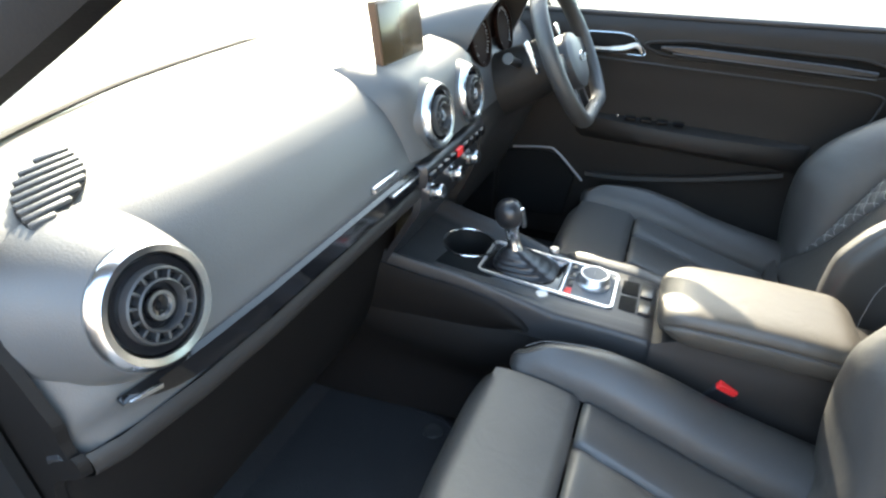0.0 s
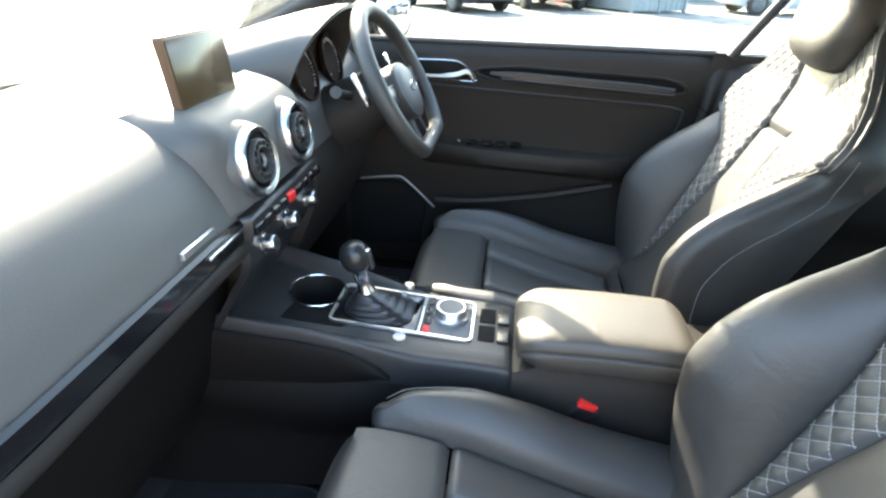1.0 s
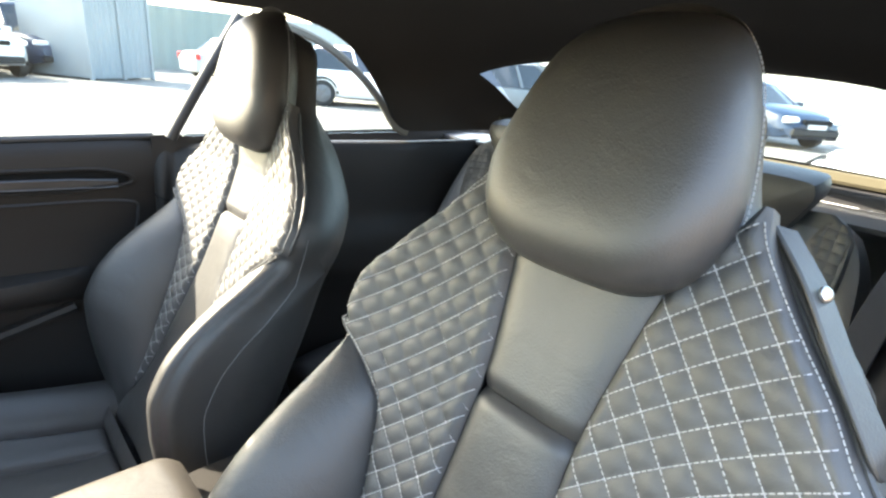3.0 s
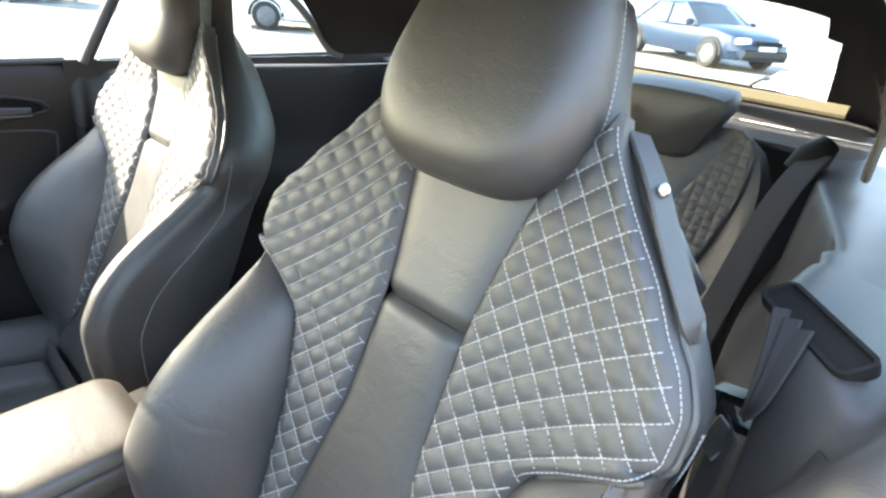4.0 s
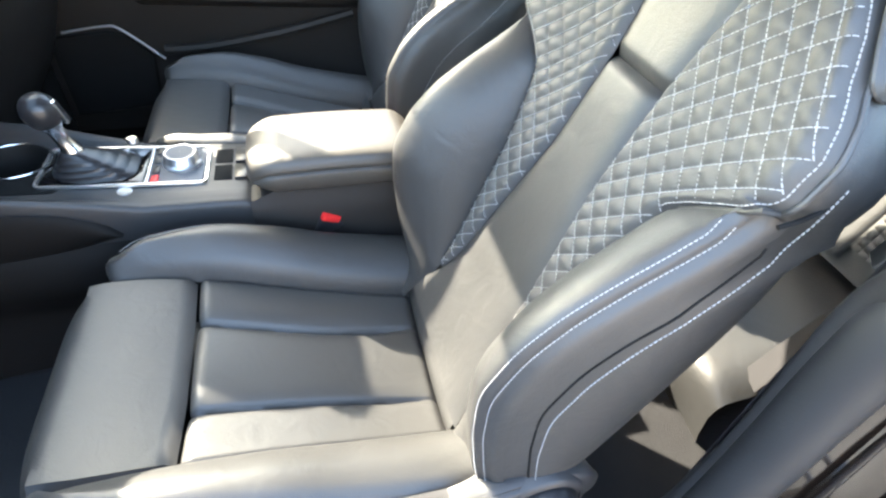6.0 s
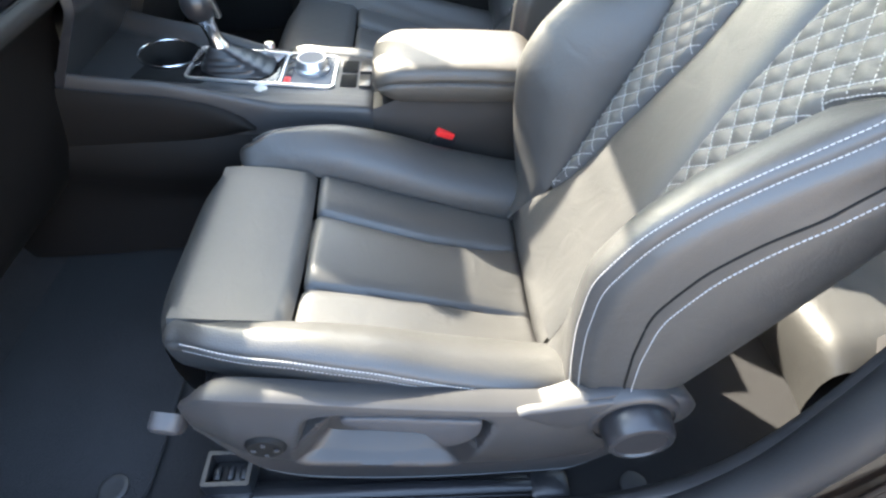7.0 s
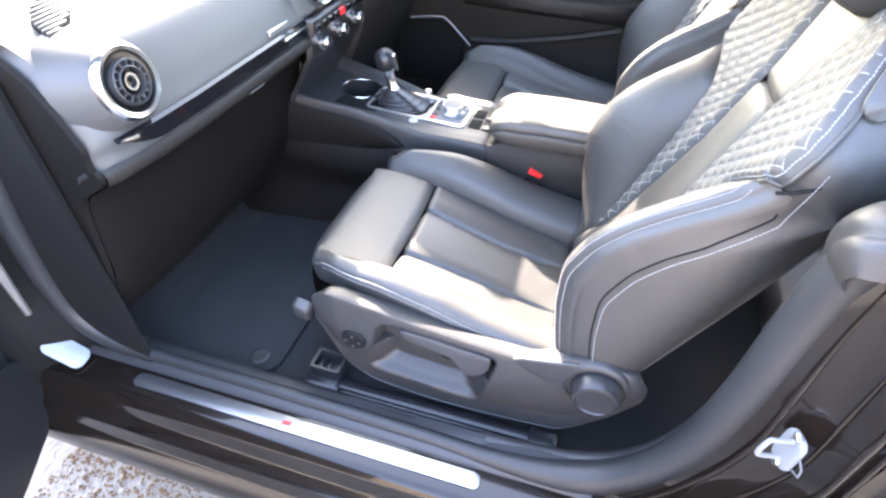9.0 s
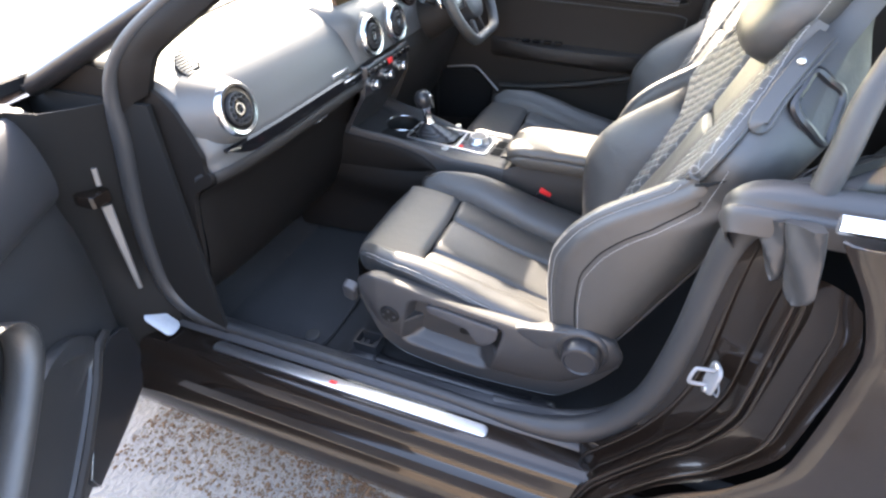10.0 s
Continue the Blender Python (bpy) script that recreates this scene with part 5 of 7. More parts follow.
# rounded trim behind the seal at the rear of the opening
bm = bmesh.new()
rows = []
for p in path[66:102]:
    q = Vector((p.x, p.y, p.z))
    t = min(1, max(0, (0.12 - q.y) / 0.2))
    g = min(1, max(0, (0.34 - q.y) / 0.30))
    g = g * g * (3 - 2 * g)
    rows.append([q + Vector((0.0, 0.0, -0.004)), q + Vector((0.012, -0.012 * t, 0.014 * g - 0.006 * (1 - g))), q + Vector((0.034, -0.030 * t, 0.012 * g - 0.010 * (1 - g))), q + Vector((0.048, -0.055 * t, -0.004 * g - 0.03 * (1 - g))), q + Vector((0.052, -0.075 * t, -0.05))])
solid(bm, rows, 0.004)
whole("pillar_trim", bm, TRIM, "rounded dark plastic trim at the rear of the door opening", "trim", kind="structure")
# rear jamb between seal and outer panel
OUT = curve([0.15, 0.30, 0.42, 0.55, 0.62, 0.72, 0.90, 0.97, 1.06], [0.00, -0.03, -0.075, -0.16, -0.235, -0.287, -0.293, -0.273, -0.215])
INN = curve([0.15, 0.42, 0.46, 0.56, 0.72, 0.90, 1.03, 1.06], [-0.005, -0.02, -0.05, -0.11, -0.14, -0.147, -0.17, -0.18])
bm = bmesh.new()
rows = []
for k in range(44):
    z = 0.20 + 0.77 * k / 43
    a, b = Vector((-0.724, INN(z) - 0.004, z)), Vector((-0.862, OUT(z) + 0.004, z))
    row = []
    for f, dd in ((0, 0), (0.12, 0.004), (0.20, 0.016), (0.30, 0.020), (0.52, 0.020), (0.60, 0.012), (0.66, 0.004), (0.74, 0.010), (0.86, 0.012), (0.94, 0.004), (1.0, 0.0)):
        p = a.lerp(b, f)
        row.append(p + Vector((0.35, -0.9, 0)) * dd)
    rows.append(row)
sheet(bm, rows)
whole("door_jamb", bm, PAINT, "gloss black rear door jamb", "jamb", kind="structure")
for f, rad, lift in ((0.22, 0.0040, 0.0), (0.42, 0.0028, -0.014), (0.62, 0.0050, 0.003), (0.68, 0.0030, 0.001), (0.90, 0.0042, 0.004)):
    bm = bmesh.new()
    line = []
    for k in range(40):
        z = 0.30 + 0.66 * k / 39
        p = Vector((-0.724, INN(z) - 0.004, z)).lerp(Vector((-0.862, OUT(z) + 0.004, z)), f + 0.05 * math.sin(z * 5))
        line.append(p + Vector((-0.35, 0.9, 0)) * (lift - 0.002))
    tube(bm, line, [rad * (0.15 + 0.85 * min(1, k / 6, (39 - k) / 9)) for k in range(40)], 10, (1, 0, 0))
    whole("jamb_rib", bm, PAINT, "rounded gloss black rib on the door jamb", "jamb", kind="structure")
bm = bmesh.new()
rows = []
for k in range(40):
    z = 0.18 + 0.87 * k / 39
    bow = 0.862 + 0.018 * math.sin((z - 0.18) / 0.87 * math.pi)
    rows.append([Vector((-bow + 0.002, OUT(z) + 0.002, z)), Vector((-bow - 0.004, OUT(z) - 0.006, z))] + [Vector((-bow - 0.006 + 0.01 * f, OUT(z) - 0.02 - f * 1.6, z)) for f in (0, 0.1, 0.3, 0.6, 1.0)])
solid(bm, rows, 0.004)
whole("rear_wing", bm, PAINT, "gloss black rear side panel", "body panel", kind="structure")
bm = bmesh.new()
solid(bm, [[Vector((-0.712, y, z)) for y in (-0.24, -0.5, -0.9, -1.3)] for z in (0.2, 0.6, 0.97)], 0.006)
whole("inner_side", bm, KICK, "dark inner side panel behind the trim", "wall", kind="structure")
bm = bmesh.new()
solid(bm, [[Vector((0.728, y, z)) for y in (-0.128, -0.5, -0.9, -1.3)] for z in (0.2, 0.6, 1.056)], -0.02)
whole("inner_side", bm, PLASTIC, "dark inner side panel behind the door", "wall", kind="structure")
bm = bmesh.new()
solid(bm, [[Vector((x, y, z)) for x in (-0.72, -0.3, 0.3, 0.74)] for y, z in ((-1.26, 0.2), (-1.24, 0.6), (-1.20, 1.036), (-1.10, 1.040), (-1.02, 1.034))], 0.01)
whole("rear_bulkhead", bm, DECK, "dark rear bulkhead and shelf behind the rear seats", "wall", kind="structure")
bm = bmesh.new()
ribbon(bm, [(x, -1.142 + 0.03 * (x / 0.55) ** 2, 1.101) for x in [-0.55 + 1.10 * k / 12 for k in range(13)]], 0.026, 0.014, (0, 0.9, 0.4))
whole("rear_window_frame", bm, TAN, "olive tan fabric frame under the rear window", "trim", kind="structure")
bm = bmesh.new()
solid(bm, [[Vector((x, y, 0.20)) for x in (-0.72, 0.0, 0.74)] for y in (-1.4, 0.0, 1.2)], 0.01)
whole("underbody", bm, KICK, "black underbody", "floor", kind="structure")
bm = bmesh.new()
solid(bm, [[Vector((0.75, y, z)) for y in (-0.2, 0.4, 1.15)] for z in (0.20, 0.42)], 0.005)
whole("rocker", bm, KICK, "black inner rocker panel", "wall", kind="structure")
# front post
bm = bmesh.new()
rows = []
for k in range(24):
    z = 0.20 + 0.80 * k / 23
    fy = curve([0.2, 0.45, 0.6, 0.9, 1.0], [1.02, 1.0, 1.035, 0.965, 0.93])(z)
    rows.append([Vector((-0.720, fy + 0.004, z)), Vector((-0.745, fy + 0.03, z)), Vector((-0.780, fy + 0.055, z)), Vector((-0.82, fy + 0.09, z)), Vector((-0.835, fy + 0.16, z)), Vector((-0.86, fy + 0.165, z))])
solid(bm, rows, 0.003)
whole("front_post", bm, BLACK, "dark front door post", "post", kind="structure")
bm = bmesh.new()
rows = []
for y in (1.16, 1.3, 1.6, 2.0, 2.4):
    rows.append([Vector((-0.865 + 0.02 * max(0, (z - 0.7) / 0.3) ** 2 - 0.012 * math.sin(z * 3), y, z)) for z in (0.2, 0.4, 0.6, 0.75, 0.88, 0.95)] + [Vector((-0.80, y, 0.985)), Vector((-0.4, y, 1.01)), Vector((0.0, y, 1.02)), Vector((0.4, y, 1.01)), Vector((0.80, y, 0.985)), Vector((0.87, y, 0.9)), Vector((0.87, y, 0.3))])
solid(bm, rows, 0.004)
whole("front_wing", bm, PAINT, "gloss black bonnet and front wing", "body panel", kind="structure")
# windscreen pillars and header
for sx in (-1, 1):
    bm = bmesh.new()
    rows = []
    for k in range(28):
        f = k / 27
        c = Vector((sx * (0.735 - 0.145 * f), (1.12 if sx < 0 else 1.17) - 0.68 * f, 1.02 + 0.335 * f))
        r = 1.0
        if sx > 0:      # driver's pillar is broad at its foot; unseen upper bulge added to move its shadow
            c.z += 0.08 * math.sin(math.pi * max(0, f - 0.64) / 0.36) ** 2 - 0.012 * min(1, (1 - f) / 0.3)
            r = 1.0 + 0.8 * min(1, max(0, (0.74 - f) / 0.15))
        rows.append([c + Vector((sx * 0.030 * math.cos(a), -0.018 * r * math.sin(a), 0.030 * r * math.sin(a))) for a in [2 * math.pi * j / 14 for j in range(14)]])
    sheet(bm, rows, True, True)
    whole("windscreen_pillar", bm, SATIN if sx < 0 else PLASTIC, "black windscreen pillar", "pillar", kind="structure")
bm = bmesh.new()
tube(bm, [(x, 0.44 + 0.03 * (1 - (x / 0.58) ** 2), 1.362 + 0.02 * (1 - (x / 0.58) ** 2)) for x in [-0.58 + 1.16 * k / 16 for k in range(17)]], 0.035, 10, (0, 0, 1), 0.6)
whole("windscreen_header", bm, SATIN, "black windscreen header rail", "header", kind="structure")


def pane(name, pts, n, mat, label):
    bm = bmesh.new()
    a, b, c, d = (Vector(p) for p in pts)
    solid(bm, [[a.lerp(b, j / n).lerp(d.lerp(c, j / n), i / n) for j in range(n + 1)] for i in range(n + 1)], 0.004)
    ob = whole(name, bm, mat, label, "window", kind="structure")
    ob.visible_shadow = False
    return ob


pane("window_1", [(-0.70, 1.17, 1.03), (0.70, 1.17, 1.03), (0.55, 0.46, 1.365), (-0.55, 0.46, 1.365)], 6, GLASS, "clear raked windscreen")
pane("window_2", [(0.725, 0.93, 1.05), (0.725, -0.19, 1.055), (0.64, -0.335, 1.325), (0.60, 0.46, 1.345)], 4, GLASS, "clear driver's door window")
# soft top
ZC = curve([-1.22, -1.10, -0.95, -0.76, -0.5, -0.2, 0.2, 0.45], [1.075, 1.16, 1.27, 1.355, 1.395, 1.41, 1.40, 1.375])
ZE = curve([-1.22, -0.80, -0.76, -0.70, -0.62, -0.52, -0.42, -0.3, 0.45], [1.06, 1.06, 1.075, 1.15, 1.225, 1.285, 1.315, 1.33, 1.335])
XH = curve([-1.22, -0.9, -0.5, 0.45], [0.60, 0.625, 0.63, 0.60])
bm = bmesh.new()
NY, NX = 56, 48
grid = []
for k in range(NY):
    y = -1.22 + 1.67 * k / (NY - 1)
    zc, ze, xh = ZC(y), ZE(y), XH(y)
    row = []
    for j in range(NX + 1):
        q = -1 + 2 * j / NX
        z0 = 1.06
        span = max(zc - z0, 0.01)
        fe = min(0.98, max(0.0, (ze - z0) / span))
        full = 2.6 if q > 0 else 4.0
        xe = (1 - fe ** full) ** (1 / full)
        x = math.copysign(math.sin(abs(q) * math.pi / 2), q) * xe
        row.append(Vector((x * xh, y, z0 + span * max(0.0, 1 - abs(x) ** full) ** (1 / full))))
    grid.append(row)
verts = [[bm.verts.new(p) for p in r] for r in grid]
for i in range(NY - 1):
    for j in range(NX):
        c = (grid[i][j] + grid[i + 1][j + 1]) / 2
        if -0.505 < c.x < 0.47 and -1.155 < c.y < -0.93:
            continue
        bm.faces.new((verts[i][j], verts[i][j + 1], verts[i + 1][j + 1], verts[i + 1][j]))
bmesh.ops.solidify(bm, geom=bm.faces[:], thickness=0.02)
roof = thing("soft_top", (0, -0.4, 1.06), "raised black fabric soft top with dark lining", "car roof", kind="structure")
part("lining", bm, CLOTH, roof)
ob = pane("window_3", [(-0.53, -1.165, 1.112), (0.50, -1.165, 1.112), (0.46, -0.925, 1.275), (-0.50, -0.925, 1.275)], 4, GLASS, "heated rear window in the soft top")
# quarter glass, seals and pale edge strip
for sx in (-1, 1):
    bm = bmesh.new()
    tube(bm, spline([(0.695, -0.165, 1.05), (0.67, -0.235, 1.18), (0.635, -0.315, 1.325)] if sx > 0 else [(-0.752, -0.218, 1.000), (-0.730, -0.228, 1.09), (-0.700, -0.242, 1.175), (-0.650, -0.30, 1.325)], 14), 0.013 if sx > 0 else 0.016, 10)
    whole("window_seal", bm, RUBBER, "black rubber seal between side windows", "seal", kind="structure")
    bm = bmesh.new()
    ribbon(bm, [(sx * (XH(y) + 0.006), y, ZE(y) - 0.004) for y in [-0.80 + 0.46 * k / 24 for k in range(25)]], 0.020, 0.012, (sx, 0, 0.2))
    whole("roof_edge", bm, EDGE, "curved edge strip of the soft top", "trim", kind="structure")
    q = pane("window_4" if sx > 0 else "window_5", [(0.69, -0.19, 1.055), (0.65, -0.80, 1.055), (0.635, -0.62, 1.235), (0.64, -0.33, 1.32)] if sx > 0 else [(-0.748, -0.25, 1.04), (-0.69, -0.80, 1.055), (-0.65, -0.62, 1.235), (-0.66, -0.375, 1.32)], 3, GLASS, "small rear quarter window")
bm = bmesh.new()
slab(bm, rounded(1.24, 0.30, 0.04), pose(0, -1.30, 1.045), 0.03, 0.01)
whole("rear_deck", bm, TRIM, "dark rear deck below the rear window", "deck", kind="structure")

# ==== doors ====
# driver's door, closed
door = thing("door_1", (0.74, 0.4, 0.36), "closed dark door with chrome handle, armrest and speaker", "car door", kind="structure")
DX = curve([0.36, 0.50, 0.62, 0.72, 0.80, 0.90, 0.98, 1.03, 1.055], [0.735, 0.728, 0.722, 0.715, 0.715, 0.708, 0.700, 0.703, 0.722])
bm = bmesh.new()
rows = []
for k in range(40):
    z = 0.36 + 0.695 * k / 39
    rows.append([Vector((DX(z) + 0.010 * max(0, (abs(y - 0.4) - 0.48) / 0.06) ** 2, y, z)) for y in [-0.135 + 1.075 * j / 20 for j in range(21)]])
solid(bm, rows, -0.012)
card = part("door_card", bm, PLASTIC, door, "dark plastic door card")
bm = bmesh.new()
rows = []
for k in range(30):
    y = 0.62 - 0.60 * k / 29
    e = math.sin(math.pi * min(1, max(0, k / 29))) ** 0.45
    zt = 0.790 - 0.022 * k / 29
    w = 0.062 * e
    rows.append([Vector((0.716 - a * w, y, b)) for a, b in ((0, zt + 0.004), (0.5, zt + 0.002), (0.9, zt - 0.004), (1.0, zt - 0.020), (0.95, zt - 0.045), (0.6, zt - 0.062), (0, zt - 0.075))])
sheet(bm, rows)
part("armrest", bm, PLASTIC, door, "padded door armrest")
bm = bmesh.new()
tube(bm, spline([(0.708, 0.57, 0.600), (0.705, 0.45, 0.607), (0.705, 0.25, 0.640), (0.708, 0.06, 0.685)], 24), 0.014, 8)
part("pocket_edge", bm, PLASTIC, door)
for a, b, c in (((0.700, 0.655, 0.985), (0.700, 0.47, 0.958), 0.0),):
    bm = bmesh.new()
    slab(bm, [(p.x, p.y) for p in spline([(-0.10, 0.022, 0), (0.04, 0.022, 0), (0.075, 0.004, 0), (0.095, -0.018, 0), (0.03, -0.020, 0), (-0.10, -0.018, 0)], 28, True)], Matrix(((0, 0, -1, 0.7025), (-1, 0, 0, 0.56), (0, 1, 0, 0.984), (0, 0, 0, 1))), 0.003, 0.001)
    part("handle_recess", bm, BLACK, door)
    bm = bmesh.new()
    tube(bm, spline([(0.698, 0.66, 1.006), (0.698, 0.53, 1.008), (0.697, 0.49, 0.992), (0.697, 0.466, 0.960), (0.697, 0.53, 0.958), (0.697, 0.66, 0.962)], 30), 0.0023, 6)
    part("handle_bezel", bm, CHROME, door)
    bm = bmesh.new()
    ribbon(bm, spline([(0.692, 0.655, 0.968), (0.688, 0.57, 0.968), (0.686, 0.52, 0.974), (0.690, 0.490, 0.982), (0.694, 0.474, 0.962)], 18), [0.010] * 6 + [0.014] * 8 + [0.010, 0.008, 0.007, 0.006], 0.008, (-1, 0, 0.3))
    part("door_pull", bm, STEEL, door, "satin chrome inner handle")
def on_card(y, z, out):
    """A place on the door card, out metres towards the cabin."""
    return Vector((DX(z) - out, y, z))


def long_oval(y0, y1, z0, z1, h0, h1, n=10):
    """A slender rounded outline on the card from (y0, z0) to (y1, z1), h0 and h1 high at its ends."""
    pts = []
    for k in range(n + 1):
        f = k / n
        pts.append((y0 + (y1 - y0) * f, z0 + (z1 - z0) * f + (h0 + (h1 - h0) * f) / 2 * (0.35 + 0.65 * min(1, f * 6, (1 - f) * 9))))
    for k in range(n, -1, -1):
        f = k / n
        pts.append((y0 + (y1 - y0) * f, z0 + (z1 - z0) * f - (h0 + (h1 - h0) * f) / 2 * (0.35 + 0.65 * min(1, f * 9, (1 - f) * 6))))
    return pts


# long inlay pocket: raised rim, dark floor and a glossy bar with a bright lower line
rim = long_oval(0.462, -0.075, 0.984, 0.964, 0.040, 0.050)
bm = bmesh.new()
tube(bm, [on_card(y, z, 0.003) for y, z in spline_2d(rim, 90)], 0.0042, 8, (1, 0, 0), 1.0, True)
inlay = part("inlay_rim", bm, PLASTIC, door, "raised rim of the inlay")
bm = bmesh.new()
sheet(bm, [[on_card(0.195 + (y - 0.195) * f, 0.974 + (z - 0.974) * f, d) for y, z in rim] for f, d in ((0.99, 0.001), (0.97, 0.0025), (0.3, 0.0025))], True, True)
part("inlay_floor", bm, KICK, inlay, "dark floor of the inlay")
bm = bmesh.new()
ribbon(bm, [on_card(y, 0.981 - 0.021 * (0.43 - y) / 0.48, 0.006) for y in [0.43 - 0.48 * k / 12 for k in range(13)]], [0.008, 0.016] + [0.020] * 9 + [0.016, 0.012], 0.008, (-1, 0, 0))
bar = part("inlay_bar", bm, SATIN, inlay, "smooth gloss black bar")
bm = bmesh.new()
tube(bm, [on_card(y, 0.971 - 0.021 * (0.43 - y) / 0.48, 0.0095) for y in (0.40, 0.30, 0.20, 0.10, 0.0, -0.05)], 0.0016, 6)
part("inlay_line", bm, DIALCAP, bar)
bm = bmesh.new()
tube(bm, spline([(0.700, 0.80, 0.655), (0.700, 0.70, 0.668), (0.700, 0.66, 0.658), (0.700, 0.575, 0.578)], 20), 0.0035, 6)
part("speaker_line", bm, material("dull_silver_line", (0.30, 0.30, 0.31), 0.45, 0.5, 300, 0.03, 0.08, 20), door, "bright speaker edge line")
bm = bmesh.new()
sheet(bm, [[Vector((0.712, y, z)) for y, z in ((0.84, 0.64), (0.70, 0.655), (0.66, 0.645), (0.60, 0.585), (0.62, 0.44), (0.84, 0.42))], [Vector((0.704, y, z)) for y, z in ((0.84, 0.635), (0.70, 0.65), (0.66, 0.64), (0.604, 0.585), (0.624, 0.445), (0.84, 0.425))]], True, True)
part("speaker_grille", bm, BLACK, door, smooth=False)
for k in range(4):
    bm = bmesh.new()
    brick(bm, (0.690, 0.47 - 0.042 * k, 0.792), (0.024, 0.030, 0.010), None, 0.003)
    part("window_switch", bm, PIANO, door)
bm = bmesh.new()
brick(bm, (0.694, 0.505, 0.794), (0.010, 0.010, 0.012), None, 0.003)
part("mirror_switch", bm, CHROME, door)
# paler tube drawn as the highlight along the card's step
bm = bmesh.new()
tube(bm, spline([(0.7005, 0.68, 0.948), (0.7015, 0.45, 0.938), (0.7025, 0.15, 0.926), (0.7035, -0.06, 0.915), (0.7085, -0.085, 0.88), (0.7135, -0.060, 0.79)], 30), 0.0030, 6)
part("crease_highlight", bm, TRIM, card)
bm = bmesh.new()
ribbon(bm, [(0.722, y, 1.052) for y in (0.95, 0.6, 0.2, -0.135)], 0.02, 0.016)
part("belt_seal", bm, RUBBER, door)
bm = bmesh.new()
rows = []
for y in (0.96, 0.5, 0.0, -0.135):
    rows.append([Vector((x, y, z)) for x, z in ((0.745, 1.05), (0.80, 1.02), (0.86, 0.92), (0.87, 0.7), (0.86, 0.45), (0.83, 0.3))])
solid(bm, rows, 0.003)
part("outer_skin", bm, PAINT, door)
# driver's mirror
mir = thing("door_mirror", (0.86, 0.70, 1.03), "black door mirror with silvered glass", "mirror", "door mirrors")


def make_mirror(mir, cx, cy, cz, sx, turn):
    M = Matrix.Translation((cx, cy, cz)) @ Matrix.Rotation(radians(turn), 4, "Z")

    def oval(w, h, n):
        return [(w * math.copysign(abs(math.cos(a)) ** 0.75, math.cos(a)), h * math.copysign(abs(math.sin(a)) ** 0.75, math.sin(a))) for a in [2 * math.pi * j / n for j in range(n)]]
    bm = bmesh.new()
    rows = []
    for k in range(16):
        f = k / 15
        r = math.sin(math.pi * (0.08 + 0.42 * (1 - f))) if f < 1 else 0.2
        rows.append([M @ Vector((x * r, 0.11 * f, z * r)) for x, z in oval(0.108, 0.078, 28)])
    sheet(bm, rows, True, True)
    part("mirror_shell", bm, PAINT, mir)
    bm = bmesh.new()
    slab(bm, oval(0.094, 0.066, 32), M @ pose(0, -0.001, 0, 90, 0, 0), 0.004, 0.001)
    part("mirror_glass", bm, MIRROR, mir)
    bm = bmesh.new()
    tube(bm, [(cx - sx * 0.04, cy + 0.06, cz - 0.06), (cx - sx * 0.10, cy + 0.07, cz - 0.075)], 0.025, 10, (0, 0, 1), 0.6)
    part("mirror_foot", bm, PAINT, mir)


make_mirror(mir, 0.93, 0.742, 1.098, 1, -21)

# passenger door, swung open
pdoor = thing("door_2", (-0.84, 1.10, 0.25), "open passenger door with pull handle, pocket and speaker", "car door", kind="structure")
PD = Matrix.Translation((-0.815, 1.105, 0)) @ Matrix.Rotation(radians(-62), 4, "Z")     # local -y runs out along the door, -x is its outside


def pd(a, b, z):
    """a metres along the door from its hinge, b metres inwards of its card."""
    return PD @ Vector((b, -a, z))


bm = bmesh.new()
DCARD = curve([0.25, 0.34, 0.45, 0.60, 0.72, 0.80, 0.90, 0.96, 0.985], [-0.012, 0.0, 0.004, 0.006, 0.010, 0.004, 0.0, 0.006, -0.012])
rows = []
for k in range(34):
    z = 0.25 + 0.735 * k / 33
    rows.append([pd(a, DCARD(z) - 0.014 * max(0, (0.02 - a) / 0.05) ** 2, z) for a in [-0.03 + 0.06 * j for j in range(20)]])
solid(bm, rows, -0.01)
card = part("door_card", bm, SHIELD, pdoor)
bm = bmesh.new()
rows = []
for a in (-0.045, -0.035, 0.3, 0.7, 1.12):
    rows.append([pd(a, b, z) for b, z in ((-0.016, 0.985), (-0.10, 0.97), (-0.135, 0.85), (-0.14, 0.6), (-0.13, 0.35), (-0.10, 0.24), (-0.012, 0.25))])
sheet(bm, rows)
bm.faces.new([v for v in [bm.verts.new(pd(-0.045, b, z)) for b, z in ((-0.016, 0.985), (-0.10, 0.97), (-0.135, 0.85), (-0.14, 0.6), (-0.13, 0.35), (-0.10, 0.24), (-0.012, 0.25))]])
part("outer_skin", bm, PAINT, pdoor)
bm = bmesh.new()
out = [(-0.03, 0.33), (-0.02, 0.40), (0.03, 0.45), (0.093, 0.474), (0.153, 0.464), (0.26, 0.385), (0.35, 0.312), (0.34, 0.268), (0.18, 0.262), (0.017, 0.268)]
sheet(bm, [[pd(a, 0.000, z) for a, z in out], [pd(a, 0.016, z) for a, z in out]], True, True)
part("speaker_grille", bm, SATIN, pdoor, smooth=False)
bm = bmesh.new()
tube(bm, [pd(a, 0.017, z) for a, z in out[1:8]], 0.0022, 6)
part("speaker_line", bm, CHROME, pdoor)
bm = bmesh.new()
rows = []
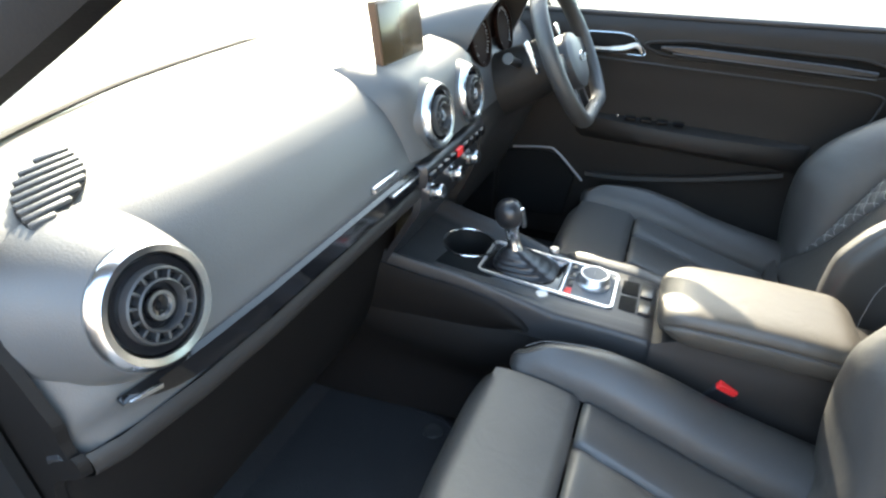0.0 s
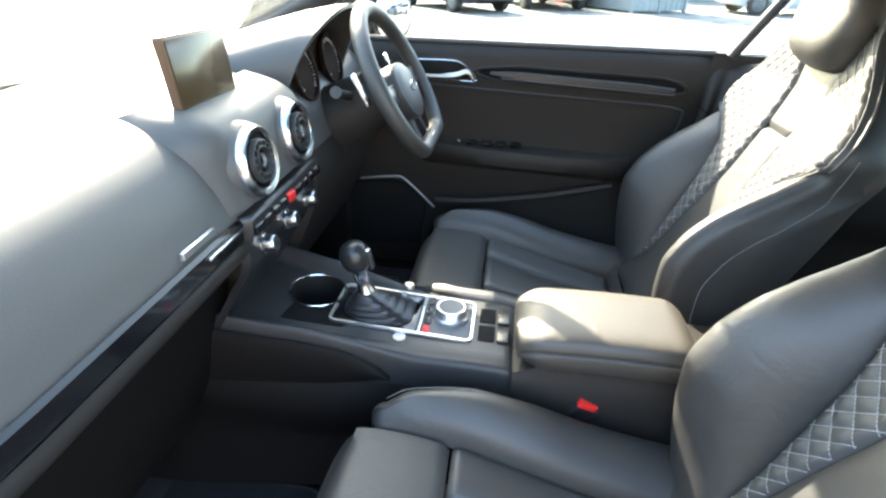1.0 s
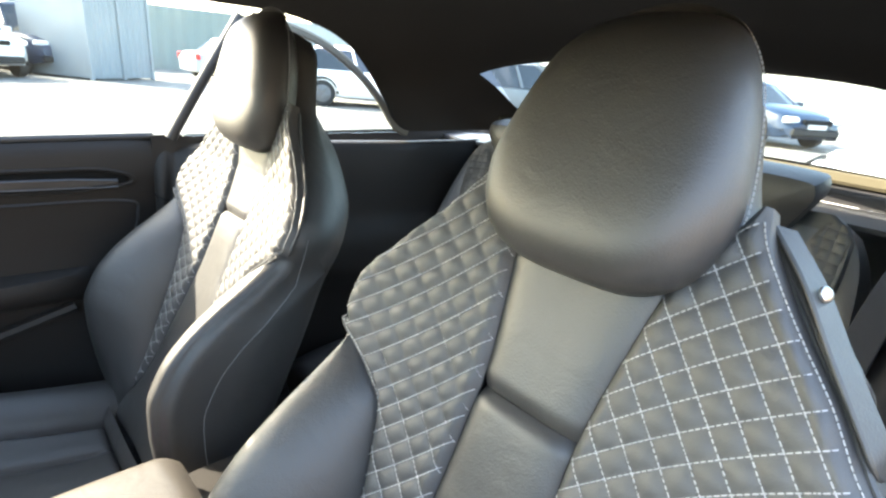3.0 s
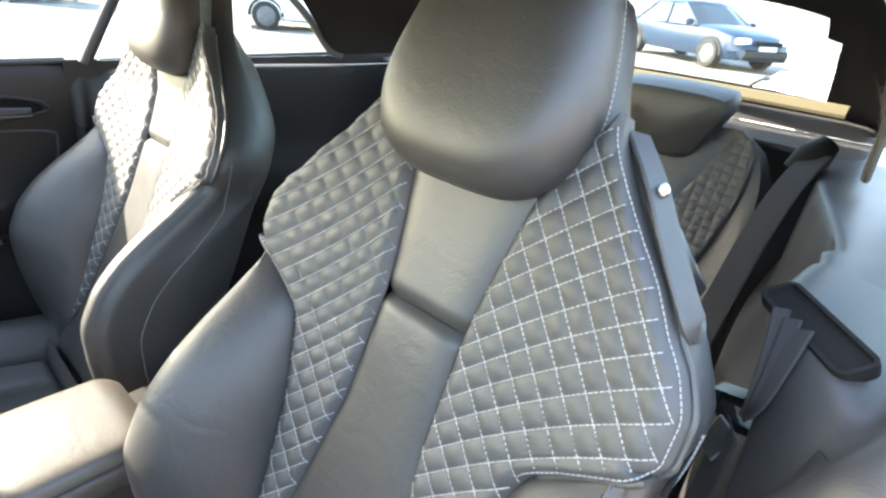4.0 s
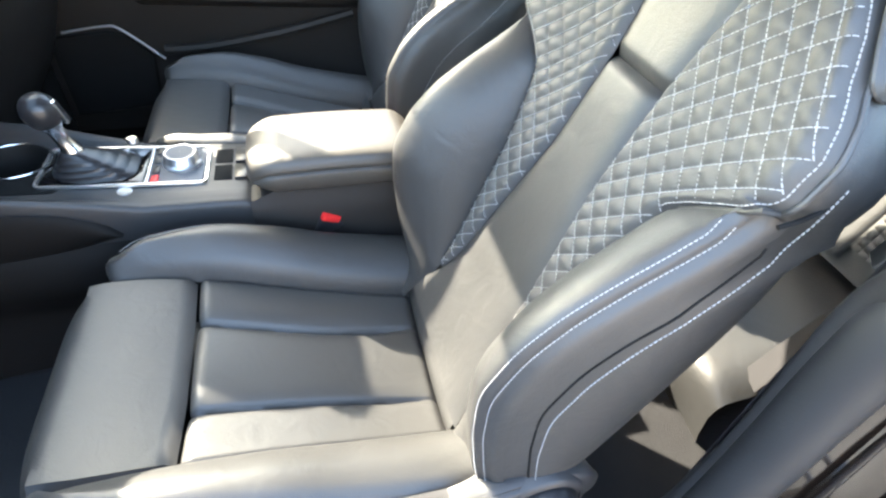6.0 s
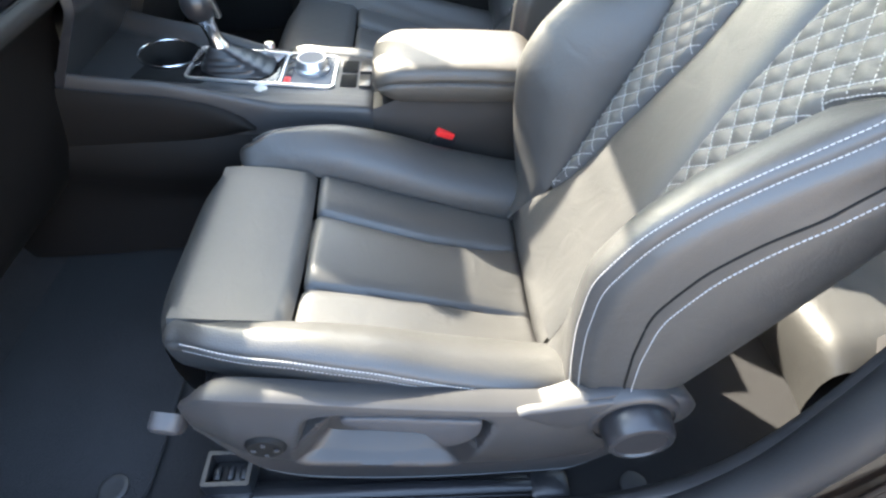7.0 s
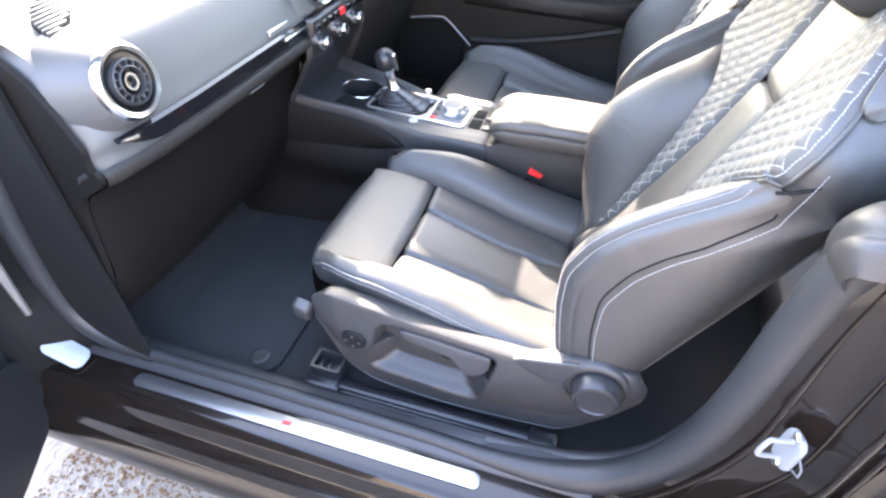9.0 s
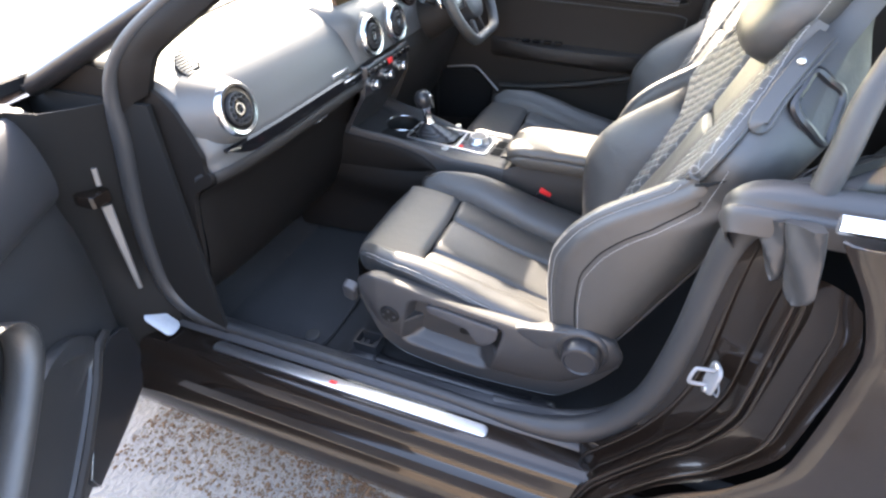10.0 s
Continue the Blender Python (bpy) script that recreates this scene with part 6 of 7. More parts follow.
for p in spline([(0.60, 0.50, 0), (0.52, 0.545, 0), (0.43, 0.602, 0), (0.36, 0.652, 0), (0.325, 0.69, 0), (0.318, 0.73, 0), (0.36, 0.77, 0), (0.50, 0.79, 0), (0.75, 0.80, 0)], 36):
    rows.append([pd(p.x + 0.020 * math.cos(t), 0.042 + 0.030 * math.sin(t), p.y + 0.014 * math.cos(t)) for t in [2 * math.pi * j / 12 for j in range(12)]])
sheet(bm, rows, True, True)
part("pull_handle", bm, LEATHER, pdoor, "padded dark grab handle")
bm = bmesh.new()
tube(bm, [pd(a, 0.03, z) for a, z in ((0.112, 0.512), (0.15, 0.512), (0.215, 0.455), (0.33, 0.385), (0.46, 0.325), (0.60, 0.30))], 0.012, 8)
part("pocket_edge", bm, PLASTIC, pdoor)
bm = bmesh.new()
po = [(p.x, p.y) for p in spline([(0.20, 0.585, 0), (0.135, 0.515, 0), (0.215, 0.450, 0), (0.33, 0.385, 0), (0.46, 0.325, 0), (0.60, 0.30, 0), (0.60, 0.48, 0), (0.42, 0.55, 0), (0.30, 0.60, 0)], 40, True)]
sheet(bm, [[pd(a, b, z) for a, z in [(0.36 + (p[0] - 0.36) * f, 0.46 + (p[1] - 0.46) * f) for p in po]] for f, b in ((1.0, 0.004), (0.99, 0.022), (0.95, 0.028), (0.80, 0.028), (0.76, 0.020), (0.4, 0.018), (0.02, 0.018))], True, True)
part("door_pocket", bm, SHIELD, pdoor, "moulded dark pocket")
bm = bmesh.new()
sheet(bm, [[pd(a, b, z) for b, z in [(p.x, p.y) for p in spline([(0.004, 0.800, 0), (0.024, 0.825, 0), (0.034, 0.880, 0), (0.028, 0.945, 0), (0.010, 0.985, 0), (-0.02, 0.992, 0)], 14)]] for a in [-0.02 + 1.1 * k / 12 for k in range(13)]])
part("waist_pad", bm, TRIM, pdoor, "soft grey upper door pad")
bm = bmesh.new()
ribbon(bm, [pd(a, -0.03, 0.985) for a in (-0.03, 0.4, 1.1)], 0.03, 0.02)
part("belt_seal", bm, RUBBER, pdoor)

# ==== rear seats and side trim ====
def rear_seat(xc, s):
    seat = thing("rear_bench", (xc, -0.7, 0.40), "black leather rear seat with quilted backrest and low headrest", "car seat", "rear seats")

    def back(u, v, d):
        return Vector((xc + u, -0.80 - 0.36 * v + 0.93 * d, 0.55 + 0.93 * v + 0.36 * d))
    bm = bmesh.new()
    rows = []
    for k in range(24):
        v = -0.05 + 0.58 * k / 23
        w = curve([-0.05, 0.2, 0.42, 0.50, 0.53], [0.25, 0.25, 0.225, 0.19, 0.15])(v)
        rows.append([back(q * w, v, 0.012 + 0.030 * q * q + 0.050 * (max(0, abs(q) - 0.62) / 0.38) ** 1.5 * max(0, 1 - v / 0.45) - 0.05 * max(0, abs(q) - 0.93) / 0.07) for q in [-1 + j / 16 for j in range(33)]])
    rows += [[p + Vector((0, -0.06, -0.02)) for p in rows[-1]], [p + Vector((0, -0.12, -0.06)) for p in rows[-1]]]
    sheet(bm, rows)
    b = part("backrest", bm, LEATHER, seat)
    inn = curve([0.0, 0.10, 0.25, 0.35, 0.44, 0.52], [0.035, 0.038, 0.040, 0.062, 0.100, 0.135])
    out = curve([0.0, 0.10, 0.20, 0.32, 0.42, 0.48, 0.52], [0.095, 0.115, 0.140, 0.172, 0.188, 0.185, 0.165])
    for side in (1, -1):
        bm = bmesh.new()
        rows = []
        for k in range(220):
            v = 0.515 * k / 219
            i, o = inn(v), out(v)
            rows.append([back(side * u, v, 0.024 + 0.030 * (u / 0.25) ** 2 + 0.0045 * squares(u, v) * min(1, (u - i) / 0.008, (o - u) / 0.008) - 0.008 * max(0, 1 - (o - u) / 0.006)) for u in [i + (o - i) * j / 70 for j in range(71)]])
        sheet(bm, rows)
        part("quilted_panel", bm, QUILT, b, "square-quilted black leather")
    # centre insert with a cross seam
    bm = bmesh.new()
    rows = []
    for k in range(40):
        v = -0.03 + 0.53 * k / 39
        w = inn(max(v, 0.0))
        dip = 0.006 * math.exp(-((v - 0.40) / 0.006) ** 2)
        rows.append([back(q * w, v, 0.026 + 0.030 * (q * w / 0.25) ** 2 - dip - 0.008 * abs(q) ** 6) for q in [-1 + j / 8 for j in range(17)]])
    sheet(bm, rows)
    part("centre_insert", bm, LEATHER, b)
    bm = bmesh.new()
    rows = []
    for k in range(24):
        y = -0.84 + 0.46 * k / 23
        z = 0.46 + 0.035 * math.sin(math.pi * k / 23 * 0.85)
        rows.append([Vector((xc + q * 0.25, y, z + 0.02 * q * q - 0.03 * max(0, abs(q) - 0.85) / 0.15)) for q in [-1 + j / 10 for j in range(21)]])
    for dy, dz in ((0.012, -0.012), (0.018, -0.035), (0.012, -0.09), (0.0, -0.14)):
        rows.append([p + Vector((0, dy, dz)) for p in rows[23]])
    sheet(bm, rows)
    part("cushion", bm, LEATHER, seat)
    # headrest: a tablet with a point at its foot
    bm = bmesh.new()
    ring = spline([(x, y, 0) for x, y in ((0.0, -0.066), (0.045, -0.064), (0.068, -0.050), (0.092, -0.005), (0.115, 0.040), (0.114, 0.064), (0.098, 0.076), (0.0, 0.080), (-0.098, 0.076), (-0.114, 0.064), (-0.115, 0.040), (-0.092, -0.005), (-0.068, -0.050), (-0.045, -0.064))], 48, True)
    hm = Matrix.Translation((xc, -0.965, 1.045)) @ pose(0, 0, 0, 82, 0, 0)
    rows = [[hm @ Vector((p.x * r, p.y * r, d)) for p in ring] for r, d in ((0.05, -0.055), (0.7, -0.052), (0.93, -0.040), (1.0, -0.018), (1.0, 0.022), (0.985, 0.031), (0.955, 0.033), (0.94, 0.031), (0.90, 0.035), (0.7, 0.038), (0.4, 0.039), (0.05, 0.039))]
    sheet(bm, rows, True, True)
    part("head_restraint", bm, LEATHER, seat, "low flat headrest")


rear_seat(-0.275, 1)
rear_seat(0.305, -1)
# moulded trim beside the rear seat: pillar shoulder with a rolled edge, then the side panel behind it
EDGE_Y = curve([0.34, 0.56, 0.72, 0.88, 0.98, 1.030], [-0.10, -0.155, -0.175, -0.195, -0.225, -0.262])
ROLL = [(0.710, 0.20, 0.404), (0.710, 0.06, 0.412), (0.710, -0.030, 0.462), (0.711, -0.092, 0.56), (0.709, -0.122, 0.72), (0.705, -0.130, 0.86), (0.702, -0.134, 0.935), (0.711, -0.137, 0.982), (0.728, -0.138, 1.014), (0.748, -0.150, 1.030), (0.758, -0.20, 1.036), (0.762, -0.38, 1.038)]
INNER = [(0.672, 0.19, 0.385), (0.664, 0.02, 0.395), (0.660, -0.100, 0.45), (0.661, -0.155, 0.56), (0.661, -0.175, 0.72), (0.660, -0.192, 0.86), (0.657, -0.212, 0.945), (0.650, -0.238, 1.005), (0.640, -0.268, 1.036), (0.629, -0.306, 1.046), (0.640, -0.40, 1.048)]
for sx in (-1, 1):
    trim = thing("side_trim", (sx * 0.66, -0.6, 0.40), "dark grey moulded rear side trim with rolled pillar edge", "trim", kind="structure")
    roll, inner = spline(ROLL, 60), spline(INNER, 60)
    if sx < 0:
        roll = [p + Vector((-0.020, -0.028, 0)) * min(1, max(0, (0.985 - p.z) / 0.05)) for p in roll]
    bm = bmesh.new()
    rows = []
    for k, (p, q) in enumerate(zip(roll, inner)):
        n = (q - p).normalized().cross(roll[min(k + 1, 59)] - roll[max(k - 1, 0)]).normalized()
        if n.y + n.z < 0:
            n = -n
        wf = (0.012 if sx < 0 else 0.022) * min(1, max(0, (p.z - 0.80) / 0.16)) ** 1.5
        prof = spline([p + (p - q).normalized() * (0.016 + wf * 1.1) - n * 0.042, p + (p - q).normalized() * (0.012 + wf) - n * 0.014, p + (p - q).normalized() * (0.011 + 0.3 * wf) - n * 0.009, p + (p - q).normalized() * 0.006 + n * 0.007, p + (q - p) * 0.16 + n * 0.012, p + (q - p) * 0.30 - n * 0.003, p + (q - p) * 0.55 + n * 0.001, p + (q - p) * 0.85 + n * 0.001, q - n * 0.005, q - n * 0.03 + (q - p).normalized() * 0.002], 34)
        rows.append([Vector((sx * v.x, v.y, v.z)) for v in prof])
    for turn in range(14):
        rows = [rows[0]] + [[b * 0.5 + (a + c) * 0.25 for a, b, c in zip(rows[k - 1], rows[k], rows[k + 1])] for k in range(1, 59)] + [rows[59]]
    solid(bm, rows, 0.0025)
    # lit and shaded tones of one moulding: driver's side in the darker plastic
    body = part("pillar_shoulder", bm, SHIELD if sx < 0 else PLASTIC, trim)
    bm = bmesh.new()
    at = min(range(60), key=lambda k: abs(roll[k].z - 0.918) + (0 if roll[k].y < 0 else 1))
    tube(bm, rows[at][6:28], 0.0022, 6)
    part("trim_joint", bm, BLACK, body)
    bm = bmesh.new()
    rows = []
    sweep = curve([-0.98, -0.75, -0.55, -0.40, -0.25, -0.10, 0.0], [0.10, 0.10, 0.085, 0.05, 0.016, 0.003, 0.0])
    for k in range(60):
        dy = -0.92 * (k / 59) ** 1.3
        row = []
        for j in range(36):
            z = 0.34 + 0.69 * j / 35
            y = EDGE_Y(z) + dy
            arm = 0.028 * math.exp(-((z - 0.72) / 0.085) ** 4) * min(1, max(0, (-y - 0.28) / 0.2))
            lip = 0.012 * max(0, (z - 0.97) / 0.06) if y > -0.5 else 0
            row.append(Vector((sx * (0.662 - sweep(dy) - arm - lip), y, z)))
        e = row[-1]
        for a, b in ((0.004, 0.003), (0.012, 0.004), (0.03, 0.004), (0.06, 0.004), (0.10, 0.004), (0.14, 0.003))[:6 if sx < 0 else 3]:
            row.append(Vector((sx * (abs(e.x) + a), e.y, e.z + b)))
        rows.append(row)
    solid(bm, rows, 0.003)
    # driver's panel again darker, its shade put into the colour
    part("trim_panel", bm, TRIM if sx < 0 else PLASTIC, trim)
# belt outlet loop on the passenger's side
outlet = thing("belt_outlet", (-0.67, -0.29, 1.04), "black plastic seat belt outlet loop on the side trim", "belt guide")
bm = bmesh.new()
m = Matrix.Translation((-0.666, -0.268, 1.0405)) @ pose(0, 0, 0, -3, 26, 42)
frame_ring(bm, 0.032, 0.108, 0.009, 0.0045, m, 0.011)
part("outlet_frame", bm, BLACK, outlet)
# black slab over the uncut trim stands for the shade inside the slot
bm = bmesh.new()
slab(bm, rounded(0.025, 0.101, 0.006), m, 0.0075, 0.0005)
part("outlet_slot_shade", bm, KICK, outlet)
# front seat belt: from the outlet down to the tongue and the floor
belt = thing("seat_belt", (-0.66, -0.25, 0.40), "black seat belt webbing with buckle tongue behind the seat", "seat belt")
bm = bmesh.new()
for a in (-1.5, 0.0, 1.5):
    run = spline([(-0.650 - 0.007 * a, -0.257 + 0.007 * a, 1.050), (-0.652 - 0.0045 * a, -0.233 + 0.006 * a, 1.028), (-0.652 - 0.002 * a, -0.216 + 0.003 * a, 0.994), (-0.648, -0.226, 0.968)], 16)
    ribbon(bm, run, [0.013 - 0.005 * k / 15 for k in range(16)], 0.003, (0.35 + 0.2 * a, 0.75, 0.5))
part("webbing_upper", bm, WEBBING, belt)
bm = bmesh.new()
run = spline([(-0.642, -0.232, 0.95), (-0.640, -0.215, 0.80), (-0.644, -0.195, 0.62), (-0.655, -0.16, 0.42)], 20)
ribbon(bm, run, 0.046, 0.0025, (0.9, 0.4, 0))
part("webbing_lower", bm, WEBBING, belt)
bm = bmesh.new()
tm2 = Matrix.Translation((-0.646, -0.236, 0.960)) @ pose(0, 0, 0, 68, 24, -30)
frame_ring(bm, 0.060, 0.042, 0.010, 0.011, tm2, 0.012)
part("tongue_grip", bm, SATIN, belt)
bm = bmesh.new()
ribbon(bm, [(-0.6405, -0.231, 0.950), (-0.636, -0.230, 0.932), (-0.632, -0.229, 0.915)], [0.022, 0.022, 0.019], 0.003, (0.5, 0.8, 0.2))
part("tongue", bm, STEEL, belt, "steel buckle tongue")
# rear belt and its reel cover
rbelt = thing("back_seat_belt", (-0.52, -0.9, 0.6), "black rear seat belt hanging over the rear seat", "seat belt")
bm = bmesh.new()
run = spline([(-0.556, -0.87, 1.055), (-0.545, -0.80, 1.02), (-0.536, -0.72, 0.95), (-0.530, -0.62, 0.83), (-0.525, -0.52, 0.70), (-0.512, -0.46, 0.57), (-0.505, -0.43, 0.488)], 28)
ribbon(bm, run, 0.046, 0.003, (0.3, 0.9, 0.2))
part("webbing", bm, WEBBING, rbelt)
bm = bmesh.new()
tube(bm, [(-0.565, -0.90, 1.075), (-0.55, -0.885, 1.05), (-0.535, -0.875, 1.02)], [0.018, 0.030, 0.024], 12)
part("reel_cover", bm, BLACK, rbelt)

# ==== outside ====
def gravel_ground():
    m = material("pale_worn_asphalt", (0.23, 0.222, 0.21), 0.92, 0, 70, 1.0, 0.35, 1.3, 0.25, dist=0.01)
    n, l = m.node_tree.nodes, m.node_tree.links
    geo, stones, dirt, mixn, rampn = n.new("ShaderNodeNewGeometry"), n.new("ShaderNodeTexVoronoi"), n.new("ShaderNodeTexNoise"), n.new("ShaderNodeMixRGB"), n.new("ShaderNodeValToRGB")
    stones.inputs["Scale"].default_value, dirt.inputs["Scale"].default_value, dirt.inputs["Detail"].default_value = 60, 1.7, 7
    l.new(geo.outputs["Position"], stones.inputs["Vector"]), l.new(geo.outputs["Position"], dirt.inputs["Vector"])
    rampn.color_ramp.elements[0].position, rampn.color_ramp.elements[1].position = 0.50, 0.60
    l.new(dirt.outputs[0], rampn.inputs[0])
    bsdf = n["Principled BSDF"]
    base = bsdf.inputs["Base Color"].links[0].from_socket
    dark = n.new("ShaderNodeMixRGB")
    dark.blend_type = "MULTIPLY"
    dark.inputs[0].default_value = 0.75
    grey = n.new("ShaderNodeRGBToBW")
    l.new(stones.outputs["Color"], grey.inputs[0])
    l.new(base, dark.inputs[1]), l.new(grey.outputs[0], dark.inputs[2])
    l.new(rampn.outputs[0], mixn.inputs[0]), l.new(base, mixn.inputs[1]), l.new(dark.outputs[0], mixn.inputs[2])
    l.new(mixn.outputs[0], bsdf.inputs["Base Color"])
    return m


bm = bmesh.new()
rows = [[Vector((x, y, 0)) for x in (-600, -60, -12, -4, 0, 4, 12, 30, 90, 600)] for y in (-600, -60, -12, -4, 0, 4, 12, 60, 600)]
sheet(bm, rows)
whole("ground", bm, gravel_ground(), "pale worn gravelly asphalt car park", "ground", kind="structure")

# unseen wall on the passenger's side, added for warm reflections and to block sky
bm = bmesh.new()
brick(bm, (-6.2, 0.0, 1.25), (0.22, 28.0, 2.5), None, 0.02)
whole("bounce_wall", bm, material("buff_bounce_wall", (0.24, 0.20, 0.17), 0.9, 0, 30, 0.8, 0.3, 2.5, 0.2, dist=0.01), "unseen plain buff wall added for warm reflections and less sky light", "wall", kind="structure")
# loose brown grit lying beside the sill
rng = random.Random(4)
bm = bmesh.new()
for k in range(6500):
    y = 0.10 + 1.1 * rng.random()
    x = -0.74 - 0.26 * rng.random() ** 1.9 - 0.05 * math.sin(y * 5)
    r = 0.0018 + 0.0052 * rng.random() ** 3
    a = rng.random() * 6.28
    ring = [bm.verts.new((x + r * math.cos(a + j * 1.57) * (0.7 + 0.6 * rng.random()), y + r * math.sin(a + j * 1.57) * (0.7 + 0.6 * rng.random()), 0.001)) for j in range(4)]
    tip = bm.verts.new((x + r * 0.3 * (rng.random() - 0.5), y, r * (0.5 + 0.5 * rng.random())))
    for j in range(4):
        bm.faces.new((ring[j], ring[(j + 1) % 4], tip))
whole("loose_grit", bm, material("brown_grit", (0.13, 0.085, 0.055), 0.9, 0, 90, 0.5, 0.5, 60, 0.2), "loose brown grit and leaf litter on the asphalt", "grit", kind="stuff", smooth=False)


def car_paint(name, c):
    return material(name, c, 0.3, 0.0, 900, 0.02, 0.12, 3, 0.35, coat=0.35)


TYRE = material("tyre_rubber", (0.02, 0.02, 0.02), 0.8, 0, 200, 0.3, 0.2)
LAMP = material("lamp_lens", (0.7, 0.72, 0.75), 0.12, 0.2, 200, 0.05, 0.1)
CARGLASS = material("car_window_glass", (0.02, 0.025, 0.03), 0.06, 0, 100, 0, 0.2, 3, 0.8, rough_vary=0.03)


def parked(at, heading, kind, paint, label, group="parked cars"):
    """A parked car or van, its nose along its own +y."""
    L, W, H = (4.25, 1.79, 1.45) if kind == "hatch" else (4.9, 1.95, 1.95) if kind == "van" else (4.55, 1.82, 1.44)
    car = thing("parked_van" if kind == "van" else "parked_car", (*at, 0), label, "van" if kind == "van" else "car", group)
    T = Matrix.Translation((*at, 0)) @ Matrix.Rotation(radians(heading), 4, "Z")
    belt, sill = (1.12, 0.30) if kind == "van" else (0.90, 0.24)
    nose = L / 2
    bon = curve([-nose, -nose + 0.1, -nose + 0.6, 0.0, nose * 0.45, nose * 0.62, nose - 0.15, nose], [belt - 0.12, belt + 0.02, belt + 0.04, belt, belt + 0.02, belt + (0.0 if kind == "van" else 0.0), belt - 0.18, belt - 0.34])
    wid = curve([-nose, -nose + 0.25, 0, nose - 0.45, nose], [0.74, 0.93, 1.0, 0.95, 0.70])
    bm = bmesh.new()
    rows = []
    for k in range(30):
        y = -nose + L * k / 29
        w, z = W / 2 * wid(y), bon(y)
        low = sill + 0.10 * max(0, abs(y) / nose - 0.85) / 0.15
        rows.append([T @ Vector((x * w, y, zz)) for x, zz in ((-0.90, low), (-1.0, low + 0.16), (-1.0, z - 0.30), (-0.96, z - 0.06), (-0.86, z), (-0.4, z + 0.035), (0, z + 0.045), (0.4, z + 0.035), (0.86, z), (0.96, z - 0.06), (1.0, z - 0.30), (1.0, low + 0.16), (0.90, low))])
    sheet(bm, rows, True, True)
    body = part("body", bm, paint, car)
    # cabin
    yf, yr = (nose * 0.50, -nose + 0.10) if kind != "saloon" else (nose * 0.42, -nose + 0.65)
    tf, tr = (yf - 0.62, yr + 0.16) if kind == "van" else (yf - 0.80, yr + 0.55)
    bm = bmesh.new()

    def ring(z, f, inset):
        y0, y1 = yf + (tf - yf) * f, yr + (tr - yr) * f
        w = W / 2 * (0.93 - 0.20 * f) - inset
        return [T @ Vector(p) for p in ((-w, y1, z), (-w, (y0 + y1) / 2, z), (-w, y0 - 0.12, z), (-w * 0.6, y0, z), (w * 0.6, y0, z), (w, y0 - 0.12, z), (w, (y0 + y1) / 2, z), (w, y1, z))]
    sheet(bm, [ring(belt - 0.02, 0, 0), ring(H - 0.09, 0.93, 0)], True)
    part("glasshouse", bm, CARGLASS, car, "dark tinted windows", smooth=False)
    bm = bmesh.new()
    sheet(bm, [ring(H - 0.10, 0.92, -0.012), ring(H - 0.035, 1.0, 0.02), ring(H, 1.08, 0.16)], True, True)
    part("roof", bm, paint, car)
    for sx in (-1, 1):
        for ya, yb in ((yf - 0.12, tf - 0.12), ((yf + yr) / 2, (tf + tr) / 2), (yr, tr)):
            bm = bmesh.new()
            tube(bm, [T @ Vector((sx * (W / 2 * 0.93), ya, belt - 0.01)), T @ Vector((sx * W / 2 * 0.74, yb, H - 0.08))], 0.035, 6)
            part("window_pillar", bm, paint, car)
        for y in (nose - 0.85, -nose + 0.80):
            bm = bmesh.new()
            wm = T @ Matrix.Translation((sx * (W / 2 - 0.20), y, 0.315)) @ Matrix.Rotation(radians(90 * sx), 4, "Y")
            lathe(bm, [(0.22, 0.0), (0.31, 0.0), (0.315, 0.02), (0.315, 0.19), (0.30, 0.21), (0.225, 0.215), (0.21, 0.20), (0.02, 0.20)], wm, 28)
            wh = part("wheel", bm, TYRE, car)
            bm = bmesh.new()
            lathe(bm, [(0.215, 0.20), (0.20, 0.212), (0.02, 0.205)], wm, 28)
            for a in range(5):
                brick(bm, (0.11, 0, 0.212), (0.19, 0.05, 0.02), wm @ Matrix.Rotation(2 * math.pi * a / 5, 4, "Z"), 0.006)
            part("rim", bm, DIALCAP, wh)
            bm = bmesh.new()
            arch = [T @ Vector((sx * (W / 2 * wid(y) + 0.004), y + 0.37 * math.cos(a), 0.315 + 0.37 * math.sin(a))) for a in [math.pi * j / 16 for j in range(17)]]
            ribbon(bm, arch, 0.06, 0.02, (math.cos(radians(heading)) * sx, math.sin(radians(heading)) * sx, 0))
            part("wheel_arch", bm, TYRE, car)
        bm = bmesh.new()
        brick(bm, (sx * W * 0.34, nose - 0.14, belt - 0.24), (0.36, 0.18, 0.15), T @ Matrix.Identity(4), 0.05)
        part("headlamp", bm, LAMP, car)
        bm = bmesh.new()
        brick(bm, (sx * (W / 2 + 0.07), yf - 0.28, belt + 0.06), (0.20, 0.10, 0.14), T, 0.04)
        part("wing_mirror", bm, paint, car)
        bm = bmesh.new()
        brick(bm, (sx * W * 0.38, -nose + 0.06, belt - 0.10), (0.26, 0.10, 0.20), T, 0.04)
        part("tail_lamp", bm, RED, car)
    bm = bmesh.new()
    brick(bm, (0, nose - 0.02, belt - 0.26), (W * 0.44, 0.08, 0.12), T, 0.02)
    part("grille", bm, BLACK, car)
    bm = bmesh.new()
    brick(bm, (0, nose - 0.03, sill + 0.16), (W * 0.72, 0.12, 0.16), T, 0.03)
    part("lower_grille", bm, TYRE, car)
    bm = bmesh.new()
    brick(bm, (0, nose + 0.005, sill + 0.30), (0.52, 0.03, 0.11), T, 0.006)
    part("plate_bar", bm, WHITEMARK, car)
    return car


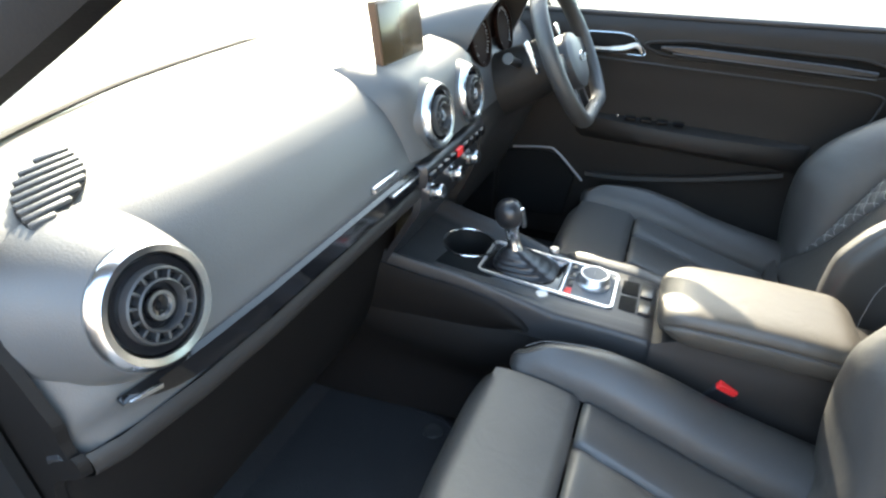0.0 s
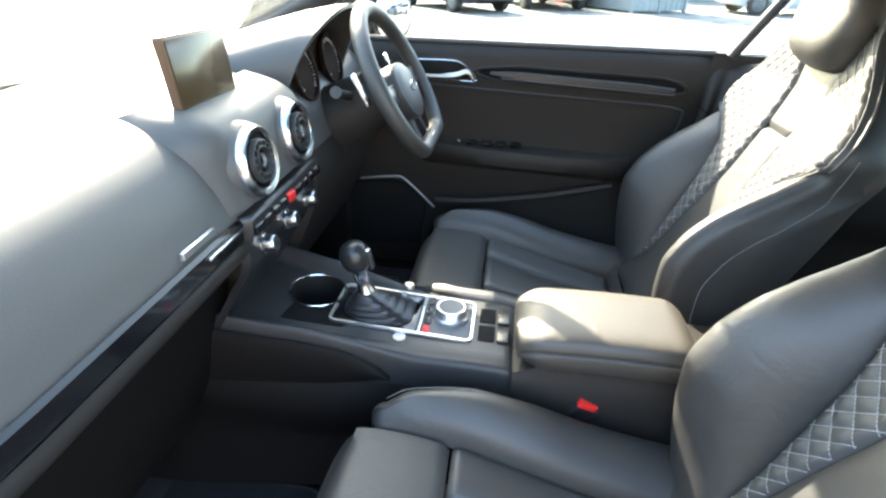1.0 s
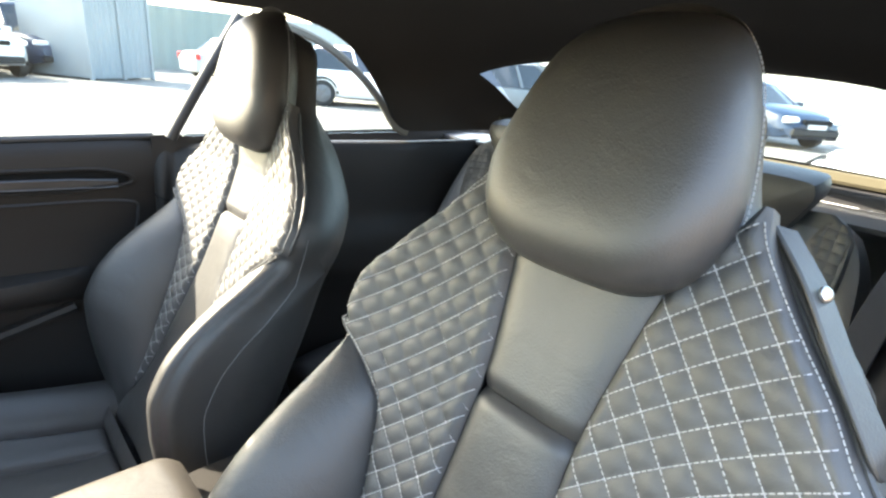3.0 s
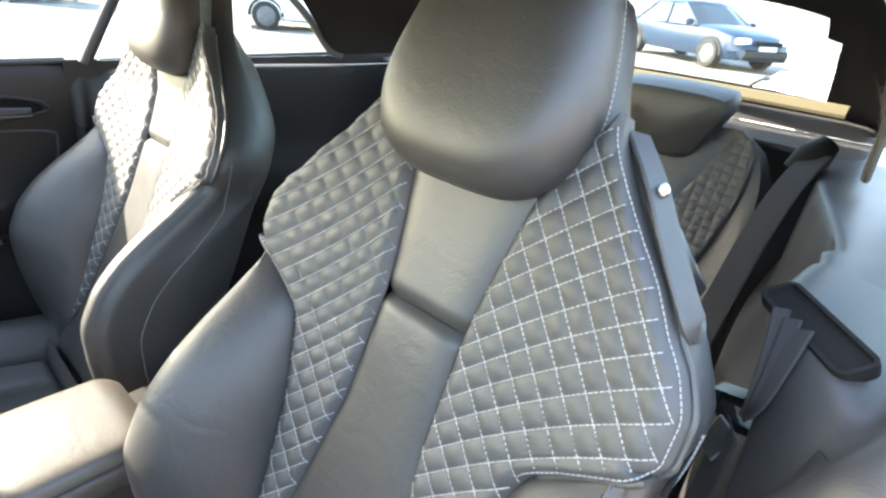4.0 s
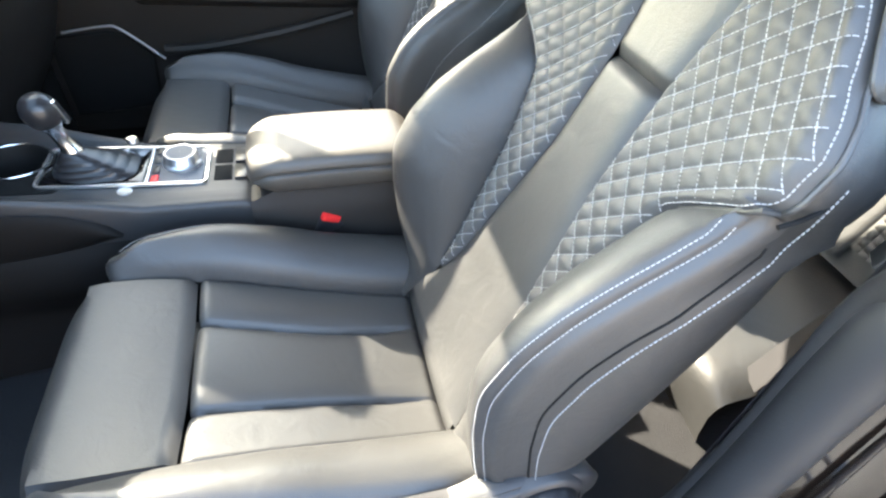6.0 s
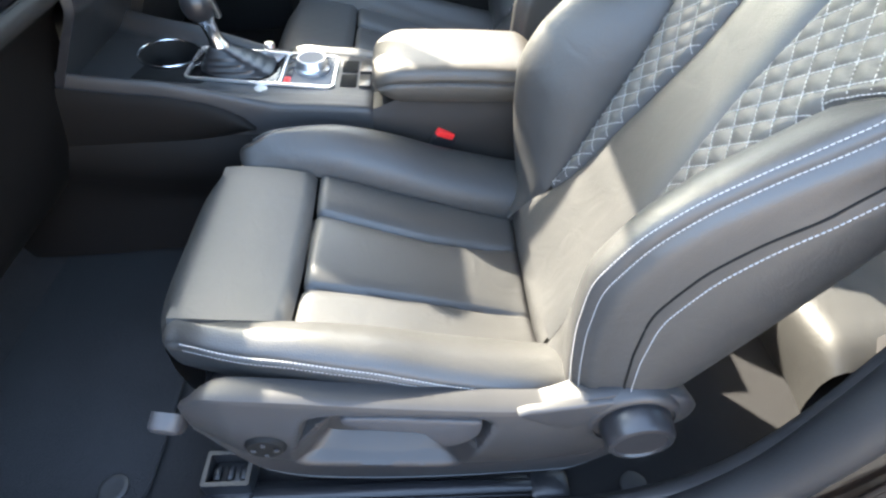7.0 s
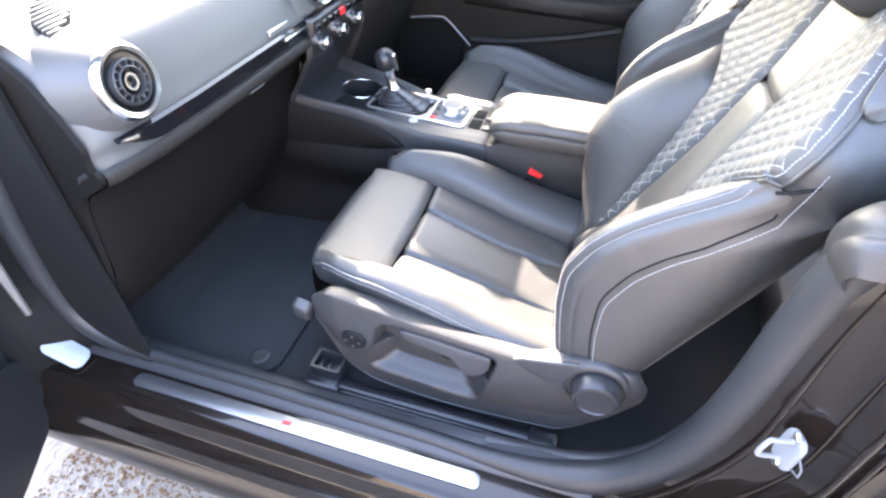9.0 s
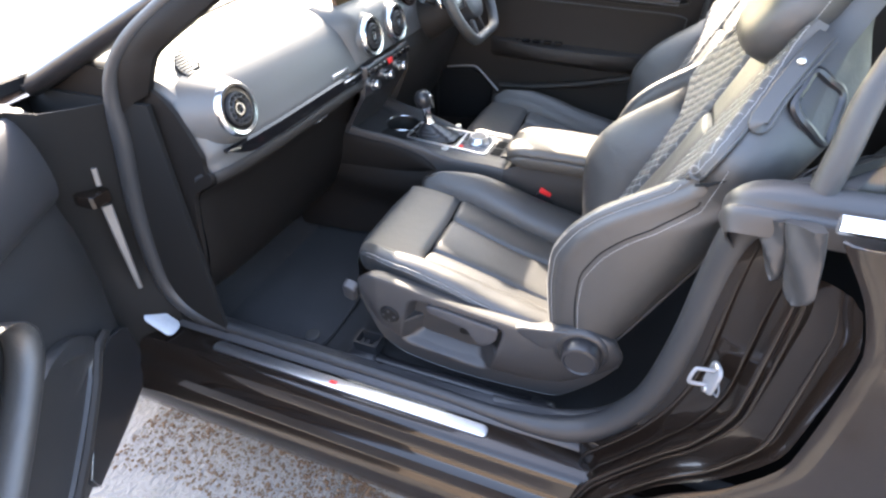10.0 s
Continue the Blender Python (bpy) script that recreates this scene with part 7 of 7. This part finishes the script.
BLUE, WHITE, NAVY = car_paint("deep_blue_paint", (0.006, 0.010, 0.026)), car_paint("white_paint", (0.75, 0.75, 0.74)), car_paint("navy_paint", (0.012, 0.028, 0.06))
SILVER, REDP, GREY = car_paint("silver_paint", (0.45, 0.47, 0.50)), car_paint("red_paint", (0.35, 0.02, 0.02)), car_paint("grey_paint", (0.16, 0.18, 0.20))
parked((16.9, 2.3), 128, "hatch", BLUE, "dark blue hatchback parked facing the lane")
parked((19.4, -0.2), 108, "van", WHITE, "white passenger van parked beside a blue hatchback")
parked((21.2, -2.1), 108, "van", NAVY, "dark blue van parked beside a white van")
parked((21.5, 6.3), 120, "hatch", REDP, "red hatchback parked at the far row")
parked((18.4, 6.2), 128, "saloon", SILVER, "silver saloon parked at the far row")
parked((19.8, -8.6), 185, "saloon", SILVER, "silver saloon parked before the grey fence")
parked((11.5, -8.4), 150, "hatch", WHITE, "white hatchback parked behind the car")
parked((13.8, -10.6), 150, "hatch", BLUE, "blue hatchback parked behind the car")
parked((7.6, -9.6), 160, "saloon", GREY, "grey saloon parked behind the car")
parked((-1.6, -6.0), -84, "saloon", WHITE, "white saloon parked close behind the car")
parked((4.6, -15.5), 60, "saloon", NAVY, "dark blue saloon parked in the row behind")
parked((-3.0, -9.4), 12, "hatch", NAVY, "dark hatchback parked in the row behind")
parked((-2.2, 9.2), 190, "saloon", GREY, "grey saloon parked ahead of the car")
parked((1.4, 10.4), 190, "hatch", NAVY, "dark hatchback parked ahead of the car")
# grey steel container and ribbed fence
box = thing("shipping_container", (18.9, -3.4, 0), "grey steel storage container standing in the car park", "container")
STEELGREY = material("weathered_grey_steel", (0.22, 0.25, 0.27), 0.6, 0.1, 40, 0.2, 0.2, 1.2)
T = Matrix.Translation((19.2, -3.4, 0)) @ Matrix.Rotation(radians(-58), 4, "Z")
bm = bmesh.new()
n = 40
rows = []
for z in (0.05, 2.55):
    rows.append([T @ Vector((x, y, z)) for x, y in [(-1.1 + 2.2 * k / n, -1.2 + (0.03 if k % 4 < 2 else 0)) for k in range(n + 1)] + [(1.1, 1.2), (-1.1, 1.2)]])
sheet(bm, rows, True, True)
part("ribbed_walls", bm, STEELGREY, box, smooth=False)
for x in (-1.1, 0.0, 1.1):
    bm = bmesh.new()
    brick(bm, (x, -1.2, 1.3), (0.10, 0.12, 2.6), T, 0.01)
    part("door_post", bm, STEELGREY, box)
FENCE = material("grey_green_sheet_fence", (0.20, 0.23, 0.22), 0.7, 0, 20, 0.2, 0.2, 0.8)
bm = bmesh.new()
rows = []
for z in (0.0, 2.6):
    rows.append([Vector((27.5 + (0.05 if k % 2 else 0) - 0.10 * k * 0.25, 9.0 - 0.25 * k, z)) for k in range(170)])
sheet(bm, rows)
whole("sheet_fence", bm, FENCE, "tall ribbed grey sheet fence round the car park", "fence", kind="structure", smooth=False)
bm = bmesh.new()
rows = []
for z in (0.0, 2.2):
    rows.append([Vector((23.0 - 0.3 * k, -30.0 - (0.05 if k % 2 else 0), z)) for k in range(170)])
sheet(bm, rows)
whole("sheet_fence", bm, FENCE, "ribbed grey sheet fence behind the parked row", "fence", kind="structure", smooth=False)

# ==== small things at the door opening and footwell ====
striker = thing("door_striker", (-0.765, -0.18, 0.715), "bright steel door striker loop on the jamb", "striker")
bm = bmesh.new()
m = Matrix(((-0.96, 0.10, -0.26, -0.776), (-0.27, -0.10, 0.96, -0.188), (0.07, 0.99, 0.12, 0.731), (0, 0, 0, 1)))   # plate upright, loop to the front
slab(bm, rounded(0.032, 0.054, 0.012), m, 0.005, 0.002, 0.001)
part("base_plate", bm, ZINC, striker)
bm = bmesh.new()
tube(bm, spline([m @ Vector(p) for p in ((0.002, 0.017, 0.003), (0.002, 0.017, 0.026), (0.001, 0.013, 0.033), (0.0, -0.010, 0.034), (0.0, -0.015, 0.027), (0.0, -0.015, 0.003))], 28), 0.0030, 8, (0.9, 0.2, 0.1))
part("loop", bm, ZINC, striker)
bm = bmesh.new()
tube(bm, [m @ Vector(p) for p in ((0.012, 0.008, 0.001), (0.026, 0.0, 0.001), (0.028, -0.010, 0.001), (0.014, -0.014, 0.001))], 0.0012, 6, (0, 1, 0))
part("retaining_wire", bm, DIALCAP, striker)
for dz in (-0.022, 0.024):
    bm = bmesh.new()
    lathe(bm, [(0.006, 0), (0.006, 0.003), (0.004, 0.005), (0.001, 0.005)], m @ pose(0.001, dz, 0.004), 16)
    part("bolt", bm, STEEL, striker)
# floor mats with fixing buttons
for x0, x1, lab in ((-0.655, -0.135, "dark carpet floor mat in the passenger footwell"), (0.16, 0.66, "dark carpet floor mat in the driver's footwell")):
    mat_ = thing("floor_mat", ((x0 + x1) / 2, 0.8, 0.34), lab, "floor mat", "floor mats")
    bm = bmesh.new()
    slab(bm, [(p[0], p[1]) for p in rounded(x1 - x0, 0.41, 0.05)], pose((x0 + x1) / 2, 0.848, 0.3395), 0.008, 0.003)
    part("carpet", bm, MAT, mat_)
    bm = bmesh.new()
    tube(bm, [Vector(((x0 + x1) / 2 + x, 0.848 + y, 0.346)) for x, y in rounded(x1 - x0 - 0.004, 0.406, 0.05)], 0.004, 6, (0, 0, 1), 1, True)
    part("bound_edge", bm, MAT, mat_)
    for fx in (0.08, 0.92):
        bm = bmesh.new()
        lathe(bm, [(0.020, 0), (0.020, 0.004), (0.016, 0.006), (0.012, 0.005), (0.001, 0.005)], pose(x0 + (x1 - x0) * fx, 0.69, 0.3475), 24)
        part("fixing_button", bm, SHIELD, mat_)
bm = bmesh.new()
lathe(bm, [(0.020, 0), (0.020, 0.004), (0.016, 0.006), (0.001, 0.005)], pose(-0.633, -0.06, 0.345), 24)
whole("carpet_button", bm, SHIELD, "round grey carpet fixing button on the floor", "button")
# hinge strap and wiring boot on the front post
hinge = thing("hinge_assembly", (-0.80, 1.08, 0.60), "black door hinge with dull steel check strap", "hinge")
bm = bmesh.new()
brick(bm, (-0.780, 1.046, 0.797), (0.05, 0.06, 0.036), pose(0, 0, 0), 0.006)
part("hinge_leaf", bm, PAINT, hinge)
bm = bmesh.new()
ribbon(bm, [(-0.772, 1.026, 0.775), (-0.774, 1.030, 0.66), (-0.776, 1.032, 0.545)], [0.022, 0.017, 0.011], 0.008, (-0.5, -0.8, 0))
ribbon(bm, [(-0.770, 1.016, 0.865), (-0.772, 1.020, 0.825)], 0.011, 0.006, (-0.5, -0.8, 0))
part("check_strap", bm, material("dull_grey_steel", (0.20, 0.19, 0.18), 0.42, 0.5, 160, 0.2, 0.3, 30), hinge, "dull steel check strap")
bm = bmesh.new()
slab(bm, rounded(0.045, 0.085, 0.016), pose(-0.766, 1.026, 0.424, 42, -10, 0), 0.004, 0.001)
whole("sill_sticker", bm, material("pale_film", (0.30, 0.33, 0.37), 0.25, 0, 120, 0.2, 0.25, 40, 0.6), "pale film patch at the front of the sill", "film")
# gathered rubber flaps hanging at the top of the rear pillar
for tl, tr, bl, br in (((-0.745, -0.165, 1.000), (-0.782, -0.192, 1.020), (-0.784, -0.196, 0.940), (-0.798, -0.204, 0.942)), ((-0.779, -0.190, 1.022), (-0.822, -0.218, 1.036), (-0.810, -0.212, 0.928), (-0.842, -0.234, 0.944))):
    bm = bmesh.new()
    rows = []
    for k in range(24):
        f = k / 23
        a, b = Vector(tl).lerp(Vector(bl), f), Vector(tr).lerp(Vector(br), f)
        c, h = (a + b) / 2, (b - a) / 2 * (1.0 if f < 0.8 else math.sqrt(max(0.02, 1 - ((f - 0.8) / 0.2) ** 2)))
        w = Vector((-0.55, 0.80, 0.0)) * (0.013 - 0.006 * f)
        rows.append([c + h * math.cos(g) + w * math.sin(g) * (1 + 0.35 * math.sin(3 * g + 7 * f)) for g in [2 * math.pi * j / 18 for j in range(18)]])
    sheet(bm, rows, True, True)
    whole("pillar_boot", bm, RUBBER, "crumpled rubber flap hanging at the rear pillar", "seal", kind="structure")
# bright waist strip along the rear wing
bm = bmesh.new()
ribbon(bm, [(-0.845, -0.215, 1.062), (-0.835, -0.6, 1.062), (-0.80, -1.3, 1.06)], 0.020, 0.012, (-0.9, 0, 0.4))
whole("waist_strip", bm, CHROME, "bright metal waist strip on the rear wing", "trim", kind="structure")
